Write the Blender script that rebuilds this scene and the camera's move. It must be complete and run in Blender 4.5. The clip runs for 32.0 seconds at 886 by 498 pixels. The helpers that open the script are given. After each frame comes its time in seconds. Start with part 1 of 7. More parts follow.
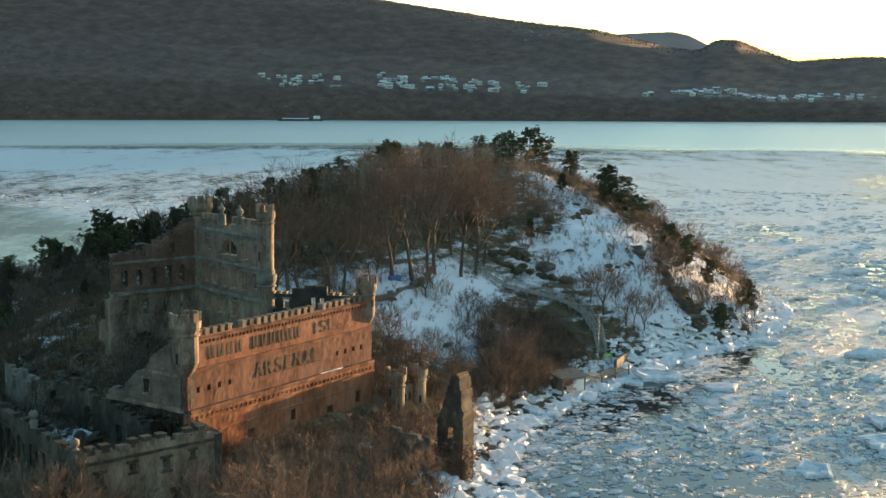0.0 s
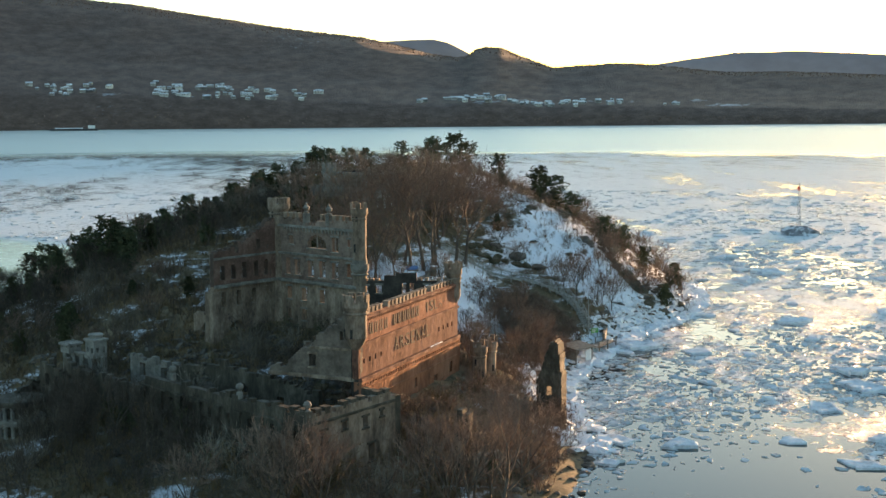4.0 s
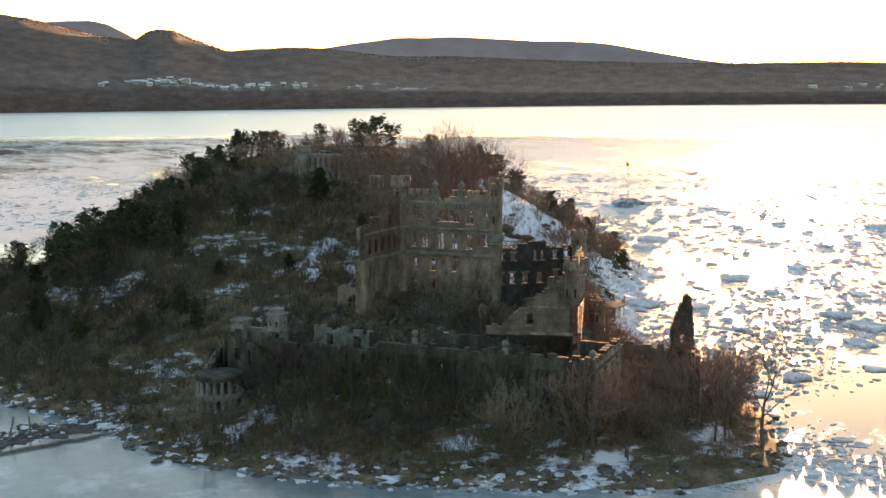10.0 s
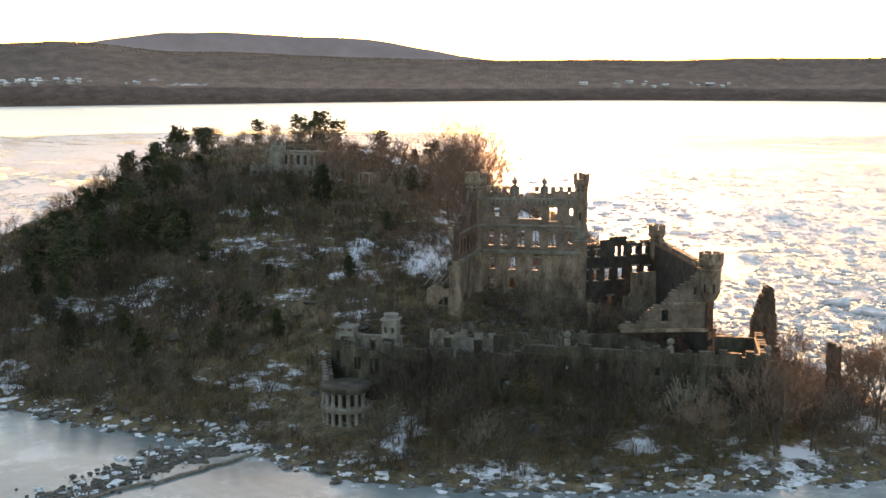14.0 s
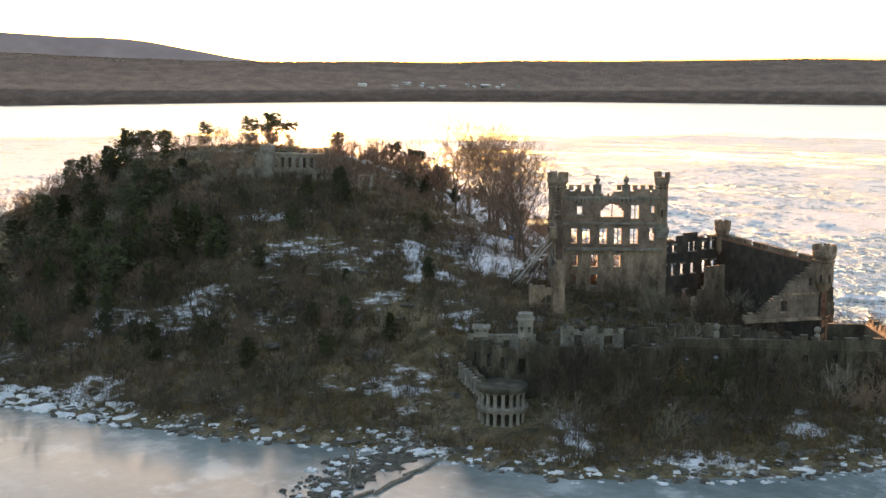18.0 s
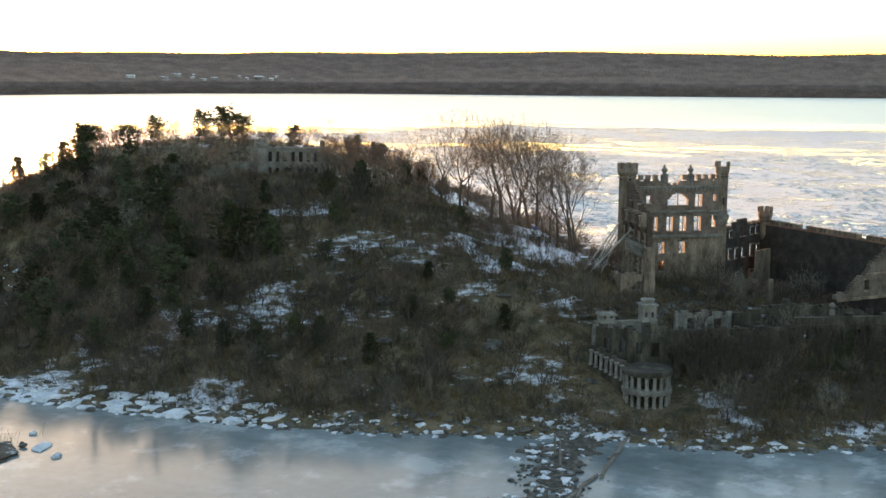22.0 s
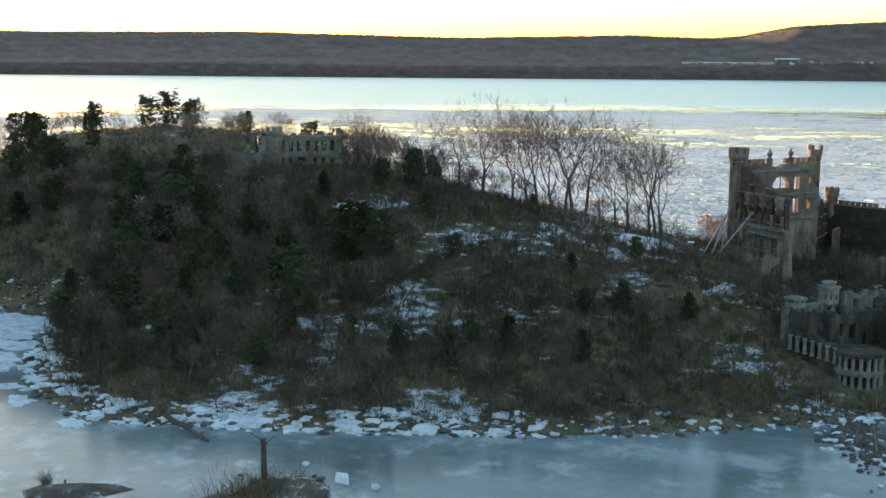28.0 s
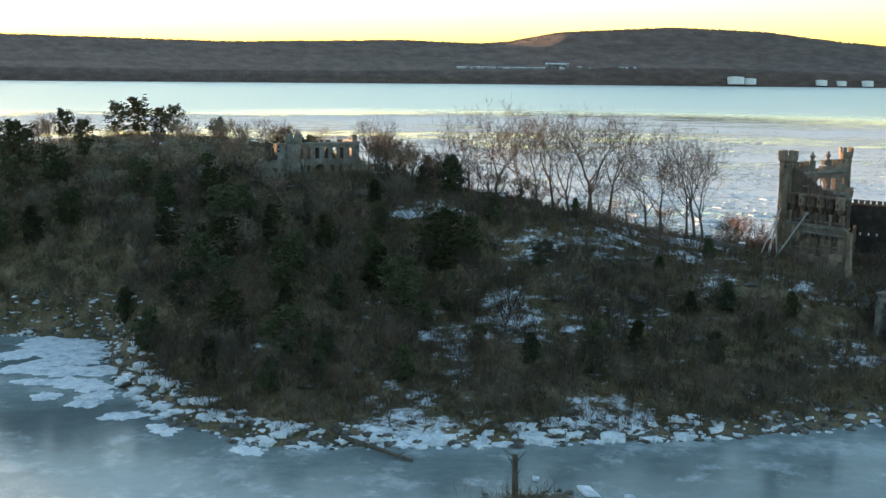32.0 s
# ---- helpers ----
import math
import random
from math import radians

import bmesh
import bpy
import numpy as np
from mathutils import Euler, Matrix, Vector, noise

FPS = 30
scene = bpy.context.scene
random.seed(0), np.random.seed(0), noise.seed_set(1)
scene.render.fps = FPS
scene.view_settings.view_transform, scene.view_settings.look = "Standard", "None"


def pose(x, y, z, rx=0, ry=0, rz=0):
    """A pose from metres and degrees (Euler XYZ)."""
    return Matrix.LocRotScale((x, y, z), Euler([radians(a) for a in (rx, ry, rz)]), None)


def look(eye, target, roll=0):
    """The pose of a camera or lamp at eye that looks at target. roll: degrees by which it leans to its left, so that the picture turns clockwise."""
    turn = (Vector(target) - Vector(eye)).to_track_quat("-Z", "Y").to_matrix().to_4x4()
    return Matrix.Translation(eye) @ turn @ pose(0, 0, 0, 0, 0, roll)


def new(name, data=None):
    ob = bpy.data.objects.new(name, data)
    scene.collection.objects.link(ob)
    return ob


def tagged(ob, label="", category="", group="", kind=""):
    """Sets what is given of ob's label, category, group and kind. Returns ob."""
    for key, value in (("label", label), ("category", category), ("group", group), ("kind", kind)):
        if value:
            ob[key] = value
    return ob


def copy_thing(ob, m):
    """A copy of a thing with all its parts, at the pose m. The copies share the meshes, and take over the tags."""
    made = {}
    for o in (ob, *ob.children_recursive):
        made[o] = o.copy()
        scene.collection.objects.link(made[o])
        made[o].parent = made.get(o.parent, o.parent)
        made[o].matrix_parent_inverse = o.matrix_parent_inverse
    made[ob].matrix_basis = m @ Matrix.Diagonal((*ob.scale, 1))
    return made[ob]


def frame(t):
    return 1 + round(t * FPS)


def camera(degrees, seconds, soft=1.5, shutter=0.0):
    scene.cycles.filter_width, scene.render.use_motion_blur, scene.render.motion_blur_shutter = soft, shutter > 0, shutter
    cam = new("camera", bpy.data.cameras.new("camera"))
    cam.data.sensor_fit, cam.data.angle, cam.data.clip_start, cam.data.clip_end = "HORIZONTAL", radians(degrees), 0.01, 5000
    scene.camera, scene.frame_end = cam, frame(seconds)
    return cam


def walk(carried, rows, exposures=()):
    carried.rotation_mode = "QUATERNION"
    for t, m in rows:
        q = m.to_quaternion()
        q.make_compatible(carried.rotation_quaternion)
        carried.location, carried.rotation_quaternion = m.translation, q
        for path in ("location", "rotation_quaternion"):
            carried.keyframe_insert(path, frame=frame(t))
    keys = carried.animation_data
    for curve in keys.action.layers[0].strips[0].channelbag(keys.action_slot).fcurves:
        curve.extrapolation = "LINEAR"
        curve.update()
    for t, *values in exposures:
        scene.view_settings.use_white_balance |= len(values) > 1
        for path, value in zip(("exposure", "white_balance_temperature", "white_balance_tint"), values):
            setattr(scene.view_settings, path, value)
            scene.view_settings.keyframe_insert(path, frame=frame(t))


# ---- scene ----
cam = camera(38.7, 32.0)
METRES, EYE, TILT, LEAN, TURN = 440.0, 48.3, 2.2, -0.6, 0.0
ROWS = [
    (0.0, 0.0, 0.0, 0.0, -0.05, -9.27, 0.33),
    (0.5, -0.0131, -0.0061, 0.0004, -1.57, -9.23, 0.38),
    (1.0, -0.0261, -0.012, 0.0005, -3.05, -9.16, 0.39),
    (1.5, -0.0407, -0.0184, 0.0009, -4.45, -9.12, 0.44),
    (2.0, -0.054, -0.0246, 0.0018, -5.78, -9.07, 0.5),
    (2.5, -0.0677, -0.0312, 0.0029, -7.17, -9.05, 0.5),
    (3.0, -0.081, -0.0375, 0.0034, -8.47, -8.99, 0.46),
    (3.5, -0.0954, -0.044, 0.0039, -9.85, -9.0, 0.4),
    (5.5, -0.1575, -0.06, 0.005, -15.2, -9.15, 0.27),
    (6.0, -0.1725, -0.0616, 0.0054, -16.49, -9.22, 0.28),
    (6.5, -0.1874, -0.0624, 0.0059, -17.72, -9.32, 0.23),
    (7.0, -0.203, -0.0613, 0.0063, -18.96, -9.41, 0.17),
    (7.5, -0.2177, -0.0591, 0.0066, -20.18, -9.49, 0.09),
    (8.0, -0.2334, -0.0559, 0.0069, -21.46, -9.6, -0.02),
    (8.5, -0.248, -0.0516, 0.0069, -22.77, -9.66, -0.1),
    (9.0, -0.2629, -0.0456, 0.0064, -24.22, -9.7, -0.17),
    (9.5, -0.2772, -0.0395, 0.0062, -25.62, -9.73, -0.26),
    (10.0, -0.2913, -0.0321, 0.0062, -27.11, -9.76, -0.33),
    (10.5, -0.3044, -0.0242, 0.006, -28.48, -9.88, -0.42),
    (11.0, -0.3176, -0.0148, 0.0057, -29.92, -9.96, -0.5),
    (11.5, -0.3297, -0.0052, 0.0053, -31.24, -10.01, -0.59),
    (12.0, -0.3417, 0.0052, 0.0046, -32.63, -10.07, -0.66),
    (12.5, -0.3525, 0.0158, 0.0041, -33.98, -10.07, -0.7),
    (13.0, -0.3636, 0.0265, 0.0038, -35.38, -10.0, -0.8),
    (13.5, -0.3741, 0.0368, 0.0034, -36.67, -9.92, -0.86),
    (14.0, -0.3856, 0.0473, 0.003, -38.03, -9.8, -0.91),
    (14.5, -0.3967, 0.0571, 0.0025, -39.34, -9.76, -0.97),
    (16.5, -0.4431, 0.0998, 0.0017, -44.79, -9.62, -1.22),
    (17.0, -0.4547, 0.11, 0.0012, -46.18, -9.59, -1.25),
    (17.5, -0.4663, 0.1208, 0.0007, -47.64, -9.55, -1.29),
    (18.0, -0.4772, 0.1313, 0.0004, -48.99, -9.51, -1.37),
    (18.5, -0.4887, 0.1423, 0.0003, -50.38, -9.46, -1.46),
    (19.0, -0.4994, 0.1537, -0.0, -51.72, -9.44, -1.51),
    (19.5, -0.5107, 0.1659, -0.0002, -53.16, -9.47, -1.57),
    (20.0, -0.5208, 0.1778, -0.0007, -54.57, -9.47, -1.58),
    (20.5, -0.5304, 0.1908, -0.0011, -56.0, -9.53, -1.69),
    (21.0, -0.5393, 0.2036, -0.0015, -57.36, -9.53, -1.72),
    (21.5, -0.548, 0.2174, -0.0017, -58.83, -9.54, -1.78),
    (22.0, -0.5558, 0.2307, -0.002, -60.19, -9.58, -1.82),
    (22.5, -0.5635, 0.2453, -0.0026, -61.62, -9.62, -1.91),
    (23.0, -0.5701, 0.2594, -0.0033, -63.01, -9.66, -1.94),
    (23.5, -0.5761, 0.2741, -0.0038, -64.36, -9.68, -2.0),
    (24.0, -0.5814, 0.2883, -0.0043, -65.58, -9.68, -2.08),
    (24.5, -0.5865, 0.3037, -0.0048, -66.95, -9.71, -2.17),
    (25.0, -0.5909, 0.3187, -0.0054, -68.22, -9.72, -2.26),
    (25.5, -0.5949, 0.3346, -0.0061, -69.54, -9.75, -2.3),
    (27.5, -0.6045, 0.3974, -0.0074, -74.94, -9.86, -2.41),
    (28.0, -0.6053, 0.4123, -0.0079, -76.18, -9.86, -2.45),
    (28.5, -0.6064, 0.4275, -0.0084, -77.45, -9.78, -2.55),
    (29.0, -0.6078, 0.4439, -0.0088, -78.95, -9.7, -2.6),
    (29.5, -0.6092, 0.4592, -0.0095, -80.37, -9.63, -2.65),
    (30.0, -0.6109, 0.475, -0.0105, -81.82, -9.55, -2.69),
    (30.5, -0.6124, 0.49, -0.0114, -83.16, -9.54, -2.75),
    (31.0, -0.6138, 0.5058, -0.012, -84.51, -9.46, -2.83),
    (31.5, -0.6153, 0.5216, -0.0126, -85.8, -9.36, -2.86),
    (32.0, -0.6173, 0.5378, -0.0133, -87.26, -9.17, -2.84),
]
EXPOSURES = [(0.0, 2.36, 6750, -6), (6.0, 2.55, 6900, 5), (9.0, 2.6, 7700, 11), (13.0, 2.98, 8700, 21), (19.0, 3.02, 8700, 21), (23.0, 2.88, 7700, 12), (28.0, 2.76, 7000, 6), (32.0, 2.74, 6900, 4)]
walk(cam, [(t, pose(0, 0, EYE, TILT, LEAN, TURN) @ pose(METRES * x, METRES * y, METRES * z, 90 + pitch, roll, yaw)) for t, x, y, z, yaw, pitch, roll in ROWS], EXPOSURES)

# ---- light ----
SUN_AZ, SUN_EL = 42.4, 2.2          # degrees: from +y towards +x, and above the horizon
world = bpy.data.worlds.new("evening_sky")
scene.world = world
world.use_nodes = True
wn = world.node_tree
sky = wn.nodes.new("ShaderNodeTexSky")
sky.sky_type = "NISHITA"
sky.sun_disc = False
sky.sun_elevation = radians(SUN_EL)
sky.sun_rotation = radians(SUN_AZ)
sky.air_density, sky.dust_density, sky.ozone_density = 0.8, 0.5, 1.5
wn.nodes["Background"].inputs["Strength"].default_value = 0.15
wn.links.new(sky.outputs[0], wn.nodes["Background"].inputs["Color"])

sun_data = bpy.data.lights.new("sun", "SUN")
sun_data.energy, sun_data.angle, sun_data.color = 4.0, radians(0.8), (1.0, 0.57, 0.32)
sun = new("sun", sun_data)
_a, _e = radians(SUN_AZ), radians(SUN_EL)
_d = Vector((math.sin(_a) * math.cos(_e), math.cos(_a) * math.cos(_e), math.sin(_e)))
sun.matrix_world = look(_d * 900, (0, 0, 0))

# ---- materials ----
def surf(name, stops, scale=1.0, rough=0.85, bump=0.3, fine=6.0, metal=0.0, island=0.0, stretch=(1, 1, 1), spec=0.3, local=False):
    """A surface with broad stains and fine grain; stops: (position, colour) of the ramp; scale in cycles a metre."""
    m = bpy.data.materials.new(name)
    m.use_nodes = True
    n, l = m.node_tree.nodes, m.node_tree.links
    b = n["Principled BSDF"]
    b.inputs["Metallic"].default_value = metal
    b.inputs["Specular IOR Level"].default_value = spec
    if local:
        co = n.new("ShaderNodeTexCoord").outputs["Object"]
    else:
        co = n.new("ShaderNodeNewGeometry").outputs["Position"]
    mp = n.new("ShaderNodeMapping")
    mp.inputs["Scale"].default_value = stretch
    l.new(co, mp.inputs["Vector"])
    a = n.new("ShaderNodeTexNoise")
    a.inputs["Scale"].default_value, a.inputs["Detail"].default_value, a.inputs["Roughness"].default_value = scale, 8, 0.65
    l.new(mp.outputs[0], a.inputs["Vector"])
    f = n.new("ShaderNodeTexNoise")
    f.inputs["Scale"].default_value, f.inputs["Detail"].default_value = scale * fine, 4
    l.new(mp.outputs[0], f.inputs["Vector"])
    add = n.new("ShaderNodeMath")
    add.operation = "MULTIPLY_ADD"
    add.inputs[1].default_value = 0.45
    l.new(f.outputs[0], add.inputs[0])
    sc = n.new("ShaderNodeMath")
    sc.operation = "MULTIPLY_ADD"
    sc.inputs[1].default_value, sc.inputs[2].default_value = 1.3, -0.37
    l.new(a.outputs[0], sc.inputs[0])
    l.new(sc.outputs[0], add.inputs[2])
    r = n.new("ShaderNodeValToRGB")
    while len(r.color_ramp.elements) < len(stops):
        r.color_ramp.elements.new(0.5)
    for e, (p, c) in zip(r.color_ramp.elements, stops):
        e.position, e.color = p, (*c, 1)
    last = add.outputs[0]
    if island:
        ob = n.new("ShaderNodeObjectInfo")
        g = n.new("ShaderNodeNewGeometry")
        mx = n.new("ShaderNodeMath")
        mx.operation = "ADD"
        l.new(ob.outputs["Random"], mx.inputs[0])
        l.new(g.outputs["Random Per Island"], mx.inputs[1])
        ma = n.new("ShaderNodeMath")
        ma.operation = "MULTIPLY_ADD"
        ma.inputs[1].default_value = island
        l.new(mx.outputs[0], ma.inputs[0])
        sb = n.new("ShaderNodeMath")
        sb.operation = "SUBTRACT"
        sb.inputs[1].default_value = island
        l.new(last, sb.inputs[0])
        l.new(sb.outputs[0], ma.inputs[2])
        last = ma.outputs[0]
    l.new(last, r.inputs[0])
    l.new(r.outputs[0], b.inputs["Base Color"])
    rr = n.new("ShaderNodeMapRange")
    rr.inputs["To Min"].default_value, rr.inputs["To Max"].default_value = max(0.02, rough - 0.12), min(1.0, rough + 0.12)
    l.new(f.outputs[0], rr.inputs["Value"])
    l.new(rr.outputs[0], b.inputs["Roughness"])
    if bump:
        bp = n.new("ShaderNodeBump")
        bp.inputs["Strength"].default_value = bump
        bp.inputs["Distance"].default_value = 0.15 / max(scale * fine, 0.2)
        l.new(f.outputs[0], bp.inputs["Height"])
        l.new(bp.outputs[0], b.inputs["Normal"])
    return m


STUCCO = surf("weathered_stucco", [(0.22, (0.051, 0.038, 0.027)), (0.48, (0.165, 0.124, 0.091)), (0.78, (0.329, 0.262, 0.201))], 0.55, 0.9, 0.6, 7, stretch=(1, 1, 0.45))
BRICK = surf("bare_brick", [(0.25, (0.045, 0.031, 0.024)), (0.55, (0.1, 0.07, 0.055)), (0.8, (0.17, 0.13, 0.105))], 0.3, 0.9, 0.6, 9)
WORN = surf("stained_lower_render", [(0.25, (0.103, 0.049, 0.032)), (0.5, (0.248, 0.118, 0.071)), (0.8, (0.345, 0.186, 0.122))], 0.22, 0.95, 0.6, 9, stretch=(1, 1, 0.4), spec=0.04)
FACADE = surf("salmon_render", [(0.25, (0.081, 0.044, 0.033)), (0.5, (0.176, 0.095, 0.069)), (0.8, (0.254, 0.149, 0.113))], 0.3, 0.95, 0.5, 8, stretch=(1, 1, 0.5), spec=0.04)
STONE = surf("grey_stone", [(0.25, (0.09, 0.083, 0.072)), (0.55, (0.18, 0.168, 0.145)), (0.8, (0.29, 0.275, 0.245))], 0.5, 0.9, 0.7, 6)
ROCK = surf("bedrock", [(0.25, (0.035, 0.031, 0.026)), (0.5, (0.1, 0.09, 0.076)), (0.75, (0.2, 0.185, 0.16))], 0.9, 0.9, 1.0, 5)
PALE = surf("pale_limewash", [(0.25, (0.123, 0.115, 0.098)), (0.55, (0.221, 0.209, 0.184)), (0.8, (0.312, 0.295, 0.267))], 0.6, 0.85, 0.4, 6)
LETTER = surf("weathered_lettering", [(0.3, (0.048, 0.034, 0.025)), (0.7, (0.091, 0.067, 0.053))], 1.0, 0.9, 0.3, 6)
BARK = surf("grey_brown_bark", [(0.3, (0.06, 0.048, 0.038)), (0.6, (0.12, 0.098, 0.078)), (0.85, (0.19, 0.165, 0.14))], 1.2, 0.95, 0.5, 6, local=True, stretch=(1, 1, 0.3))
TWIG = surf("bare_twigs", [(0.25, (0.1, 0.066, 0.047)), (0.55, (0.2, 0.136, 0.1)), (0.85, (0.31, 0.222, 0.165))], 0.8, 0.95, 0.0, 5, island=0.25, local=True)
TWIG_BROWN = surf("brown_twigs", [(0.25, (0.081, 0.053, 0.038)), (0.55, (0.161, 0.11, 0.081)), (0.85, (0.253, 0.184, 0.138))], 0.8, 0.95, 0.0, 5, island=0.2, local=True)
TWIG_GREY = surf("grey_twigs", [(0.25, (0.07, 0.06, 0.045)), (0.5, (0.15, 0.13, 0.1)), (0.8, (0.29, 0.262, 0.215))], 0.8, 0.95, 0.0, 5, island=0.3, local=True)
# darker copy of the twigs: the shady side's darkness is in the colour
TWIG_SHADED = surf("shaded_bare_twigs", [(0.25, (0.032, 0.024, 0.018)), (0.55, (0.066, 0.05, 0.038)), (0.85, (0.125, 0.1, 0.078))], 0.8, 0.95, 0.0, 5, island=0.25, local=True)
NEEDLE = surf("dark_needles", [(0.25, (0.028, 0.034, 0.016)), (0.55, (0.057, 0.066, 0.03)), (0.85, (0.109, 0.109, 0.053))], 0.9, 0.9, 0.0, 5, island=0.3, local=True)
SCRUB = surf("dry_brush", [(0.2, (0.038, 0.042, 0.018)), (0.4, (0.085, 0.066, 0.03)), (0.6, (0.16, 0.108, 0.053)), (0.85, (0.28, 0.205, 0.12))], 0.09, 0.95, 0.0, 9, island=0.25)
WOOD = surf("grey_timber", [(0.25, (0.10, 0.085, 0.07)), (0.55, (0.2, 0.175, 0.145)), (0.85, (0.3, 0.27, 0.235))], 1.5, 0.85, 0.4, 5)
STEEL = surf("painted_steel", [(0.3, (0.3, 0.29, 0.27)), (0.7, (0.46, 0.45, 0.42))], 1.0, 0.55, 0.1, 5, metal=0.3)
PALE_WOOD = surf("silvered_timber", [(0.25, (0.2, 0.195, 0.175)), (0.55, (0.33, 0.325, 0.295)), (0.85, (0.45, 0.445, 0.41))], 1.5, 0.85, 0.4, 5)
RED = surf("red_daymark", [(0.3, (0.45, 0.05, 0.03)), (0.7, (0.6, 0.09, 0.05))], 1.0, 0.6, 0.1, 5)
GREEN = surf("green_board", [(0.3, (0.12, 0.34, 0.08)), (0.7, (0.2, 0.45, 0.12))], 1.0, 0.6, 0.1, 5)
BLUE = surf("blue_tarp", [(0.3, (0.05, 0.12, 0.3)), (0.7, (0.1, 0.2, 0.42))], 1.0, 0.5, 0.2, 5)
WHITE = surf("white_paint", [(0.3, (0.62, 0.62, 0.6)), (0.7, (0.78, 0.78, 0.76))], 0.5, 0.6, 0.1, 5)
# near-black masonry: backlit and indoor shade put into the colour
SHADE_DARK = surf("shade_dark_masonry", [(0.3, (0.025, 0.021, 0.018)), (0.6, (0.055, 0.046, 0.038)), (0.85, (0.09, 0.078, 0.066))], 0.5, 0.92, 0.6, 7)
MOSSY = surf("mossy_render", [(0.25, (0.023, 0.021, 0.014)), (0.5, (0.057, 0.049, 0.036)), (0.8, (0.137, 0.121, 0.094))], 0.45, 0.92, 0.7, 7, stretch=(1, 1, 0.4))
SOOTY = surf("sooty_render", [(0.25, (0.081, 0.06, 0.047)), (0.5, (0.176, 0.13, 0.103)), (0.8, (0.286, 0.224, 0.179))], 0.4, 0.9, 0.6, 7)
FLANK = surf("tan_render", [(0.25, (0.055, 0.045, 0.036)), (0.5, (0.12, 0.097, 0.077)), (0.8, (0.2, 0.166, 0.134))], 0.4, 0.9, 0.6, 7)
DARK = surf("dark_opening", [(0.3, (0.015, 0.014, 0.013)), (0.7, (0.03, 0.028, 0.026))], 1.0, 0.8, 0.0, 5)
SNOW = surf("snow", [(0.25, (0.62, 0.66, 0.72)), (0.6, (0.8, 0.82, 0.85)), (0.85, (0.86, 0.87, 0.88))], 0.6, 0.7, 0.3, 5)
ICE = surf("floe_ice", [(0.22, (0.2, 0.24, 0.27)), (0.45, (0.46, 0.52, 0.56)), (0.75, (0.74, 0.78, 0.8))], 0.35, 0.7, 0.5, 6, island=0.12, spec=0.0)
HOUSE_WALL = surf("house_siding", [(0.3, (0.1, 0.09, 0.085)), (0.5, (0.3, 0.28, 0.26)), (0.72, (0.6, 0.58, 0.54))], 0.05, 0.8, 0.0, 5, island=0.25)
ROOF_SNOW = surf("snowy_shingles", [(0.3, (0.12, 0.12, 0.13)), (0.45, (0.45, 0.47, 0.5)), (0.7, (0.75, 0.77, 0.8))], 0.12, 0.8, 0.0, 5, island=0.2)
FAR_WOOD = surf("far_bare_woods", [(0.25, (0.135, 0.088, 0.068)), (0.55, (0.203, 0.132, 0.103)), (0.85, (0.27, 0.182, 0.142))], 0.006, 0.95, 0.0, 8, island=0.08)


def mix_material(name, dark, light, attribute, scale, fine, sharp=0.12, bump=0.5, rough=0.9):
    """Ground that turns from bare (dark stops) to snow (light colour) by a cover value stored with the mesh, broken up by noise."""
    m = surf(name, dark, scale, rough, bump, fine)
    n, l = m.node_tree.nodes, m.node_tree.links
    b = n["Principled BSDF"]
    base = b.inputs["Base Color"].links[0].from_socket
    at = n.new("ShaderNodeAttribute")
    at.attribute_name = attribute
    co = n.new("ShaderNodeNewGeometry")
    w = n.new("ShaderNodeTexNoise")
    w.inputs["Scale"].default_value, w.inputs["Detail"].default_value, w.inputs["Roughness"].default_value = 0.24, 10, 0.7
    mp2 = n.new("ShaderNodeMapping")
    mp2.inputs["Scale"].default_value = (0.8, 0.8, 3.6)
    l.new(co.outputs["Position"], mp2.inputs["Vector"])
    l.new(mp2.outputs[0], w.inputs["Vector"])
    s = n.new("ShaderNodeMath")
    s.operation = "ADD"
    l.new(at.outputs["Fac"], s.inputs[0])
    l.new(w.outputs[0], s.inputs[1])
    r = n.new("ShaderNodeMapRange")
    r.inputs["From Min"].default_value, r.inputs["From Max"].default_value = 1.0 - sharp, 1.0 + sharp
    l.new(s.outputs[0], r.inputs["Value"])
    mx = n.new("ShaderNodeMix")
    mx.data_type = "RGBA"
    l.new(r.outputs[0], mx.inputs["Factor"])
    l.new(base, mx.inputs["A"])
    mx.inputs["B"].default_value = (*light, 1)
    l.new(mx.outputs["Result"], b.inputs["Base Color"])
    return m


GROUND = mix_material("leaf_litter_and_snow", [(0.22, (0.036, 0.038, 0.02)), (0.42, (0.09, 0.073, 0.04)), (0.6, (0.165, 0.122, 0.07)), (0.85, (0.25, 0.195, 0.125))], (0.78, 0.81, 0.86), "snow", 0.25, 8, 0.055)
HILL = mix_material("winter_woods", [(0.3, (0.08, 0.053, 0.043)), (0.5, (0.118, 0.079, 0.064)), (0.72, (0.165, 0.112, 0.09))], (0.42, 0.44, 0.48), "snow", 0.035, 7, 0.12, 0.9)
for _n in HILL.node_tree.nodes:
    if _n.type == "TEX_NOISE" and abs(_n.inputs["Scale"].default_value - 0.24) < 1e-4:
        _n.inputs["Scale"].default_value = 0.09
    if _n.type == "BUMP":
        _n.inputs["Distance"].default_value = 3.5
    if _n.type == "MAPPING":
        _n.inputs["Scale"].default_value = (1, 1, 1)
_at = HILL.node_tree.nodes.new("ShaderNodeAttribute")
_at.attribute_name = "slope"
for _l in list(HILL.node_tree.links):
    if _l.from_socket.name == "Position":
        HILL.node_tree.links.new(_at.outputs["Vector"], _l.to_socket)


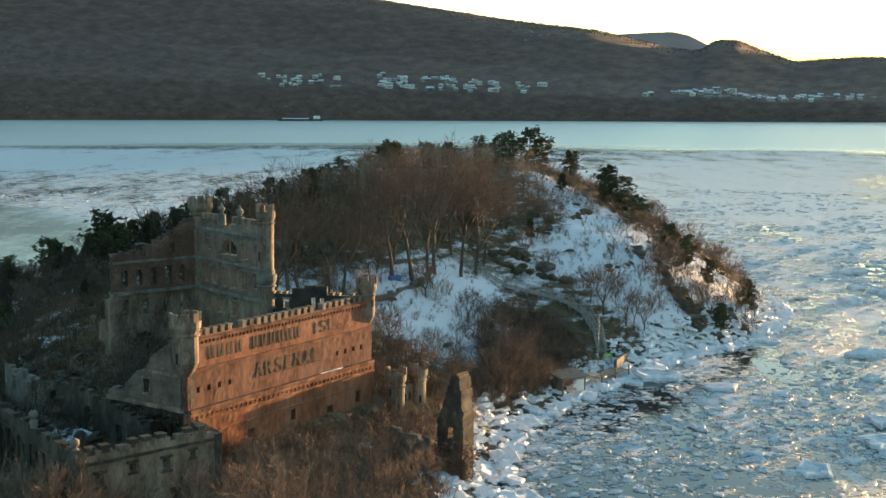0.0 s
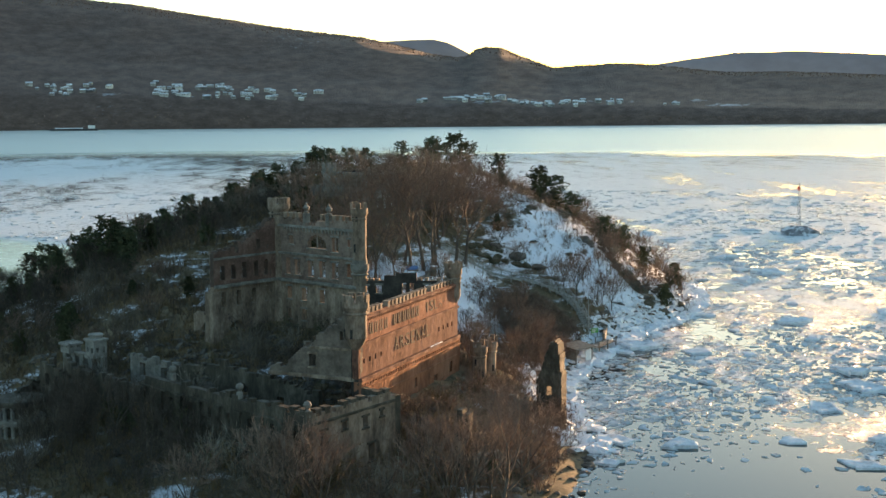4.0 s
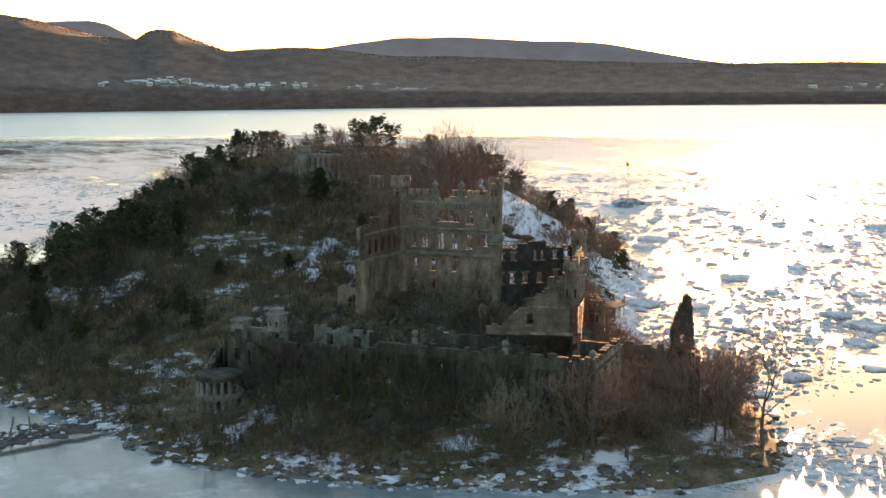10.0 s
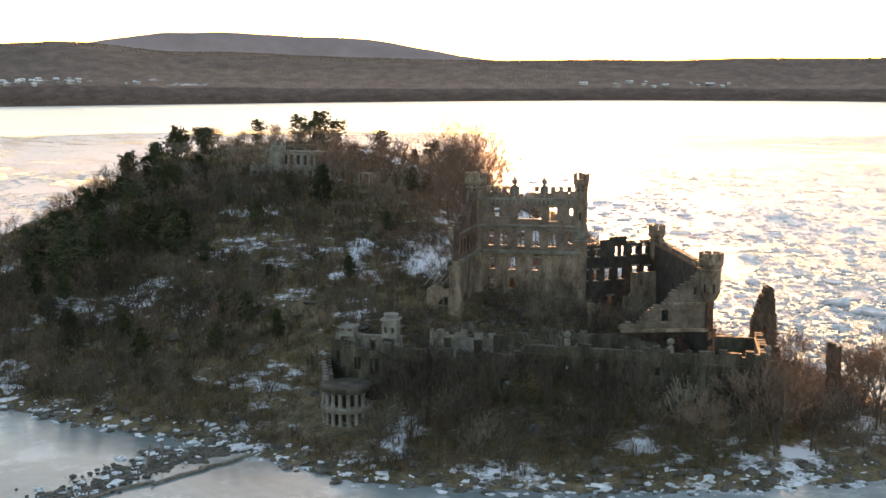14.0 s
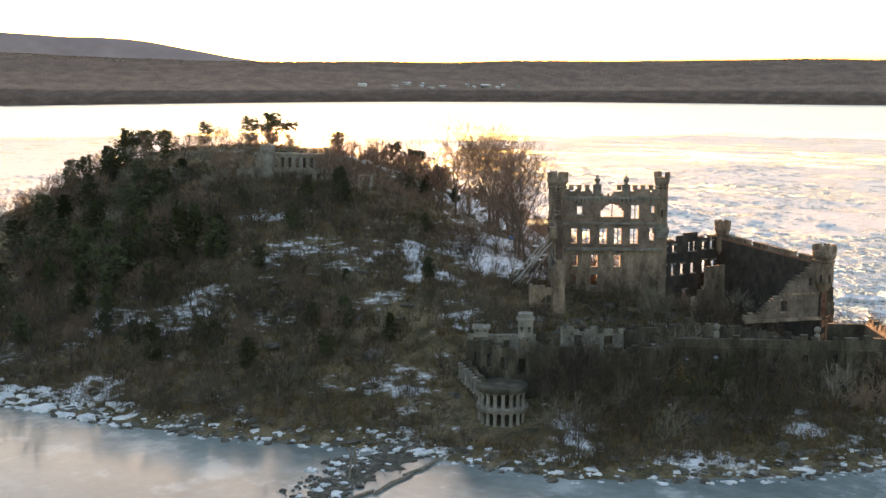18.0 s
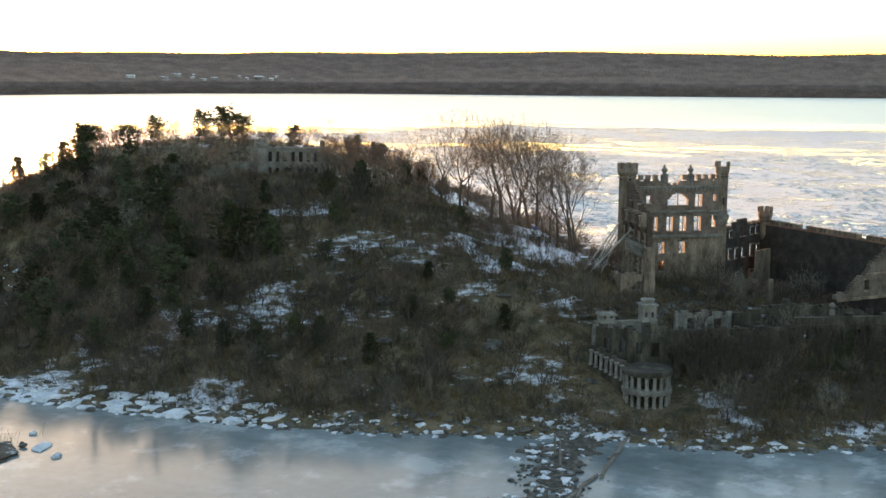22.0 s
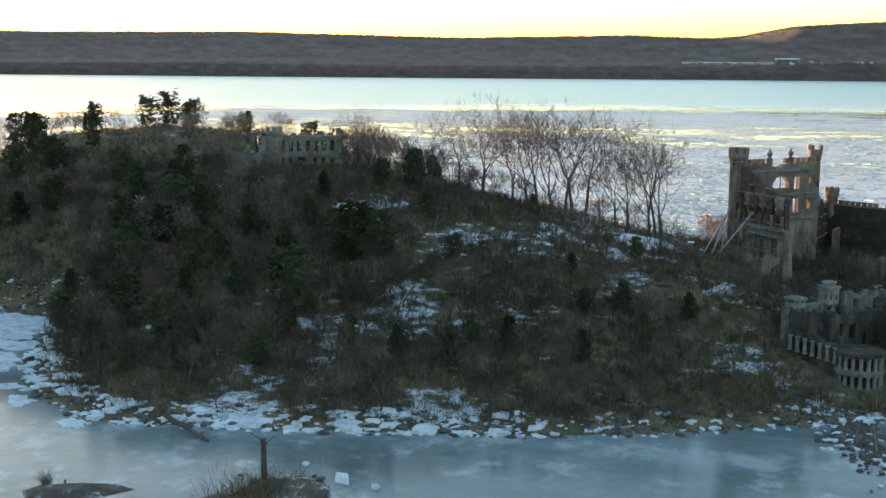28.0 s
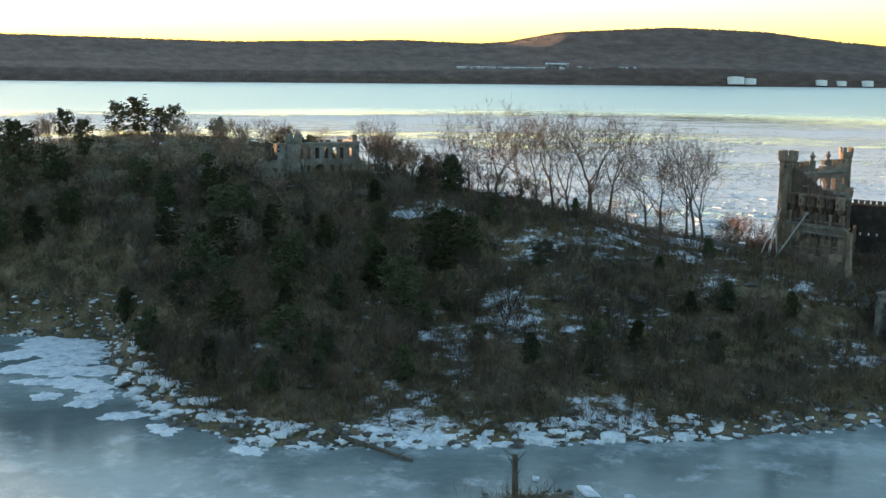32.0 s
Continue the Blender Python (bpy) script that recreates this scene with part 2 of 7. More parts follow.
def river_material():
    """Open water, broken pack ice and smooth cove ice on one sheet, parted by cover values stored with the mesh."""
    m = bpy.data.materials.new("river_ice_and_water")
    m.use_nodes = True
    n, l = m.node_tree.nodes, m.node_tree.links
    b = n["Principled BSDF"]
    pos = n.new("ShaderNodeNewGeometry").outputs["Position"]

    def noise_tex(scale, detail=6, rough=0.6, vec=pos, stretch=None):
        if stretch:
            mp = n.new("ShaderNodeMapping")
            mp.inputs["Scale"].default_value = stretch
            mp.inputs["Rotation"].default_value = (0, 0, radians(35))
            l.new(vec, mp.inputs["Vector"])
            vec = mp.outputs[0]
        t = n.new("ShaderNodeTexNoise")
        t.inputs["Scale"].default_value, t.inputs["Detail"].default_value, t.inputs["Roughness"].default_value = scale, detail, rough
        l.new(vec, t.inputs["Vector"])
        return t.outputs[0]

    def math(op, a, c=0.5, d=None):
        t = n.new("ShaderNodeMath")
        t.operation = op
        for s, v in zip(t.inputs, (a, c, d)):
            if v is None:
                continue
            if isinstance(v, (int, float)):
                s.default_value = v
            else:
                l.new(v, s)
        return t.outputs[0]

    def step(v, lo, hi):
        t = n.new("ShaderNodeMapRange")
        t.interpolation_type = "SMOOTHSTEP"
        t.inputs["From Min"].default_value, t.inputs["From Max"].default_value = lo, hi
        l.new(v, t.inputs["Value"])
        return t.outputs[0]

    def mix(f, a, c):
        t = n.new("ShaderNodeMix")
        t.data_type = "RGBA"
        l.new(f, t.inputs["Factor"])
        for k, v in (("A", a), ("B", c)):
            if isinstance(v, tuple):
                t.inputs[k].default_value = (*v, 1)
            else:
                l.new(v, t.inputs[k])
        return t.outputs["Result"]

    def attr(name):
        t = n.new("ShaderNodeAttribute")
        t.attribute_name = name
        return t.outputs["Fac"]

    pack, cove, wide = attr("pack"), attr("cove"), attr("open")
    warp = n.new("ShaderNodeVectorMath")
    warp.operation = "MULTIPLY_ADD"
    wn2 = n.new("ShaderNodeTexNoise")
    wn2.inputs["Scale"].default_value, wn2.inputs["Detail"].default_value = 0.25, 3
    l.new(pos, wn2.inputs["Vector"])
    l.new(wn2.outputs["Color"], warp.inputs[0])
    warp.inputs[1].default_value = (3, 3, 0)
    l.new(pos, warp.inputs[2])

    def cells(scale, feature="DISTANCE_TO_EDGE"):
        t = n.new("ShaderNodeTexVoronoi")
        t.voronoi_dimensions = "2D"
        t.feature = feature
        t.inputs["Scale"].default_value = scale
        l.new(warp.outputs[0], t.inputs["Vector"])
        return t

    small, fine_ = cells(0.38), cells(1.3)
    tone = cells(0.38, "F1").outputs["Color"]
    sep = n.new("ShaderNodeSeparateColor")
    l.new(tone, sep.inputs[0])
    tone2 = cells(1.3, "F1").outputs["Color"]
    sep2 = n.new("ShaderNodeSeparateColor")
    l.new(tone2, sep2.inputs[0])
    broad = noise_tex(0.006, 5, 0.6, stretch=(1, 0.3, 1))
    patches = noise_tex(0.04, 7, 0.68, stretch=(1, 0.4, 1))
    mid = noise_tex(0.16, 6, 0.7)
    # which cells are ice: more where the pack is dense
    dens = math("ADD", math("MULTIPLY", math("SUBTRACT", patches, 0.5), 2.3), math("MULTIPLY", math("SUBTRACT", mid, 0.5), 1.3))
    dens = math("ADD", dens, math("MULTIPLY", math("SUBTRACT", broad, 0.5), 2.0))
    dens = math("ADD", dens, math("MULTIPLY", math("SUBTRACT", pack, 0.575), 1.3))
    dens = math("ADD", dens, math("MULTIPLY", math("SUBTRACT", sep.outputs[0], 0.5), 0.35))
    dens = math("ADD", dens, math("MULTIPLY", math("SUBTRACT", sep2.outputs[0], 0.5), 0.3))
    ice = step(dens, -0.03, 0.05)
    edge = math("MULTIPLY", step(small.outputs[0], 0.0, 0.09), step(fine_.outputs[0], 0.0, 0.1))
    plate = step(dens, 0.22, 0.34)
    ice = math("MULTIPLY", ice, math("MAXIMUM", edge, plate))
    grain = noise_tex(1.1, 6, 0.75)
    icecol = mix(step(grain, 0.3, 0.7), (0.4, 0.425, 0.45), (0.9, 0.905, 0.91))
    icecol = mix(math("MULTIPLY", sep.outputs[1], 0.4), icecol, (0.27, 0.32, 0.36))
    icecol = mix(math("MULTIPLY", plate, 0.5), icecol, (0.74, 0.77, 0.79))
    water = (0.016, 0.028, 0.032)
    # far open water is painted pale in place of the sky it reflects
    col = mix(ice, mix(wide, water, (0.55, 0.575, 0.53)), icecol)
    # smooth cove ice with long faint streaks
    cn = noise_tex(0.035, 6, 0.6, stretch=(1, 0.4, 1))
    cf = noise_tex(0.5, 6, 0.65)
    cc = mix(step(math("ADD", cn, math("MULTIPLY", cf, 0.25)), 0.45, 0.85), (0.12, 0.155, 0.158), (0.29, 0.35, 0.355))
    frost = step(math("ADD", noise_tex(0.11, 7, 0.7), math("MULTIPLY", cn, 0.35)), 0.68, 0.82)
    cc = mix(math("MULTIPLY", frost, 0.55), cc, (0.52, 0.57, 0.58))
    col = mix(cove, col, cc)
    l.new(col, b.inputs["Base Color"])
    rgh = math("ADD", math("MULTIPLY_ADD", ice, 0.4, 0.05), math("MULTIPLY", wide, 0.3))
    rgh = math("ADD", math("MULTIPLY", rgh, math("SUBTRACT", 1.0, cove)), math("MULTIPLY", cove, math("MULTIPLY_ADD", cn, 0.2, 0.04)))
    l.new(rgh, b.inputs["Roughness"])
    glaze = math("MULTIPLY", step(math("ADD", math("MULTIPLY", mid, 0.7), math("ADD", math("MULTIPLY", sep2.outputs[1], 0.35), math("MULTIPLY", grain, 0.5))), 0.62, 0.95), 0.06)
    dull = math("MULTIPLY", math("MULTIPLY", ice, math("SUBTRACT", 1.0, cove)), math("SUBTRACT", 0.49, glaze))
    l.new(math("SUBTRACT", math("SUBTRACT", 0.5, dull), math("MULTIPLY", cove, 0.24)), b.inputs["Specular IOR Level"])
    b.inputs["IOR"].default_value = 1.33
    ripple = noise_tex(0.8, 4, 0.6)
    h = math("ADD", math("MULTIPLY", ripple, math("MULTIPLY_ADD", wide, 0.04, 0.03)), math("MULTIPLY", ice, math("ADD", math("MULTIPLY", grain, 0.9), math("ADD", math("MULTIPLY", mid, 1.0), math("MULTIPLY", sep.outputs[2], 0.4)))))
    h = math("ADD", math("MULTIPLY", h, math("SUBTRACT", 1.0, cove)), math("MULTIPLY", cf, math("MULTIPLY", cove, 0.05)))
    bp = n.new("ShaderNodeBump")
    bp.inputs["Strength"].default_value, bp.inputs["Distance"].default_value = 0.8, 0.22
    l.new(h, bp.inputs["Height"])
    l.new(bp.outputs[0], b.inputs["Normal"])
    return m


RIVER = river_material()

# ---- building helpers ----
def mesh_of(name, verts, faces, material=None, smooth=False):
    me = bpy.data.meshes.new(name)
    me.from_pydata([tuple(v) for v in verts], [], faces)
    if material:
        me.materials.append(material)
    if smooth:
        me.polygons.foreach_set("use_smooth", [True] * len(me.polygons))
    me.update()
    return me


def piece(name, geo, material, parent=None, label="", smooth=False, m=None):
    """One mesh object out of (verts, faces), under a thing or a part."""
    ob = new(name, mesh_of(name, geo[0], geo[1], material, smooth))
    if parent is not None:
        ob.parent = parent
    if m is not None:
        ob.matrix_basis = m
    return tagged(ob, label)


def thing(name, label, category, m=None, group="", kind=""):
    ob = new(name)
    if m is not None:
        ob.matrix_basis = m
    return tagged(ob, label, category, group, kind)


def joined(*geos):
    V, F = [], []
    for v, f in geos:
        k = len(V)
        V += [tuple(p) for p in v]
        F += [[i + k for i in q] for q in f]
    return V, F


def moved(geo, m):
    return [tuple(m @ Vector(p)) for p in geo[0]], geo[1]


def block(x0, x1, y0, y1, z0, z1, c=0.0):
    """A box whose upright and upper edges are chamfered by c."""
    if c <= 0:
        v = [(x, y, z) for z in (z0, z1) for x, y in ((x0, y0), (x1, y0), (x1, y1), (x0, y1))]
        return v, [[3, 2, 1, 0], [4, 5, 6, 7]] + [[i, (i + 1) % 4, 4 + (i + 1) % 4, 4 + i] for i in range(4)]
    def ring(z, d):
        return [(x0 + c, y0 + d, z), (x1 - c, y0 + d, z), (x1 - d, y0 + c, z), (x1 - d, y1 - c, z), (x1 - c, y1 - d, z), (x0 + c, y1 - d, z), (x0 + d, y1 - c, z), (x0 + d, y0 + c, z)]
    v = ring(z0, 0) + ring(z1 - c, 0) + ring(z1, c * 0.9)
    f = [list(range(7, -1, -1)), list(range(16, 24))]
    for k in (0, 8):
        f += [[k + i, k + (i + 1) % 8, k + 8 + (i + 1) % 8, k + 8 + i] for i in range(8)]
    return v, f


def lathe(profile, sides=16, x=0.0, y=0.0, jitter=0.0, rng=None):
    """A turned solid from (radius, height) pairs, closed at both ends."""
    v, f = [], []
    for r, z in profile:
        for i in range(sides):
            a = 2 * math.pi * i / sides
            d = r * (1 + (rng.uniform(-jitter, jitter) if rng else 0))
            v.append((x + d * math.cos(a), y + d * math.sin(a), z))
    for k in range(len(profile) - 1):
        o = k * sides
        f += [[o + i, o + (i + 1) % sides, o + sides + (i + 1) % sides, o + sides + i] for i in range(sides)]
    f.append(list(range(sides - 1, -1, -1)))
    o = (len(profile) - 1) * sides
    f.append(list(range(o, o + sides)))
    return v, f


def rod(a, b, r0, r1=None, sides=6):
    """A tapered bar from a to b."""
    a, b = Vector(a), Vector(b)
    r1 = r0 if r1 is None else r1
    d = (b - a).normalized()
    u = d.orthogonal().normalized()
    w = d.cross(u)
    v = [tuple(p + r * (math.cos(2 * math.pi * i / sides) * u + math.sin(2 * math.pi * i / sides) * w)) for p, r in ((a, r0), (b, r1)) for i in range(sides)]
    f = [[i, (i + 1) % sides, sides + (i + 1) % sides, sides + i] for i in range(sides)]
    return v, f + [list(range(sides - 1, -1, -1)), list(range(sides, 2 * sides))]


def cuts(lo, hi, marks, cell):
    g = sorted({lo, hi, *[m for m in marks if lo < m < hi]})
    out = [g[0]]
    for a, b in zip(g, g[1:]):
        k = max(1, math.ceil((b - a) / cell))
        out += [a + (b - a) * i / k for i in range(1, k + 1)]
    return out


def masonry(length, z0, top, thick, openings=(), cell=0.45, rough=0.05, seed=1, bulge=0.0, marks=()):
    """A wall that runs along x from 0, thick towards +y, from z0 up to top(u). openings: (u0, u1, z0, z1, arched). Uneven faces, ragged where top is."""
    zt = max(top(length * i / 60) for i in range(61))
    us = cuts(0, length, [v for o in openings for v in o[:2]] + list(marks), cell)
    zs = cuts(z0, zt, [v for o in openings for v in o[2:4]], cell)
    fill = {}
    for i in range(len(us) - 1):
        u = (us[i] + us[i + 1]) / 2
        t = top(u)
        for k in range(len(zs) - 1):
            z = (zs[k] + zs[k + 1]) / 2
            if z > t:
                continue
            solid = True
            for u0, u1, za, zb, arch in openings:
                if u0 < u < u1 and za < z < zb:
                    if arch:
                        r = (u1 - u0) / 2
                        h = min(r, zb - za)
                        dz = (z - (zb - h)) / h
                        if dz > 0 and ((u - (u0 + u1) / 2) / r) ** 2 + dz * dz > 1:
                            continue
                    solid = False
                    break
            if solid:
                fill[i, k] = True
    V, F, ids = [], [], {}

    def vid(i, k, s):
        key = (i, k, s)
        if key not in ids:
            p = Vector((us[i] * 1.7 + seed * 31, s * 9.0, zs[k] * 1.7))
            j = noise.noise_vector(p) * rough
            b = noise.noise(Vector((us[i] * 0.12, zs[k] * 0.12, seed))) * bulge
            ids[key] = len(V)
            V.append((us[i] + j.x, s * thick + j.y + b, zs[k] + (j.z if k else 0)))
        return ids[key]

    for i, k in fill:
        F.append([vid(i, k, 0), vid(i + 1, k, 0), vid(i + 1, k + 1, 0), vid(i, k + 1, 0)])
        F.append([vid(i + 1, k, 1), vid(i, k, 1), vid(i, k + 1, 1), vid(i + 1, k + 1, 1)])
        if (i - 1, k) not in fill:
            F.append([vid(i, k, 1), vid(i, k, 0), vid(i, k + 1, 0), vid(i, k + 1, 1)])
        if (i + 1, k) not in fill:
            F.append([vid(i + 1, k, 0), vid(i + 1, k, 1), vid(i + 1, k + 1, 1), vid(i + 1, k + 1, 0)])
        if (i, k + 1) not in fill:
            F.append([vid(i, k + 1, 0), vid(i + 1, k + 1, 0), vid(i + 1, k + 1, 1), vid(i, k + 1, 1)])
        if (i, k - 1) not in fill:
            F.append([vid(i, k, 1), vid(i + 1, k, 1), vid(i + 1, k, 0), vid(i, k, 0)])
    return V, F


def along(p, q, z=0.0):
    """The pose whose x axis runs from p to q in plan."""
    return pose(p[0], p[1], z, 0, 0, math.degrees(math.atan2(q[1] - p[1], q[0] - p[0])))


def span(p, q):
    return math.hypot(q[0] - p[0], q[1] - p[1])


def ragged(base, amp, seed, step=0.9):
    """A ruined wall head: stepped, uneven height round base(u)."""
    def top(u):
        k = math.floor(u / step)
        return base(u) + amp * noise.noise(Vector((k * 0.73 + seed * 17, seed, 0))) + 0.4 * amp * noise.noise(Vector((k * 2.9, seed * 3, 5)))
    return top


def ramp(*pts):
    """A straight-line function through (u, z) pairs."""
    def f(u):
        if u <= pts[0][0]:
            return pts[0][1]
        for (a, za), (b, zb) in zip(pts, pts[1:]):
            if u <= b:
                return za + (zb - za) * (u - a) / (b - a)
        return pts[-1][1]
    return f

# ---- land and water ----
# far end past y 360 is stretched, unseen, to keep low sun off the cove
SHORE = [(-20, 104), (-12, 113), (-3, 126), (4, 141), (6, 160), (9, 180), (20, 198), (30, 214), (43, 229), (56, 242), (66, 256), (73, 272), (76, 290), (74, 314), (66, 340), (50, 366),
         (28, 390), (0, 402), (-32, 404), (-54, 390), (-60, 362), (-55, 332), (-60, 304), (-78, 298), (-94, 291), (-109, 279), (-118, 266), (-117, 252), (-113, 228), (-109, 206), (-103, 190),
         (-95, 174), (-90, 158), (-87, 144), (-78, 134), (-68, 124), (-50, 112), (-34, 104)]
RIDGE = [(-34, 192, 14), (-22, 204, 14.5), (-8, 214, 16.5), (0, 232, 18), (6, 250, 22), (14, 270, 26), (22, 296, 30), (20, 322, 31), (8, 345, 29), (10, 366, 22), (35, 350, 21), (-14, 340, 26.5), (-16, 362, 19), (-40, 372, 9), (-20, 384, 8), (-16, 282, 26), (-14, 264, 25.5), (-6, 300, 28)]
SUNSET_SIDE = [(27, 291, 27.7), (36, 257, 18.5), (42, 244, 11), (12, 238, 11.8), (23, 229, 9), (-2, 199, 9.8), (2, 213, 11), (8, 200, 6), (50, 265, 12), (58, 290, 14), (50, 325, 14), (30, 222, 5), (46, 300, 22), (8, 222, 10.5)]
COVE_SIDE = [(-37, 248, 22), (-56, 236, 18), (-55, 226, 17), (-45, 218, 16.5), (-44, 206, 15), (-60, 198, 13.5), (-56, 185, 12.3), (-75, 228, 6.5), (-77, 238, 7.6), (-87, 245, 6.0), (-90, 223, 4.2), (-66, 288, 10.5), (-87, 260, 7),
             (-38, 282, 22), (-60, 262, 17), (-76, 181, 4.2), (-25, 318, 24), (-45, 306, 17.5), (-38, 334, 18.5), (-49, 336, 9), (-62, 298, 11), (-78, 288, 7.5), (-96, 235, 2.2), (-98, 210, 2.2), (-88, 195, 3.5)]
CASTLE_YARD = [(-49, 178, 12.3), (-36, 168, 10.5), (-24, 160, 10), (-40, 155, 9), (-18, 172, 11), (-14, 182, 11.5), (-52, 162, 8), (-8, 150, 4), (-4, 160, 4), (0, 172, 5), (-5, 185, 8), (-28, 146, 8), (-60, 156, 4), (-70, 156, 2.2), (-79.5, 163, 0.7), (-77, 159, 0.8), (-74.5, 160.5, 0.9), (-80, 168, 0.9), (-77.5, 166, 0.8),
               (-62, 140, 1.6), (-48, 128, 1.6), (-30, 118, 1.5), (-16, 126, 2), (-50, 146, 5.5), (-36, 138, 4), (-71, 136, 1)]


def shore_distance(X, Y):
    """Signed distance to the shoreline, positive on land."""
    P = np.array(SHORE, float)
    Q = np.roll(P, -1, 0)
    d = np.full(X.shape, 1e9)
    inside = np.zeros(X.shape, bool)
    for (ax, ay), (bx, by) in zip(P, Q):
        ex, ey = bx - ax, by - ay
        t = np.clip(((X - ax) * ex + (Y - ay) * ey) / (ex * ex + ey * ey), 0, 1)
        d = np.minimum(d, np.hypot(X - ax - t * ex, Y - ay - t * ey))
        c = ((ay > Y) != (by > Y)) & (X < (bx - ax) * (Y - ay) / (by - ay + 1e-12) + ax)
        inside ^= c
    return np.where(inside, d, -d)


SPOTS = np.array(RIDGE + SUNSET_SIDE + COVE_SIDE + CASTLE_YARD, float)


def wavy(X, Y, s, seed):
    """Cheap smooth noise in -1..1 out of turned sines."""
    out = np.zeros(X.shape)
    r = random.Random(seed)
    for k in range(7):
        a, ph, f = r.uniform(0, 6.28), r.uniform(0, 6.28), s * r.uniform(0.6, 1.7)
        out += np.sin((X * math.cos(a) + Y * math.sin(a)) * f + ph)
    return out / 4.0


def shore_spots():
    P = np.array(SHORE, float)
    out = []
    for (ax, ay), (bx, by) in zip(P, np.roll(P, -1, 0)):
        k = max(1, int(math.hypot(bx - ax, by - ay) / 10))
        out += [(ax + (bx - ax) * i / k, ay + (by - ay) * i / k, 0.7) for i in range(k)]
    return np.array(out)


NODES = np.vstack([SPOTS, shore_spots()])
_r = np.hypot(NODES[:, None, 0] - NODES[None, :, 0], NODES[:, None, 1] - NODES[None, :, 1])
_A = np.block([[_r - 2.5 * np.eye(len(NODES)), np.ones((len(NODES), 1))], [np.ones((1, len(NODES))), np.zeros((1, 1))]])
WEIGHTS = np.linalg.solve(_A, np.append(NODES[:, 2], 0))


def land_height(X, Y):
    X, Y = np.asarray(X, float), np.asarray(Y, float)
    d = shore_distance(X, Y)
    h = np.full(X.shape, WEIGHTS[-1])
    for (x, y, _), w in zip(NODES, WEIGHTS):
        h = h + w * np.hypot(X - x, Y - y)
    rough = 0.30 * wavy(X, Y, 0.4, 3) + 0.22 * wavy(X, Y, 0.9, 4) + 0.14 * wavy(X, Y, 2.1, 5)
    ease = np.clip(d / 5.0, 0, 1)
    h = h * (0.3 + 0.7 * ease * ease * (3 - 2 * ease)) + rough * np.clip(d / 10, 0, 1)
    return np.where(d > 0, np.maximum(h, 0.15), np.maximum(-3.0, d * 0.5))


SNOWY = [(-2, 203, 15, 0.40), (10, 236, 10, 0.28), (34, 268, 17, 0.32), (28, 250, 14, 0.30), (48, 262, 14, 0.32), (24, 288, 10, 0.32), (40, 236, 14, 0.34), (2, 222, 11, 0.36), (56, 256, 13, 0.34), (-12, 212, 12, 0.32), (64, 272, 12, 0.45), 
         (-46, 219, 12, 0.17), (-56, 234, 9, 0.17), (-39, 248, 7, 0.2), (-27, 201, 13, 0.42), (-106, 222, 9, 0.3), (-113, 248, 10, 0.3), (-102, 196, 8, 0.16), (-90, 168, 9, 0.16), (-74, 134, 10, 0.2), (-48, 116, 10, 0.18),
         (-76, 230, 8, 0.2), (-84, 243, 9, 0.2), (-50, 158, 8, 0.2), (-20, 116, 9, 0.26), (-72, 155, 4, 0.3), (-76, 182, 9, 0.16), (-58, 186, 5, 0.2), (-80, 206, 9, 0.1), (0, 145, 10, 0.16)] + [(x, y, 1.9, 0.4) for x, y in ((-34.6, 218), (-38, 214), (-41, 211), (-43.7, 208), (-46, 205), (-45.5, 200), (-47, 196), (-50.3, 203))] + [(-45, 150, 4, 0.34), (-38, 158, 3, 0.3), (-43, 254, 4, 0.3), (-62, 200, 4, 0.25), (-70, 236, 4, 0.25), (-52, 130, 5, 0.3), (-36, 116, 5, 0.3), (-80, 150, 5, 0.3)]


def sheet(name, X, Y, Z, material, smooth=True, attrs=()):
    r, c = X.shape
    v = np.stack([X, Y, Z], -1).reshape(-1, 3)
    i = np.arange(r * c).reshape(r, c)
    f = np.stack([i[:-1, :-1], i[:-1, 1:], i[1:, 1:], i[1:, :-1]], -1).reshape(-1, 4)
    me = bpy.data.meshes.new(name)
    me.from_pydata(v.tolist(), [], f.tolist())
    me.materials.append(material)
    if smooth:
        me.polygons.foreach_set("use_smooth", [True] * len(me.polygons))
    for key, val in attrs:
        if np.ndim(val) == 3:
            me.attributes.new(key, "FLOAT_VECTOR", "POINT").data.foreach_set("vector", np.asarray(val, np.float32).ravel())
            continue
        me.attributes.new(key, "FLOAT", "POINT").data.foreach_set("value", np.asarray(val, np.float32).ravel())
    me.update()
    return new(name, me)


gx, gy = np.meshgrid(np.arange(-128, 86.1, 1.5), np.arange(94, 411.1, 1.5))
gz = land_height(gx, gy)
gd = shore_distance(gx, gy)


def sampled(M, x, y):
    """Between the grid's points; outside it, its edge."""
    i, j = min(max((y - 94) / 1.5, 0), M.shape[0] - 1.001), min(max((x + 128) / 1.5, 0), M.shape[1] - 1.001)
    a, b = int(i), int(j)
    s, t = i - a, j - b
    return float((M[a, b] * (1 - t) + M[a, b + 1] * t) * (1 - s) + (M[a + 1, b] * (1 - t) + M[a + 1, b + 1] * t) * s)


def ground_z(x, y):
    return sampled(gz, x, y)


def shore_at(x, y):
    return sampled(gd, x, y)


snow = np.full(gx.shape, 0.31)
for x, y, r, a in SNOWY:
    snow += 0.75 * a * np.exp(-((gx - x) ** 2 + (gy - y) ** 2) / (r * r))
snow += 0.05 * wavy(gx, gy, 0.2, 11)
ground = sheet("ground", gx, gy, gz, GROUND, attrs=[("snow", snow)])
tagged(ground, "rocky island ground with dead leaves and patchy snow", "island", kind="structure")


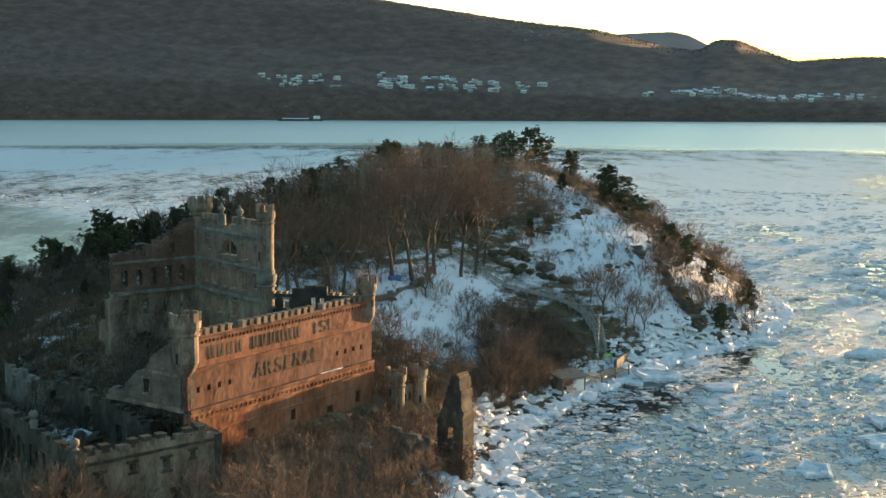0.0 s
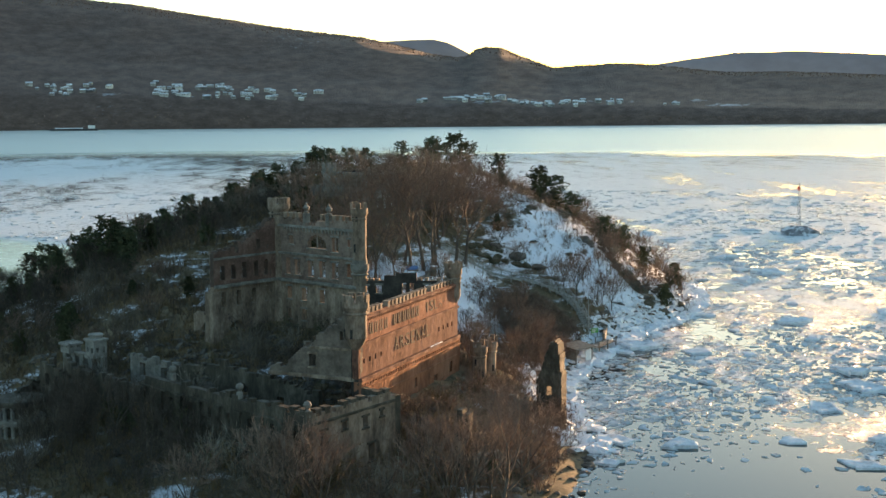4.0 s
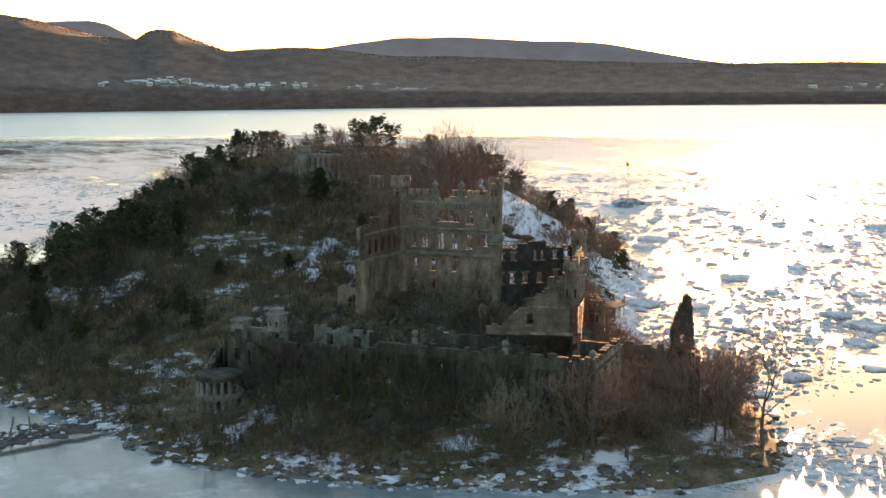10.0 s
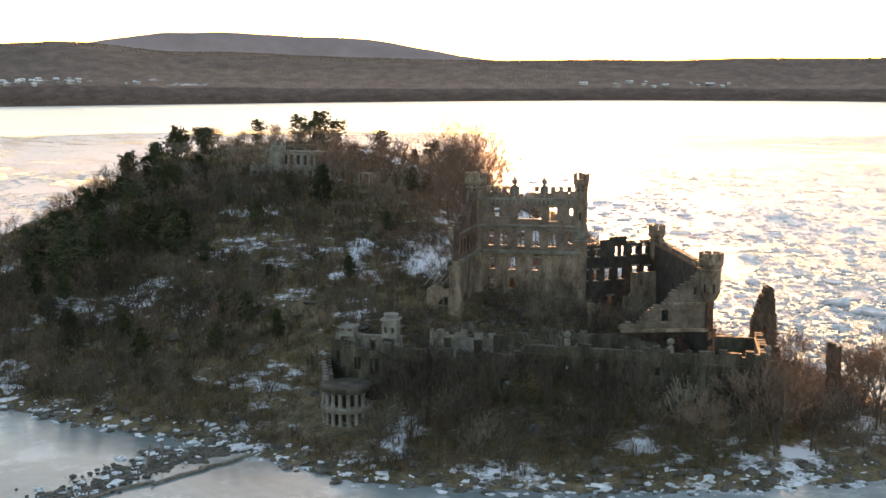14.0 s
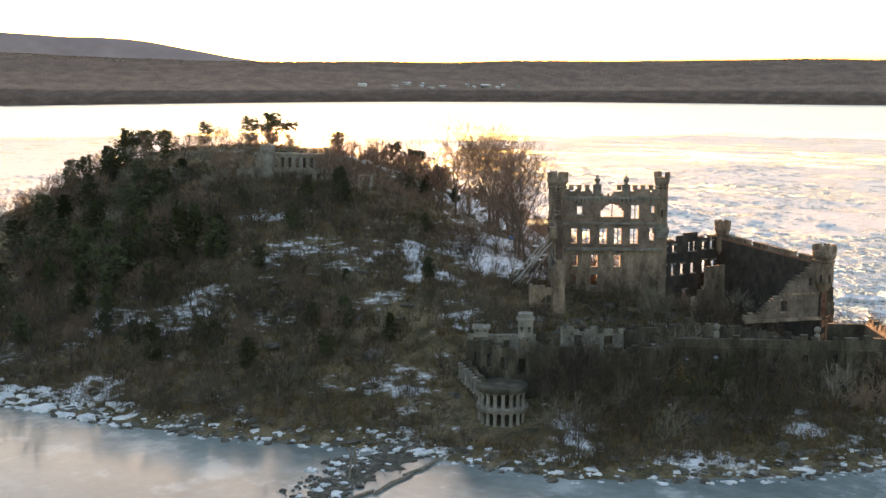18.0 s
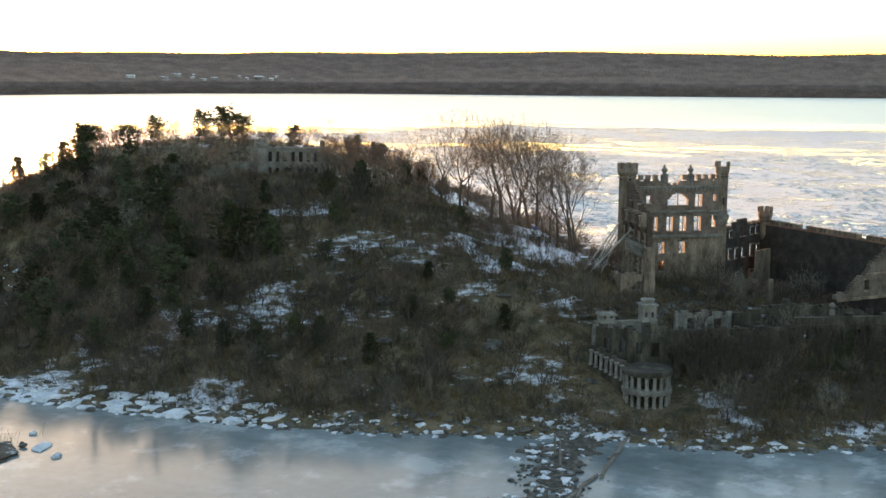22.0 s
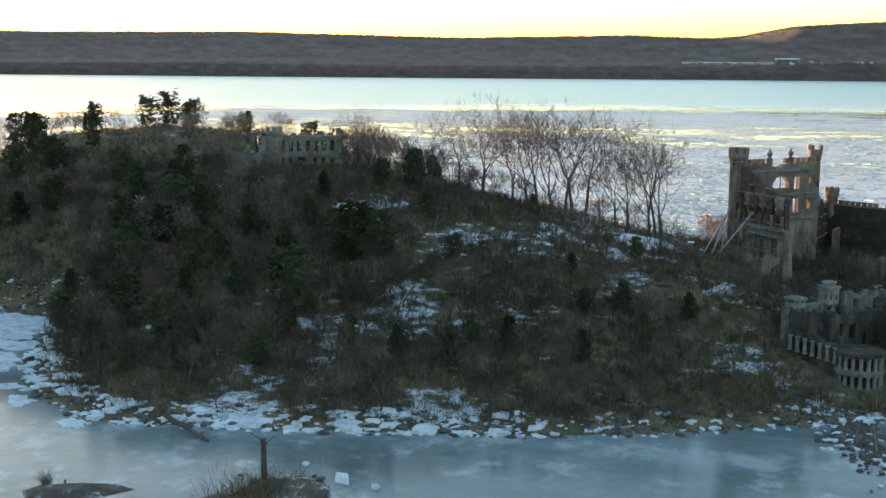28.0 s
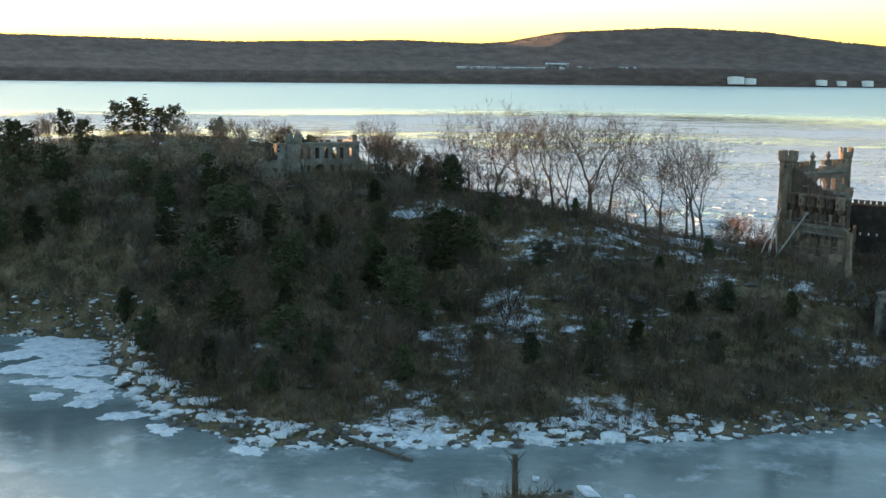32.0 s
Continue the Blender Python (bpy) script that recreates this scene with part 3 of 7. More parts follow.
# the river, finer near the island
def spread(lo, hi, a, b, fine, coarse):
    left = list(np.geomspace(max(1.0, a - lo), fine, coarse) * -1 + a) if lo < a else []
    right = list(np.geomspace(fine, hi - b, coarse) + b)
    return np.array(left + list(np.arange(a, b, fine)) + right)


wx, wy = np.meshgrid(spread(-4500, 4900, -300, 300, 8, 26), spread(-3500, 4900, -80, 700, 8, 26))


def cove_cover(X, Y):
    edge = np.where(Y < 104, -44 + (Y - 0) * 0.23, np.where(Y < 350, -30, -40 - (Y - 350) * 0.75))
    edge = np.where(Y > 520, -170 - (Y - 520) * 3.0, edge)
    return np.clip((edge - X) / 14 + 0.5 + 0.6 * wavy(X, Y, 0.03, 21), 0, 1)


def pool_cover(X, Y):
    """Open water off the near tip of the island."""
    return np.exp(-(((X - 22) / 21) ** 2 + ((Y - 122) / 24) ** 2))


def pack_cover(X, Y):
    d = np.hypot(X + 60, Y - 150)
    p = np.clip((1010 + 40 * wavy(X, Y, 0.004, 8) - d) / 60, 0, 1)
    p *= 0.72 + 0.28 * np.clip(wavy(X, Y, 0.012, 9) + 0.5, 0, 1)
    return np.clip(p - 0.62 * pool_cover(X, Y), 0, 1)


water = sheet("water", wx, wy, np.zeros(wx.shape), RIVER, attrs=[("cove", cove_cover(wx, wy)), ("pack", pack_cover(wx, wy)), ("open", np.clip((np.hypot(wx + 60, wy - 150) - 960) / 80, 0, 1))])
tagged(water, "wide river with drifting pack ice and smooth frozen cove", "river", kind="structure")

# ---- far bank ----
BANK = [(-4300, 300), (-2600, 1200), (-1500, 1850), (-723, 2085), (-273, 2172), (212, 2190), (776, 2212), (1281, 2205), (1560, 2160), (1926, 2050), (2190, 1700), (2280, 1150), (2400, 700), (2530, 270), (2620, -200), (2690, -640), (2720, -1400), (2700, -2600)]
# skyline of the wooded hills and of the far ridge: azimuth, elevation in degrees as seen from the river
NEAR_SKY = [(-58.1, 6.0), (-28.1, 6.2), (-16.1, 5.6), (-8.1, 4.95), (-2.7, 4.4), (-1.4, 4.3), (0.6, 3.98), (2.7, 3.7), (5.0, 3.33), (7.9, 2.98), (9.0, 2.85), (10.2, 2.6), (11.2, 2.35), (12.2, 2.1), (13.2, 1.95), (13.8, 1.98), (14.2, 2.3), (14.7, 2.42), (15.4, 2.36), (16.0, 2.1), (16.8, 1.8), (17.8, 1.42), (19.5, 1.56), (20.8, 1.62), (22.3, 1.54), (25.3, 1.19), (28.5, 1.17), (33.1, 0.96), (38, 0.83), (41.9, 0.84), (45.6, 0.87), (48.2, 0.81), (51.4, 0.91), (56, 0.88), (65, 0.98), (75, 0.8), (83, 0.97), (86.5, 0.85), (87.8, 0.97), (90.2, 1.4), (95.5, 1.68), (99.5, 1.5), (103, 1.05), (107, 0.7), (116, 0.6), (140, 1.2)]
FAR_SKY = [(7.5, 2.2), (9.0, 2.7), (10.7, 2.82), (11.8, 2.84), (12.5, 2.68), (13.2, 2.31), (13.9, 1.9), (14.8, 1.2), (16.5, 1.1), (19.7, 1.4), (21.8, 1.62), (23.6, 1.85), (25.4, 2.1), (27.5, 2.15), (29.3, 2.1), (31.6, 1.96), (34.3, 1.87), (35.2, 1.76), (36.9, 1.46), (38.9, 1.06), (40.3, 0.88), (42.7, 0.66)]
CX, CY, CZ = -110.0, 90.0, 48.0


def bank_distance(az):
    """Distance from the river's middle point to the far bank along an azimuth."""
    s, c = math.sin(az), math.cos(az)
    best = 3000.0
    for (ax, ay), (bx, by) in zip(BANK, BANK[1:]):
        ex, ey = bx - ax, by - ay
        den = s * ey - c * ex
        if abs(den) < 1e-9:
            continue
        t = ((ax - CX) * ey - (ay - CY) * ex) / den
        k = ((ax - CX) * c - (ay - CY) * s) / den
        if t > 0 and -0.001 <= k <= 1.001:
            best = min(best, t)
    return best


def tabled(table, x):
    return np.interp(x, [a for a, _ in table], [b for _, b in table])


def hills(name, az0, az1, n, sky_table, start, steps, rise, label):
    az = np.linspace(az0, az1, n)
    D = np.array([bank_distance(radians(a)) for a in az])
    D = np.convolve(np.pad(D, 6, mode="edge"), np.ones(13) / 13, "valid")
    el = np.tan(np.radians(tabled(sky_table, az)))
    fr = np.linspace(0, 1, steps)
    R = D[None, :] + start + fr[:, None] * np.maximum(4450 - D - start, 500)[None, :] * rise
    A = np.radians(az)[None, :] * np.ones((steps, 1))
    X, Y = CX + R * np.sin(A), CY + R * np.cos(A)
    return az, D, el, fr, R, X, Y


az, D, el, fr, R, hx, hy = hills("far_bank", -62, 132, 780, NEAR_SKY, 0, 64, 0.62, "")
crest = CZ + el[None, :] * (D[None, :] + 0.62 * (4450 - D[None, :]) * 0.7)
prof = np.interp(fr, [0, 0.012, 0.05, 0.16, 0.32, 0.55, 0.7, 0.8, 1.0], [0, 0.08, 0.2, 0.3, 0.46, 0.84, 1.0, 0.97, 0.8])
steep = np.interp(az, [-30, 8, 18], [1.0, 1.0, 0.0])
prof2 = np.interp(fr, [0, 0.012, 0.05, 0.2, 0.4, 0.6, 0.7, 0.8, 1.0], [0, 0.12, 0.26, 0.36, 0.6, 0.9, 1.0, 0.95, 0.8])
hz = crest * (steep[None, :] * prof[:, None] + (1 - steep[None, :]) * prof2[:, None])
bumps = wavy(hx, hy, 0.012, 31) * 0.5 + wavy(hx, hy, 0.03, 32) * 0.3
hz = hz + bumps * np.clip(hz * 0.09, 0, 9) * np.interp(fr, [0, 0.5, 0.62, 0.7, 1], [1, 1, 0.4, 0.1, 1])[:, None]
hz[0, :] = -2
hsnow = 0.1 + 0.12 * wavy(hx, hy, 0.008, 41) + 0.13 * np.exp(-((hz - 34) / 14) ** 2) * np.interp(az, [-8, 0, 24, 30], [0.4, 1, 1, 0.3])[None, :] + 0.07 * steep[None, :] * np.clip(hz / 200, 0, 1) + 0.35 * np.exp(-((hz - 3) / 3) ** 2)
for a_, z_, w_ in ((-4.2, 50, 0.5), (-2.0, 60, 0.5), (1.6, 56, 0.9), (3.4, 46, 0.8), (4.9, 44, 0.6), (6.3, 52, 0.7), (8.0, 50, 0.5), (10.7, 54, 0.5), (13.6, 50, 0.5), (15.3, 45, 0.9), (17.0, 48, 0.8), (18.9, 54, 0.7), (20.2, 45, 0.8), (22.0, 44, 0.6), (26.1, 36, 0.9), (24.6, 46, 0.5), (46, 30, 0.6), (49, 34, 0.5)):
    hsnow += 0.32 * np.exp(-((az[None, :] - a_) / w_) ** 2 - ((hz - z_) / 3.0) ** 2)
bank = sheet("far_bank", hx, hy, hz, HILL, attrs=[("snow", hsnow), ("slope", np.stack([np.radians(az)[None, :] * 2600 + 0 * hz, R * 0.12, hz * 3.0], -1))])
tagged(bank, "wooded far bank and hills with thin snow", "hills", kind="structure")

az2, D2, el2, fr2, R2, rx, ry = hills("distant_ridge", 7.5, 44, 260, FAR_SKY, 0, 8, 1.0, "")
rr = 4300 + fr2[:, None] * 330 + 0 * R2
rx, ry = CX + rr * np.sin(np.radians(az2))[None, :], CY + rr * np.cos(np.radians(az2))[None, :]
rz = (CZ + el2[None, :] * 4550) * np.interp(fr2, [0, 0.75, 1], [0.2, 1.0, 0.95])[:, None] + wavy(rx, ry, 0.02, 51) * 1.5
# air haze over the ridge is put into this pale mauve colour
RIDGE_FAR = surf("haze_mauve_woods", [(0.3, (0.26, 0.2, 0.2)), (0.7, (0.33, 0.26, 0.26))], 0.004, 0.95, 0.0, 6)
tagged(sheet("distant_ridge", rx, ry, rz, RIDGE_FAR), "long distant ridge, haze painted into its mauve", "ridge", kind="structure")

# the near bank behind the camera, closing the valley
az3 = np.linspace(118, 312, 90)
r3 = np.linspace(0, 1, 8)
ex = CX + (900 + 1500 * r3[:, None]) * np.sin(np.radians(az3))[None, :]
ey = CY + (900 + 1500 * r3[:, None]) * np.cos(np.radians(az3))[None, :]
ez = -2 + 210 * np.interp(r3, [0, 0.1, 0.6, 1], [0, 0.15, 0.8, 1])[:, None] * (1 + 0.3 * wavy(ex, ey, 0.004, 61))
tagged(sheet("near_bank", ex, ey, ez, HILL, attrs=[("snow", np.full(ex.shape, 0.42)), ("slope", np.stack([ex, ey, ez], -1))]), "wooded near bank with thin snow", "hills", kind="structure")

# ---- castle ----
A_, B_ = (-28.3, 138.0), (-9.3, 166.0)
TL, TR, TE = (-35.7, 182.9), (-24.3, 169.6), (-46.0, 174.8)
P_, Q_ = (-24.4, 132.5), (-6.6, 165.2)
K1, M_ = (-36.5, 121.5), (-61.5, 156.0)


def off(p, q, u, v=0.0):
    """The plan point u along p to q and v to its left."""
    n = span(p, q)
    dx, dy = (q[0] - p[0]) / n, (q[1] - p[1]) / n
    return (p[0] + dx * u - dy * v, p[1] + dy * u + dx * v)


def merlons(parent, p, q, z, w, gap, h, thick, material, missing=(), lift=None, v=0.0, name="merlon"):
    n = int((span(p, q) + gap) / (w + gap))
    g = joined(block(-w / 2, w / 2, 0, thick, -0.05, h - 0.16, 0.05), block(-w / 2 - 0.07, w / 2 + 0.07, -0.07, thick + 0.07, h - 0.18, h, 0.05))
    me = mesh_of(name, g[0], g[1], material)
    base = along(p, q)
    for i in range(n):
        if i in missing:
            continue
        ob = new(name, me)
        ob.parent = parent
        u = w / 2 + i * (w + gap)
        ob.matrix_basis = base @ pose(u, v, z + (lift(u) if lift else 0), 0, 0, 2 * math.sin(i * 5.1))


def strip(parent, name, p, q, z0, z1, v0, v1, material, u0=0.0, u1=None):
    """A string course or ledge along a wall, proud of its face."""
    L = span(p, q) if u1 is None else u1
    V, F = [], []
    us = cuts(u0, L, (), 1.6)
    for i, u in enumerate(us):
        d, e = 0.05 * math.sin(i * 2.3 + z0), 0.05 * math.sin(i * 3.7)
        V += [(u, v0 + d, z0 + e), (u, v1, z0 + e), (u, v1, z1), (u, v0 + d + 0.04, z1 + e * 0.6), (u, v0 + d, z1 - 0.05 + e * 0.6)]
        if i:
            o = 5 * (i - 1)
            F += [[o + k, o + (k + 1) % 5, o + 5 + (k + 1) % 5, o + 5 + k] for k in range(5)]
    F += [[4, 3, 2, 1, 0], [len(V) - 5 + k for k in range(5)]]
    segs = [(V, F)]
    return piece(name, joined(*segs), material, parent, m=along(p, q))


def dentils(parent, p, q, z0, z1, v0, v1, material, pitch=0.75, u0=0.0, u1=None):
    L = span(p, q) if u1 is None else u1
    me = mesh_of("corbel", *joined(block(-0.16, 0.16, v0, v1, (z0 + z1) / 2, z1, 0.02), block(-0.13, 0.13, v0 + (v1 - v0) * 0.4, v1, z0, (z0 + z1) / 2, 0.02)), material)
    base = along(p, q)
    for i in range(int((L - u0) / pitch)):
        ob = new("corbel", me)
        ob.parent = parent
        ob.matrix_basis = base @ pose(u0 + (i + 0.5) * pitch, 0, 0)


def turret(parent, x, y, z0, z1, r, material, merlon=7, sides=18, slits=(), seed=1, broken=()):
    """A round turret on a corbelled foot, with a flared crenellated head."""
    rng = random.Random(seed)
    h = z1 - 0.95
    prof = [(r * 0.35, z0), (r * 0.7, z0 + r * 0.5), (r * 0.98, z0 + r * 1.1)] if z0 > 12 else [(r * 1.04, z0), (r * 1.0, z0 + 1.5)]
    k = max(2, int((h - 1.3 - prof[-1][1]) / 1.2))
    za = prof[-1][1]
    prof += [(r * rng.uniform(0.97, 1.0), za + (h - 1.3 - za) * (i + 1) / k) for i in range(k)]
    prof += [(r * 1.08, h - 1.1), (r * 1.2, h - 0.7), (r * 1.2, h)]
    body = piece("turret", lathe(prof, sides, x, y, 0.012, rng), material, parent)
    piece("band", lathe([(r * 1.0, h - 1.75), (r * 1.12, h - 1.65), (r * 1.12, h - 1.5), (r * 1.0, h - 1.42)], sides, x, y), material, body)
    me = mesh_of("merlon", *block(-0.32 * r, 0.32 * r, -0.16, 0.2, 0, 0.95, 0.05), material)
    for i in range(merlon):
        if i in broken:
            continue
        a = 360 / merlon * i + 12
        ob = new("merlon", me)
        ob.parent = body
        ob.matrix_basis = pose(x, y, h - 0.02, 0, 0, a) @ pose(0, r * 1.05, 0)
    for a, z, hh in slits:
        piece("slit", block(-0.16, 0.16, r * 0.8, r * 1.015, z, z + hh), DARK, body, "dark narrow window slit", m=pose(x, y, 0, 0, 0, a))


def frames(parent, base, u0, u1, z0, z1, v, material, bars=0, head=True):
    """Sill, jambs and lintel round an opening; bars: mullions."""
    t = 0.16
    piece("sill", block(u0 - 0.22, u1 + 0.22, v - 0.16, v + 0.2, z0 - 0.2, z0 + 0.01, 0.03), material, parent, m=base)
    if head:
        piece("lintel", block(u0 - 0.26, u1 + 0.26, v - 0.13, v + 0.2, z1 - 0.02, z1 + 0.26, 0.03), material, parent, m=base)
    for i in range(bars):
        u = u0 + (u1 - u0) * (i + 1) / (bars + 1)
        piece("mullion", block(u - t / 2, u + t / 2, v + 0.1, v + 0.1 + t, z0, z1), material, parent, m=base)


# main tower: two standing walls that meet at a turret
keep = thing("castle_tower", "tall ruined grey castle tower with empty windows and broken battlements", "tower")
f1 = [(0.25, 1.0, 20.6, 27.0, False), (3.0, 3.9, 25.9, 27.3, False), (7.0, 10.9, 25.5, 27.7, True), (12.2, 13.5, 25.2, 27.5, False), (15.6, 16.1, 26.2, 27.4, False),
      (2.1, 3.0, 21.0, 23.5, True), (4.0, 5.2, 21.0, 23.5, False), (6.9, 8.1, 20.9, 23.5, False), (9.4, 10.6, 20.9, 23.6, False), (12.1, 13.4, 20.9, 23.5, False), (15.4, 16.1, 21.5, 23.6, False),
      (2.3, 3.2, 17.0, 19.0, False), (5.5, 6.6, 16.9, 19.0, False), (9.4, 10.5, 16.9, 19.0, False), (2.3, 3.1, 13.7, 15.4, True), (5.5, 6.6, 13.7, 15.6, False), (5.5, 6.4, 9.8, 11.6, False)]
L1, L2 = span(TL, TR), span(TE, TL)
top1 = ragged(ramp((0, 30.2), (5, 30.0), (6.2, 29.4), (8.6, 29.2), (9.6, 30.0), (17.5, 30.2)), 0.25, 3)
low = lambda z: (lambda u: z)
piece("wall", masonry(L1, 8.0, low(20.0), 1.0, f1, 0.42, 0.06, 2, 0.25), STUCCO, keep, "grey rendered lower wall", m=along(TL, TR))
piece("wall", masonry(L1, 20.0, top1, 0.85, f1, 0.42, 0.06, 3, 0.2), SOOTY, keep, "brown weathered upper wall", m=along(TL, TR))
f2 = [(1.2, 2.2, 20.9, 23.2, False), (3.4, 4.4, 20.9, 23.2, True), (5.6, 6.6, 20.9, 23.4, False), (8.0, 9.0, 20.9, 23.4, False), (10.2, 11.0, 20.9, 23.4, True), (4.2, 5.0, 25.0, 26.6, False), (8.6, 9.5, 25.2, 26.8, False),
      (1.4, 2.3, 16.6, 19.0, False), (4.4, 5.4, 16.6, 19.0, False), (7.6, 8.6, 16.6, 19.0, True), (10.4, 11.2, 16.6, 19.0, False), (2.8, 6.0, 9.9, 14.3, True), (8.6, 10.2, 10.8, 13.4, True)]
top2 = ragged(ramp((0, 25.3), (3.5, 26.0), (6, 26.8), (9, 28.3), (11.5, 29.6), (13.1, 30.1)), 0.7, 7)
piece("wall", masonry(L2, 8.0, low(20.0), 1.0, f2, 0.42, 0.06, 4, 0.25), STUCCO, keep, "grey rendered side wall", m=along(TE, TL))
piece("wall", masonry(L2, 20.0, top2, 0.85, f2, 0.42, 0.08, 5, 0.2), BRICK, keep, "bare red brick upper side wall with sloping broken top", m=along(TE, TL))
RED_BRICK = surf("red_brick", [(0.25, (0.065, 0.04, 0.03)), (0.55, (0.14, 0.085, 0.064)), (0.8, (0.23, 0.162, 0.128))], 0.35, 0.92, 0.6, 9)
piece("brick_face", masonry(L2, 20.3, lambda u: top2(u) - 0.15, 0.1, f2, 0.42, 0.05, 6, 0.1), RED_BRICK, keep, "exposed red brick inner face", m=along(off(TE, TL, 0, -0.14), off(TE, TL, L2, -0.14)))
for p, q, L in ((TL, TR, L1), (TE, TL, L2)):
    strip(keep, "cornice", p, q, 19.75, 20.25, -0.42, 0.02, STONE, 0.0, L)
    strip(keep, "cornice", p, q, 19.75, 20.25, 0.98, 1.4, STONE, 0.0, L)
    strip(keep, "string_course", p, q, 24.2, 24.55, -0.25, 0.02, STONE, 0.0, L)
    strip(keep, "string_course", p, q, 24.2, 24.55, 0.84, 1.1, STONE, 0.0, L)
strip(keep, "string_course", TL, TR, 28.6, 29.0, -0.3, 0.02, STONE)
dentils(keep, TL, TR, 28.0, 28.6, -0.24, 0.02, STONE, 0.7, 1.5, 16.5)
dentils(keep, TE, TL, 23.6, 24.2, 0.84, 1.1, STONE, 0.8, 0.6, 12.4)
strip(keep, "string_course", TE, TL, 15.6, 15.9, 0.98, 1.2, STONE)
merlons(keep, off(TL, TR, 1.6), off(TL, TR, 16.2), 30.1, 0.75, 0.6, 0.85, 0.8, STUCCO, (3, 4, 5))
for o in f1[1:]:
    frames(keep, along(TL, TR), o[0], o[1], o[2], o[3], 0, STONE, 1 if o[1] - o[0] > 1.15 and o[2] > 20 else 0, not o[4])
for o in f2:
    frames(keep, along(TE, TL), o[0], o[1], o[2], o[3], 0.95 if o[2] > 16 else 0.9, STONE, 2 if o[1] - o[0] > 3 else 0, not o[4])
piece("transom", block(2.8, 6.0, 0.4, 0.55, 11.9, 12.05), STONE, keep, m=along(TE, TL))
turret(keep, *off(TL, TR, -0.3, 0.9), 8.0, 33.1, 1.5, STUCCO, 8, 20, [(130, 30.0, 1.3), (60, 30.0, 1.3), (200, 26.5, 1.4), (95, 22.0, 1.5)], 1)
turret(keep, *off(TL, TR, 17.4, 0.7), 8.0, 33.2, 1.1, STUCCO, 7, 18, [(150, 30.3, 1.1), (110, 30.3, 1.1), (130, 25.5, 1.3)], 2, (2, 5))
turret(keep, *off(TL, TR, 17.4, 0.7), 23.0, 24.6, 1.2, STONE, 0, 18, (), 6)
for d in (6.4, 11.3):
    x, y = off(TL, TR, d, 0.4)
    piece("pedestal", block(x - 0.55, x + 0.55, y - 0.55, y + 0.55, 29.2, 31.0, 0.08), STONE, keep)
    piece("urn", lathe([(0.3, 31.0), (0.42, 31.12), (0.24, 31.3), (0.5, 31.62), (0.55, 31.9), (0.36, 32.1), (0.2, 32.25), (0.22, 32.4), (0.05, 32.75)], 12, x, y), STONE, keep, "stone urn finial")
x, y = off(TE, TL, 0.2, 0.4)
piece("corner_pier", masonry(1.7, 8, ragged(low(19.2), 0.8, 9), 1.7, (), 0.6, 0.06, 9), STUCCO, keep, m=along(off(TE, TL, -0.7, -0.3), off(TE, TL, 3, -0.3)))
# ornate outer face of the side wall: round bartizans, a balcony on brackets, pilasters
for i in range(6):
    x, y = off(TE, TL, 1.2 + 2.05 * i, 1.15)
    z = 23.3 + 0.12 * (i % 3)
    bart = piece("bartizan", lathe([(0.12, z - 1.3), (0.3, z - 0.9), (0.55, z - 0.5), (0.6, z - 0.35), (0.85, z), (0.92, z + 0.1), (0.86, z + 0.2), (0.84, z + 1.5), (0.98, z + 1.65), (0.98, z + 1.9), (0.7, z + 1.95)], 14, x, y, 0.015, random.Random(60 + i)), (STUCCO, BRICK)[i % 2], keep, "round corbelled bartizan")
    piece("slit", block(-0.12, 0.12, 0.6, 0.87, z + 0.5, z + 1.2), DARK, bart, m=pose(x, y, 0, 0, 0, 35))
strip(keep, "string_course", off(TL, TE, 0), TE, 25.3, 25.6, -1.25, -0.95, STUCCO)
strip(keep, "balcony_slab", TL, TE, 18.6, 18.95, -2.0, -0.98, STONE, 4.5, 13.0)
dentils(keep, TL, TE, 17.9, 18.6, -1.8, -0.98, STONE, 1.05, 4.5, 13.0)
me_bal = mesh_of("baluster", *lathe([(0.14, 0), (0.1, 0.1), (0.17, 0.35), (0.08, 0.65), (0.14, 0.8)], 8), STONE)
for i in range(15):
    ob = new("baluster", me_bal)
    ob.parent = keep
    ob.matrix_basis = along(TL, TE) @ pose(4.8 + 0.56 * i, -1.85, 18.95)
strip(keep, "balcony_rail", TL, TE, 19.72, 19.9, -2.0, -1.7, STONE, 4.5, 13.0)
for i, u in enumerate((0.9, 3.9, 6.9, 9.9, 12.6)):
    piece("pilaster", joined(block(u - 0.35, u + 0.35, -1.3, -0.98, 14.6, 17.3, 0.05), block(u - 0.48, u + 0.48, -1.42, -0.98, 17.3, 17.8, 0.05), block(u - 0.48, u + 0.48, -1.42, -0.98, 14.2, 14.6, 0.05)), STUCCO, keep, m=along(TL, TE))
    piece("pilaster", joined(block(u - 0.3, u + 0.3, -1.25, -0.98, 20.3, 22.0, 0.05), block(u - 0.4, u + 0.4, -1.34, -0.98, 22.0, 22.3, 0.05)), STUCCO, keep, m=along(TL, TE))
strip(keep, "string_course", TL, TE, 13.8, 14.2, -1.35, -0.95, STONE)
piece("buttress", ([(-1.3, -1.3, 8), (1.5, -1.3, 8), (1.5, 1.5, 8), (-1.3, 1.5, 8), (-0.5, -0.5, 19.5), (0.6, -0.5, 19.5), (0.6, 0.6, 19.5), (-0.5, 0.6, 19.5)], [[0, 1, 5, 4], [1, 2, 6, 5], [2, 3, 7, 6], [3, 0, 4, 7], [4, 5, 6, 7]]), STUCCO, keep, "battered corner buttress", m=along(TE, TL) @ pose(0.2, 0.4, 0))
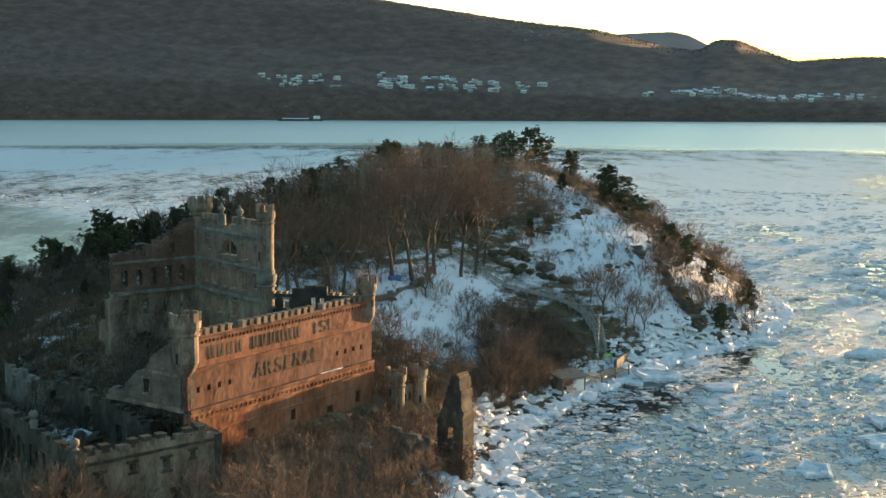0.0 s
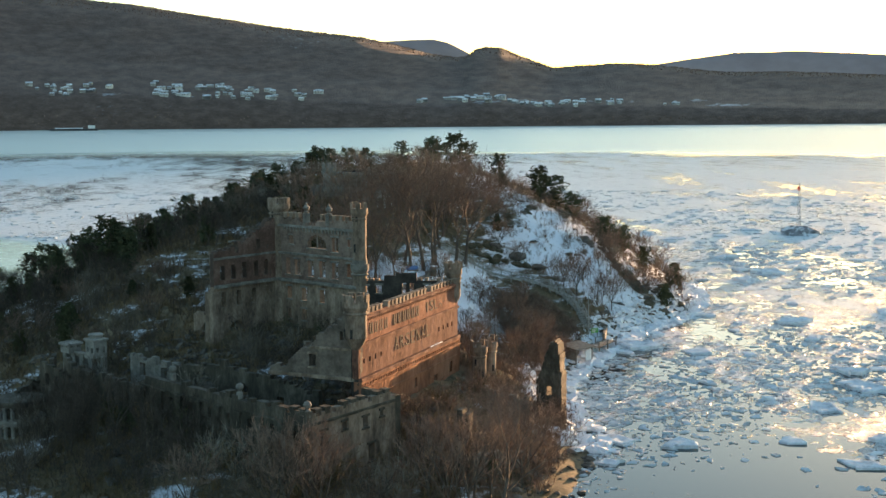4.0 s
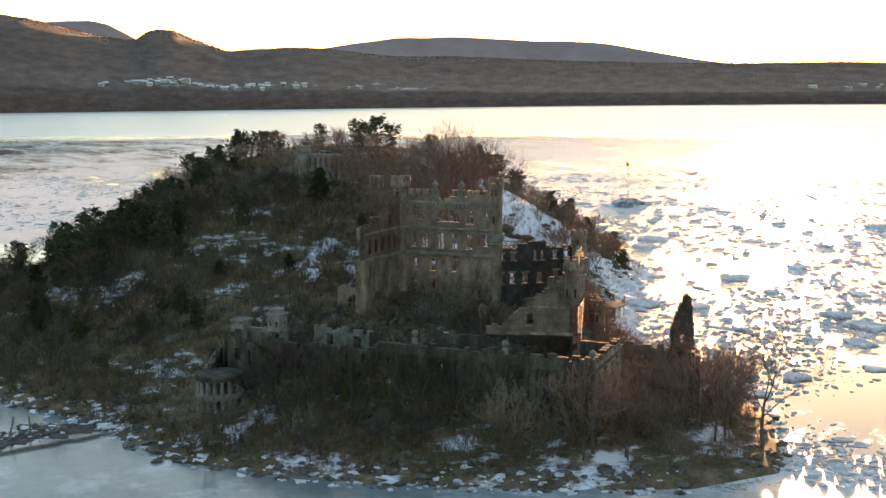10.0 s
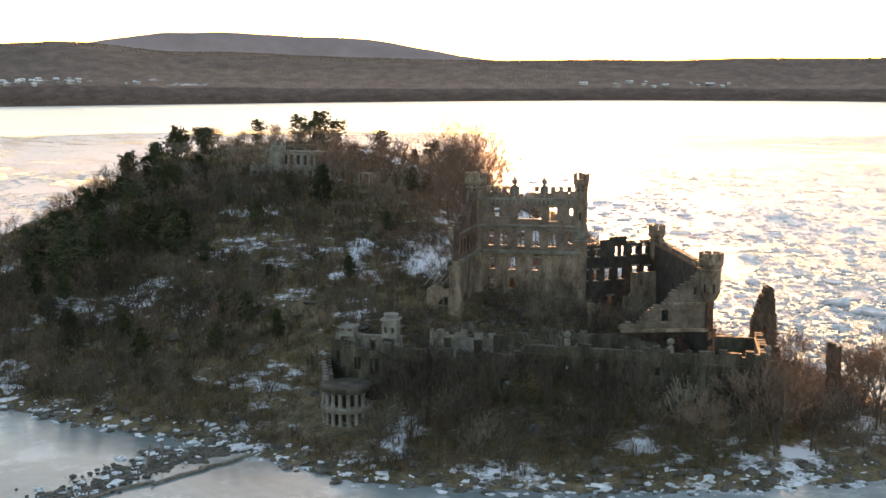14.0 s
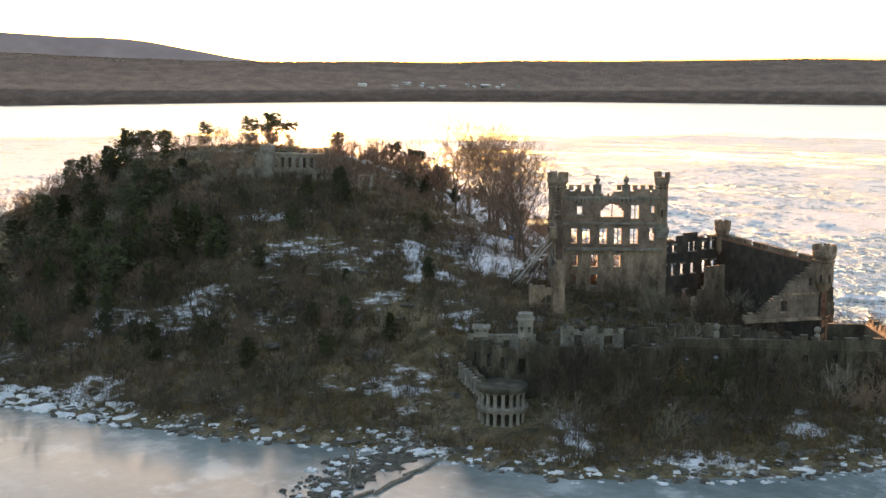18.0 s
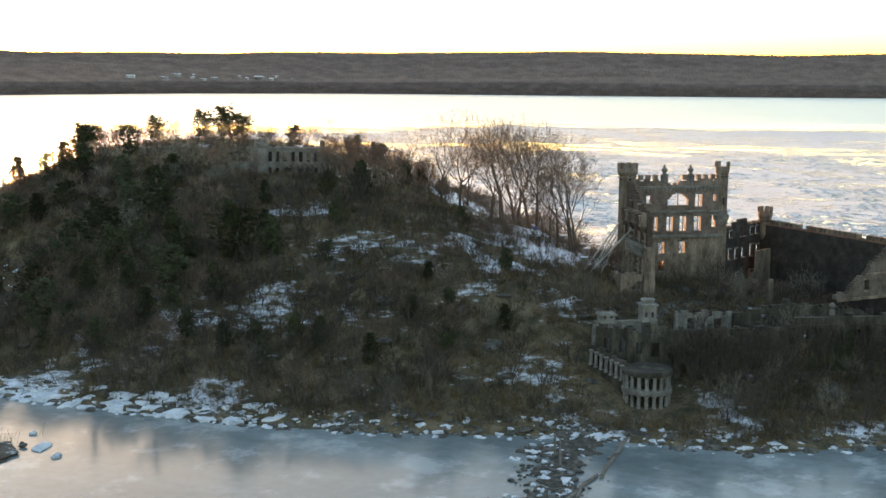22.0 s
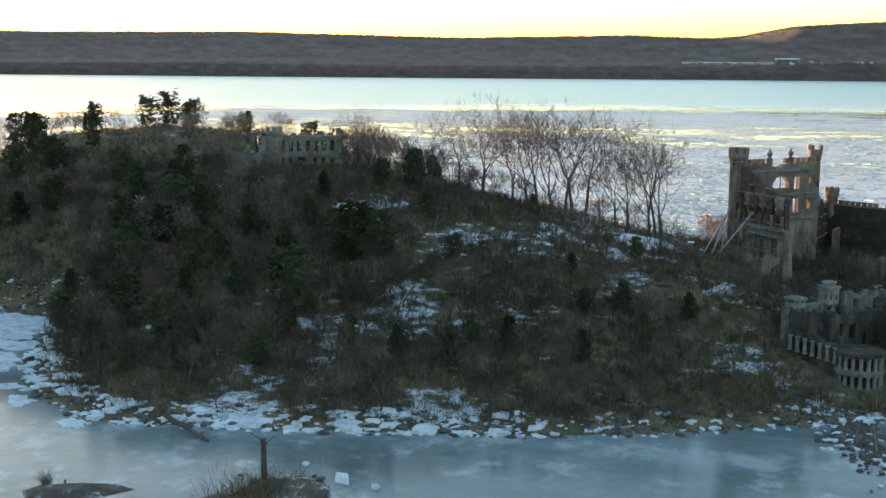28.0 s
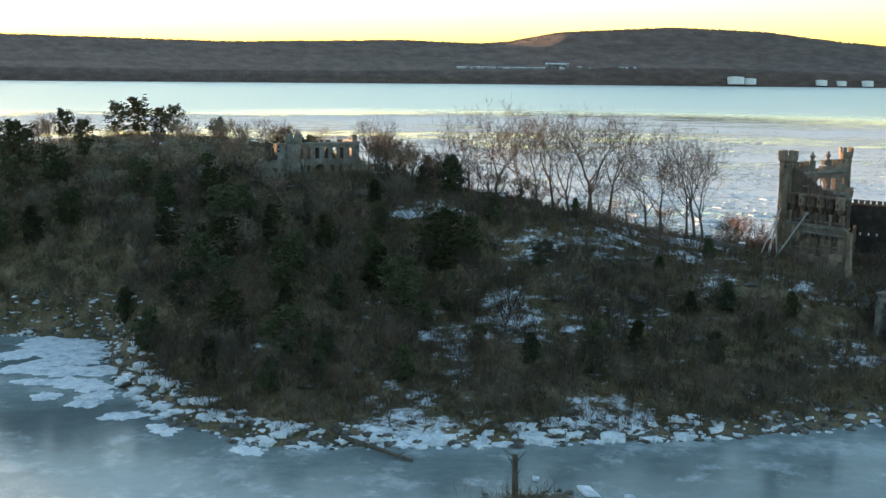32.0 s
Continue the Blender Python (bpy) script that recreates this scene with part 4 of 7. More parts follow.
# low annex outside the side wall
AX = off(TE, TL, 0, 4.6)
ann = [(1.2, 3.8, 9.6, 14.2, True)]
piece("wall", masonry(4.6, 8.0, ragged(low(15.6), 0.5, 11), 0.6, ann, 0.4, 0.06, 11), STUCCO, keep, m=along(AX, TE))
frames(keep, along(AX, TE), 1.2, 3.8, 9.6, 14.2, 0, STONE, 2, False)
for z in (11.2, 12.7):
    piece("transom", block(1.2, 3.8, 0.1, 0.24, z, z + 0.14), STONE, keep, m=along(AX, TE))
piece("wall", masonry(10.4, 8.0, ragged(ramp((0, 15.4), (6, 15.0), (10.4, 12.6)), 0.7, 12), 0.6, [(2.4, 5.6, 9.8, 14.0, True), (7.6, 9.2, 10.6, 13.0, True)], 0.4, 0.06, 12), STUCCO, keep, m=along(AX, off(TE, TL, 10.4, 4.6)))
piece("wall", masonry(5.5, 8.5, ragged(ramp((0, 13.0), (5.5, 11.0)), 0.7, 14), 0.5, (), 0.5, 0.06, 14), STONE, keep, m=along(off(TE, TL, 10.4, 5.0), off(TE, TL, 16, 7.5)))

# slanting steel props against the tower
for i, (u, zt, d, v) in enumerate(((-0.8, 23.5, -8.6, 2.2), (-0.8, 21.5, -7.0, 2.6), (-0.8, 22.6, -7.6, 3.8), (-0.6, 20.5, -6.0, 4.4), (2.0, 22.0, -4.0, 7.2))):
    a, b = off(TL, TR, u, 1.0 + (0.6 * i if i < 4 else -6)), off(TL, TR, d, 2.0 - v * 0.9)
    if i == 4:
        a, b = off(TE, TL, 8.5, 1.05), off(TE, TL, 9.5, 8.5)
    prop = thing("steel_prop", "slanting grey steel prop bracing the tower wall", "prop", group="props against the tower")
    zb = ground_z(*b)
    piece("tube", rod((*b, zb - 0.2), (*a, zt), 0.13, 0.13, 8), STEEL, prop)
    piece("foot_pad", block(b[0] - 0.5, b[0] + 0.5, b[1] - 0.5, b[1] + 0.5, zb - 0.4, zb + 0.25, 0.05), STONE, prop, "concrete pad")
    piece("head_plate", block(a[0] - 0.25, a[0] + 0.25, a[1] - 0.25, a[1] + 0.25, zt - 0.25, zt + 0.25, 0.03), STEEL, prop)

# connecting wing between tower and arsenal
wing = thing("castle_wing", "ruined castle wing wall with two rows of empty windows", "wall")
TW, BW = off(TR, B_, 0.6, 0.3), off(TR, B_, 15.0, 0.3)
LW = span(TW, BW)
fw = [(2.3, 3.1, 19.2, 20.4, False), (6.3, 6.9, 19.1, 20.7, True), (7.5, 8.1, 19.1, 20.7, True), (9.7, 10.5, 19.2, 20.5, False), (11.7, 12.5, 19.2, 20.5, False), (0.4, 1.0, 19.3, 20.3, False),
      (0.3, 0.9, 15.3, 17.0, False), (2.1, 2.9, 15.2, 17.0, False), (4.3, 5.3, 15.2, 17.0, False), (6.9, 7.9, 15.2, 17.0, True), (9.8, 10.8, 15.1, 17.2, False), (12.1, 13.1, 15.2, 17.0, False), (4.9, 6.0, 10.6, 12.4, False), (9.9, 11.0, 11.0, 12.4, False)]
# the wing's dark silhouette against the sun is painted into its wall colour
piece("wall", masonry(LW, 8.0, ragged(ramp((0, 20.9), (3.4, 20.9), (3.5, 22.0), (8.4, 22.3), (8.5, 21.0), (14.4, 21.0)), 0.25, 21), 0.4, fw, 0.42, 0.06, 21, 0.2), SHADE_DARK, wing, "brick wall with its backlit shade in the colour", m=along(TW, BW))
merlons(wing, off(TW, BW, 0.4), off(TW, BW, 3.2), 20.8, 0.5, 0.4, 0.6, 0.8, STUCCO)
merlons(wing, off(TW, BW, 8.8), off(TW, BW, 13.6), 20.9, 0.5, 0.45, 0.6, 0.8, STUCCO, (2,))
for o in fw:
    frames(wing, along(TW, BW), o[0], o[1], o[2], o[3], 0, STONE, 0, not o[4])
SW, SE = off(TW, BW, 6.6, -2.6), off(TW, BW, 13.4, -2.8)
piece("inner_wall", masonry(span(SW, SE), 9.0, ragged(ramp((0, 12.6), (1.4, 12.8), (1.5, 16.4), (6.8, 16.5)), 0.2, 23), 0.6, [(3.0, 3.5, 14.2, 15.2, False)], 0.42, 0.05, 23), STUCCO, wing, "paler stub of inner wall", m=along(SW, SE))
piece("inner_wall", masonry(3.6, 8.5, ragged(ramp((0, 14.2), (1.6, 14.0), (2.0, 12.0), (3.6, 10.5)), 0.6, 24), 0.8, (), 0.42, 0.08, 24), STUCCO, wing, "broken stub of inner wall", m=along((-33.4, 157.6), (-30.6, 158.6)))

# arsenal: lettered facade, stepped side wall, lower building
ars = thing("arsenal", "ruined arsenal with salmon brick facade, corner turrets and raised lettering", "building")
LF = span(A_, B_)
small = [(u, u + 0.5, 14.5, 15.15, False) for u in (1.4, 3.1, 4.8, 6.5, 26.3, 28.0, 29.7, 31.3)]
piece("facade_wall", masonry(LF, 12.7, low(17.1), 0.9, small, 0.5, 0.04, 31, 0.12), FACADE, ars, "salmon rendered facade wall", m=along(A_, B_))
piece("frieze", masonry(LF, 17.1, ragged(low(20.9), 0.12, 33), 0.8, (), 0.5, 0.04, 32, 0.12), surf("orange_brick", [(0.25, (0.155, 0.074, 0.049)), (0.5, (0.25, 0.124, 0.084)), (0.8, (0.32, 0.182, 0.131))], 0.4, 0.95, 0.5, 9, spec=0.04), ars, "orange brick frieze", m=along(A_, B_))
strip(ars, "string_course", A_, B_, 16.95, 17.35, -0.28, 0.02, FACADE)
strip(ars, "string_course", A_, B_, 20.45, 20.8, -0.3, 0.02, FACADE)
dentils(ars, A_, B_, 20.05, 20.45, -0.24, 0.02, FACADE, 0.62, 1.5, 32.5)
strip(ars, "ledge", A_, B_, 12.35, 12.8, -0.5, 0.02, FACADE)
strip(ars, "snow_line", A_, B_, 12.8, 12.85, -0.3, -0.02, SNOW, 23.0, 27.5)
merlons(ars, off(A_, B_, 1.7), off(A_, B_, 32.6), 20.85, 0.72, 0.5, 0.85, 0.8, STUCCO, (5, 17))


def letters(word, u0, u1, z0, z1):
    """Raised capitals on the facade, each a mesh of its own."""
    n = len(word)
    for i, ch in enumerate(word):
        w = (u1 - u0) / n
        cu = bpy.data.curves.new("letter", "FONT")
        cu.body, cu.extrude, cu.align_x, cu.size = ch, 0.07, "CENTER", 1.0
        tmp = bpy.data.objects.new("letter", cu)
        me = bpy.data.meshes.new_from_object(tmp)
        bpy.data.objects.remove(tmp)
        co = np.array([v.co[:] for v in me.vertices])
        lo, hi = co.min(0), co.max(0)
        sx, sz = min(0.74 * w, 1.7) / max(hi[0] - lo[0], 0.35), (z1 - z0) / (hi[1] - lo[1])
        cx = (lo[0] + hi[0]) / 2
        for v in me.vertices:
            x, y, z = v.co
            v.co = ((x - cx) * sx, -z * 0.35 - 0.02, (y - lo[1]) * sz)
        me.materials.append(LETTER)
        ob = new("letter", me)
        ob.parent = ars
        ob.matrix_basis = along(A_, B_) @ pose(u0 + w * (i + 0.5), 0, z0)


for i in range(10):
    u = 3.3 + i * 1.5 + (1.4 if i > 3 else 0)
    piece("lettering_bar", joined(block(u, u + 0.95, -0.05, 0.01, 18.1, 18.35), block(u, u + 0.3, -0.05, 0.01, 18.1, 19.6), block(u + 0.62, u + 0.95, -0.05, 0.01, 18.1, 19.6)), LETTER, ars, "dark raised lettering, unreadable", m=along(A_, B_))
letters("ISLAND", 21.4, 31.0, 18.1, 19.6)
letters("ARSENAL", 10.8, 23.4, 14.5, 16.3)
turret(ars, *off(A_, B_, 0.3, 0.5), 16.6, 23.9, 1.5, STUCCO, 8, 20, [(150, 18.2, 1.2), (100, 18.2, 1.2), (30, 18.4, 1.0)], 31, (1,))
turret(ars, *off(A_, B_, 33.4, 0.5), 17.6, 24.1, 1.15, STUCCO, 7, 18, [(160, 20.0, 1.0), (230, 20.0, 1.0)], 32)
HE = off(A_, B_, 0.4, 13.5)
piece("side_wall", masonry(13.5, 12.7, ragged(ramp((0, 13.4), (2.4, 13.8), (4, 15.4), (6.2, 16.6), (8.0, 18.6), (10, 19.6), (11.5, 21.5), (13.5, 21.6)), 0.5, 41, 0.8), 0.8, [(6.0, 7.0, 13.8, 15.5, False), (10.6, 11.2, 17.6, 18.8, False)], 0.42, 0.05, 41, 0.1), FLANK, ars, "stepped broken side wall", m=along(HE, off(A_, B_, 0.4)))
strip(ars, "ledge", HE, off(A_, B_, 0.4), 12.35, 12.8, -0.4, 0.02, STUCCO)
strip(ars, "string_course", HE, off(A_, B_, 0.4), 16.3, 16.6, -0.2, 0.02, STUCCO, 6.2, 13.0)
frames(ars, along(HE, off(A_, B_, 0.4)), 6.0, 7.0, 13.8, 15.5, 0, STUCCO)
LP = span(P_, Q_)
F1, F2 = off(A_, B_, 0.0, -0.32), off(A_, B_, LF, -0.32)
piece("lower_wall", masonry(LF, 0.5, low(12.34), 1.1, [(9.4, 10.6, 5.6, 8.6, True), (17, 18.0, 8.0, 9.4, False), (24, 25.2, 5.8, 8.4, True), (30, 31.0, 7.6, 9.2, False)], 0.6, 0.07, 51, 0.3), WORN, ars, "stained peeling salmon lower wall", m=along(F1, F2))
piece("corner_wall", masonry(span(F1, P_), 0.5, ragged(low(11.6), 0.3, 52), 0.9, (), 0.6, 0.06, 52), MOSSY, ars, "mossy return wall at the corner", m=along(F1, P_))
strip(ars, "string_course", A_, B_, 11.3, 11.55, -0.5, -0.3, WORN)
strip(ars, "string_course", F1, F2, 9.7, 9.95, -0.15, 0.02, WORN)
dentils(ars, F1, F2, 11.6, 12.0, -0.2, 0.02, WORN, 0.8)
# added dark layer: the shade behind the facade is in its colour
piece("inner_face", masonry(LF, 8.5, low(20.7), 0.12, small, 0.9, 0.04, 35, 0.12), SHADE_DARK, ars, "inner face of the facade, painted dark as in shade", m=along(off(A_, B_, 0, 0.93), off(A_, B_, LF, 0.93)))
piece("facade_foot", masonry(LF, 8.0, low(12.7), 0.9, (), 0.9, 0.04, 36, 0.1), SHADE_DARK, ars, m=along(A_, B_))

LS = span(K1, P_)
ws = [(2.4, 3.4, 8.6, 10.0, False), (6.2, 7.0, 9.4, 10.4, False), (10.0, 11.0, 8.8, 10.2, False), (13.4, 14.0, 9.6, 10.4, False), (4.0, 5.2, 4.4, 7.0, True), (11.0, 12.2, 4.4, 6.6, False)]
low_b = thing("lower_arsenal", "long roofless lower arsenal walls, grey render, battlements and blind arches", "building")
piece("wall", masonry(LS, 0.2, ragged(low(12.2), 0.25, 61), 0.9, ws, 0.5, 0.05, 61, 0.2), STUCCO, low_b, m=along(K1, P_))
merlons(low_b, K1, P_, 12.05, 0.9, 0.7, 0.8, 0.9, MOSSY, (3, 7))
strip(low_b, "string_course", K1, P_, 11.0, 11.3, -0.2, 0.02, MOSSY)
for o in ws:
    frames(low_b, along(K1, P_), o[0], o[1], o[2], o[3], 0, MOSSY, 0, not o[4])
LN = span(M_, K1)
wn_ = [(2.5 + 4.1 * i, 4.1 + 4.1 * i, 2.6, 7.6, True) for i in range(9)] + [(3.0 + 4.1 * i, 3.7 + 4.1 * i, 9.0, 10.3, False) for i in range(10)]
piece("wall", masonry(LN, -0.2, ragged(ramp((0, 10.6), (9, 10.9), (9.1, 12.0), (14, 12.4), (LN, 12.6)), 0.5, 63), 0.9, wn_, 0.5, 0.06, 63, 0.3), MOSSY, low_b, m=along(M_, K1))
merlons(low_b, off(M_, K1, 15), K1, 12.35, 0.95, 0.8, 0.75, 0.9, MOSSY, (0, 1, 2, 3, 4, 5, 6, 8, 9, 10, 11, 13))
strip(low_b, "string_course", M_, K1, 10.9, 11.2, -0.22, 0.02, MOSSY, 9.2)
strip(low_b, "string_course", M_, K1, 8.1, 8.4, -0.18, 0.02, MOSSY, 0.5)
me_pil = mesh_of("pilaster", *joined(block(-0.45, 0.45, -0.35, 0.02, 0.4, 10.4, 0.06), block(-0.6, 0.6, -0.45, 0.02, 10.4, 10.9, 0.05), block(-0.6, 0.6, -0.45, 0.02, 0.2, 0.9, 0.05)), MOSSY)
for i in range(11):
    ob = new("pilaster", me_pil)
    ob.parent = low_b
    ob.matrix_basis = along(M_, K1) @ pose(1.2 + 4.1 * i, 0, 0)
for d, z in ((0.4, 12.4), (13.0, 12.6), (27.0, 12.8)):
    x, y = off(K1, M_, d, -0.45)
    piece("finial", lathe([(0.42, z - 0.3), (0.42, z + 0.5), (0.25, z + 0.6), (0.22, z + 0.75), (0.45, z + 1.0), (0.5, z + 1.25), (0.4, z + 1.5), (0.1, z + 1.68)], 14, x, y), STONE, low_b, "stone ball finial")
piece("inner_wall", masonry(26, 3.0, ragged(ramp((0, 11.2), (8, 12.6), (18, 11.6), (26, 9.8)), 1.2, 65), 0.8, [(4, 7.6, 8.4, 11.0, True), (12, 14, 7.4, 10.4, True), (19, 20.2, 7.0, 9.2, False)], 0.5, 0.08, 65), MOSSY, low_b, "broken inner wall with arches", m=along((-52.5, 158.5), (-33.5, 141.2)))
piece("inner_wall", masonry(17, 1.0, ragged(ramp((0, 11.6), (6, 10.4), (17, 10.8)), 1.4, 66), 0.9, [(3, 4.4, 3.6, 7.6, True), (9, 10.6, 3.6, 7.8, True)], 0.5, 0.08, 66), MOSSY, low_b, m=along((-68.0, 166.5), M_))
piece("inner_wall", masonry(12, 4.0, ragged(ramp((0, 11.8), (12, 11.0)), 1.0, 67), 0.7, [(2, 3.2, 8.8, 10.8, False), (6.5, 7.9, 8.2, 10.6, True)], 0.5, 0.08, 67), STONE, low_b, m=along((-58.5, 166.0), (-50.5, 157.5)))

# pale lodge with round bastion and columns by the water
lodge = thing("lodge", "pale ruined lodge with small turrets and a two-tier round colonnade", "lodge")
LA, LB = (-68.8, 175.5), (-62.5, 167.6)
fl = [(1.0, 1.9, 8.6, 10.4, False), (3.0, 3.9, 8.6, 10.4, False), (5.2, 6.2, 8.4, 10.4, True), (8.2, 9.1, 8.6, 10.4, False)]
piece("wall", masonry(span(LA, LB), 3.0, ragged(low(11.1), 0.3, 71), 0.7, fl, 0.4, 0.05, 71), STONE, lodge, m=along(LA, LB))
strip(lodge, "cornice", LA, LB, 11.0, 11.3, -0.35, 0.02, PALE)
for i in range(5):
    piece("pilaster", block(-0.42, 0.42, -0.25, 0.02, 6.4, 10.9, 0.05), PALE, lodge, "pale pilaster", m=along(LA, LB) @ pose(0.4 + 2.25 * i, 0, 0))
for (x, y), z, s in (((-63.5, 168.8), 14.3, 1.25), ((-67.6, 173.9), 12.9, 1.15)):
    fr_ = [(0.35, 0.75, 11.8, 12.6, False), (1.45, 1.85, 11.8, 12.6, False)]
    for k in range(4):
        c = pose(x, y, 0, 0, 0, -52 + 90 * k) @ pose(-1.1, -1.1, 0)
        piece("turret_wall", masonry(2.2, 11.0, low(z - 0.7 if s > 1.2 else z - 0.3), 0.25, fr_, 0.5, 0.02, 73 + k), PALE, lodge, "pale limewashed turret wall", m=c)
    piece("turret_cornice", block(-1.35, 1.35, -1.35, 1.35, z - 0.75, z - 0.45, 0.06), PALE, lodge, m=pose(x, y, 0, 0, 0, -52))
    if s > 1.2:
        piece("cap", lathe([(1.0, z - 0.5), (0.95, z - 0.1), (1.15, z), (1.1, z + 0.2), (0.3, z + 0.35)], 14, x, y), PALE, lodge)
BX, BY, BR = -74.2, 164.6, 3.2
me_col = mesh_of("column", *lathe([(0.42, 0), (0.42, 0.15), (0.3, 0.25), (0.27, 1.9), (0.3, 2.0), (0.42, 2.2), (0.42, 2.35)], 10), PALE)
for z0, zt in ((1.0, 2.95), (3.7, 5.65)):
    for i in range(10):
        a = radians(100 + i * 20)
        ob = new("column", me_col)
        ob.parent = lodge
        ob.matrix_basis = pose(BX + BR * math.cos(a), BY + BR * math.sin(a), z0) @ Matrix.Diagonal((1, 1, 0.84, 1))
    v, f = lathe([(BR - 0.5, zt), (BR + 0.45, zt), (BR + 0.5, zt + 0.5), (BR + 0.35, zt + 0.75), (BR - 0.5, zt + 0.75)], 36, BX, BY)
    piece("entablature", (v, f), STONE if zt < 5 else MOSSY, lodge)
piece("drum", lathe([(BR - 1.1, -0.5), (BR - 1.1, 5.7)], 32, BX, BY, 0.01, random.Random(5)), MOSSY, lodge, "rendered drum wall behind the columns")
piece("plinth", lathe([(BR + 0.7, -0.8), (BR + 0.6, 1.0), (BR - 0.6, 1.02)], 32, BX, BY), STONE, lodge)
piece("terrace_wall", masonry(8.5, 1.5, ragged(ramp((0, 8.0), (8.5, 6.8)), 0.4, 77), 0.6, [(1.5, 2.6, 4.4, 6.4, False), (4.4, 5.5, 4.2, 6.2, False), (7.2, 8.2, 4.0, 6.0, False)], 0.4, 0.05, 77), MOSSY, lodge, m=along((-71.0, 174.8), (-75.2, 167.4)))
for i in range(7):
    ob = new("column", me_col)
    ob.parent = lodge
    ob.matrix_basis = along((-71.0, 174.8), (-75.2, 167.4)) @ pose(0.5 + 1.22 * i, -0.35, 5.1 - 0.15 * i)
piece("wall", masonry(8.6, 2.0, ragged(ramp((0, 10.8), (4, 10.2), (8.6, 8.2)), 0.6, 78), 0.6, [(1.2, 2.2, 7.4, 9.2, False), (3.6, 4.8, 6.8, 9.0, True), (6.2, 7.0, 5.6, 7.4, False)], 0.4, 0.06, 78), MOSSY, lodge, m=along((-71.6, 168.6), (-66.0, 162.0)))
piece("wall", masonry(6.5, 2.0, ragged(ramp((0, 10.6), (6.5, 11.0)), 0.5, 79), 0.6, [(1.4, 2.3, 7.2, 9.2, False), (3.8, 4.8, 7.2, 9.4, True)], 0.4, 0.06, 79), MOSSY, lodge, m=along((-70.4, 174.4), (-70.2, 168.6)))

# gate tower, lone spire and gatepost on the sunset shore
gate = thing("gate_tower", "small ruined gate tower with twin round turrets and arch", "gate")
G1, G2 = (-6.0, 165.6), (-3.2, 170.6)
for i, (x, y) in enumerate((G1, G2)):
    turret(gate, x, y, 2.0, 11.8 - 0.3 * i, 1.15, STUCCO, 7, 16, [(140, 8.0, 1.0), (200, 6.0, 1.0)], 80 + i, (i, 4))
piece("arch_wall", masonry(span(G1, G2), 1.5, ragged(low(8.6), 0.5, 83), 0.8, [(1.7, 4.0, 1.5, 5.6, True)], 0.4, 0.06, 83), STUCCO, gate, m=along(G1, G2))
for o in ((2.0, 2.6, 6.6, 7.6), (3.3, 3.9, 6.6, 7.6)):
    piece("slit", block(o[0], o[1], -0.03, 0.3, o[2], o[3]), DARK, gate, m=along(G1, G2))
spire = thing("ruined_spire", "tall jagged remnant of a castle wall standing alone", "ruin")
piece("stump", masonry(3.8, -0.5, ragged(ramp((0, 8.0), (0.9, 10.6), (1.7, 13.0), (2.5, 14.2), (3.2, 13.8), (3.8, 8.6)), 0.5, 91, 0.25), 2.4, [(1.6, 2.3, 6.0, 7.4, False)], 0.25, 0.16, 91), MOSSY, spire, m=along((-0.4, 152.4), (3.4, 149.8)))
piece("low_wall", masonry(9, -0.3, ragged(ramp((0, 6.0), (9, 4.6)), 0.8, 92), 0.8, (), 0.5, 0.1, 92), STONE, spire, m=along((-6.6, 156.8), (-0.4, 152.6)))
post = thing("gatepost", "square ruined tower stump with a broken head", "ruin")
piece("shaft", masonry(1.6, -0.3, ragged(low(11.2), 0.6, 95, 0.5), 1.5, (), 0.45, 0.1, 95), MOSSY, post, m=along((-18.0, 125.2), (-15.6, 123.6)))
piece("low_wall", masonry(10, 0, ragged(ramp((0, 5.4), (10, 4.2)), 0.7, 96), 0.8, (), 0.5, 0.1, 96), STONE, post, m=along((-15.8, 125.4), (-7.6, 131.4)))

# house on the hill
res = thing("residence", "roofless grey stone house with tall empty windows and a small turret", "house")
RL, RR = (-18.1, 282.2), (-10.3, 266.4)
LR = span(RL, RR)
fr1 = [(u, u + 0.95, 28.6, 30.9, False) for u in (4.7, 6.4, 8.1, 10.0, 11.7, 13.4, 15.2)] + [(u, u + 0.9, 25.4, 27.3, False) for u in (4.6, 6.3, 11.4, 13.2, 15.2)] + [(8.0, 10.2, 24.6, 27.4, True)]
piece("front_wall", masonry(LR, 23.2, ragged(low(31.9), 0.2, 101), 0.6, fr1, 0.42, 0.05, 101), PALE, res, m=along(RL, RR))
strip(res, "cornice", RL, RR, 31.5, 31.9, -0.4, 0.02, PALE)
strip(res, "string_course", RL, RR, 27.8, 28.1, -0.25, 0.02, PALE)
for o in fr1:
    frames(res, along(RL, RR), o[0], o[1], o[2], o[3], 0, PALE, 0, not o[4])
R3, R4 = off(RL, RR, LR, 8.5), off(RL, RR, 0, 8.5)
piece("side_wall", masonry(8.5, 23.2, ragged(low(32.0), 0.3, 102), 0.6, [(2, 3, 28.6, 30.8, False), (5.2, 6.2, 28.6, 30.8, False), (2, 3, 25.4, 27.3, False), (5.2, 6.2, 25.4, 27.3, False)], 0.5, 0.05, 102), PALE, res, m=along(RR, R3))
# dark back walls and an added floor paint the indoor shade seen through windows
piece("back_wall", masonry(LR, 23.2, ragged(low(31.6), 0.5, 103), 0.6, [(2 + 2.6 * i, 3.1 + 2.6 * i, 28.4, 30.6, False) for i in range(6)], 0.5, 0.05, 103), SHADE_DARK, res, m=along(R3, R4))
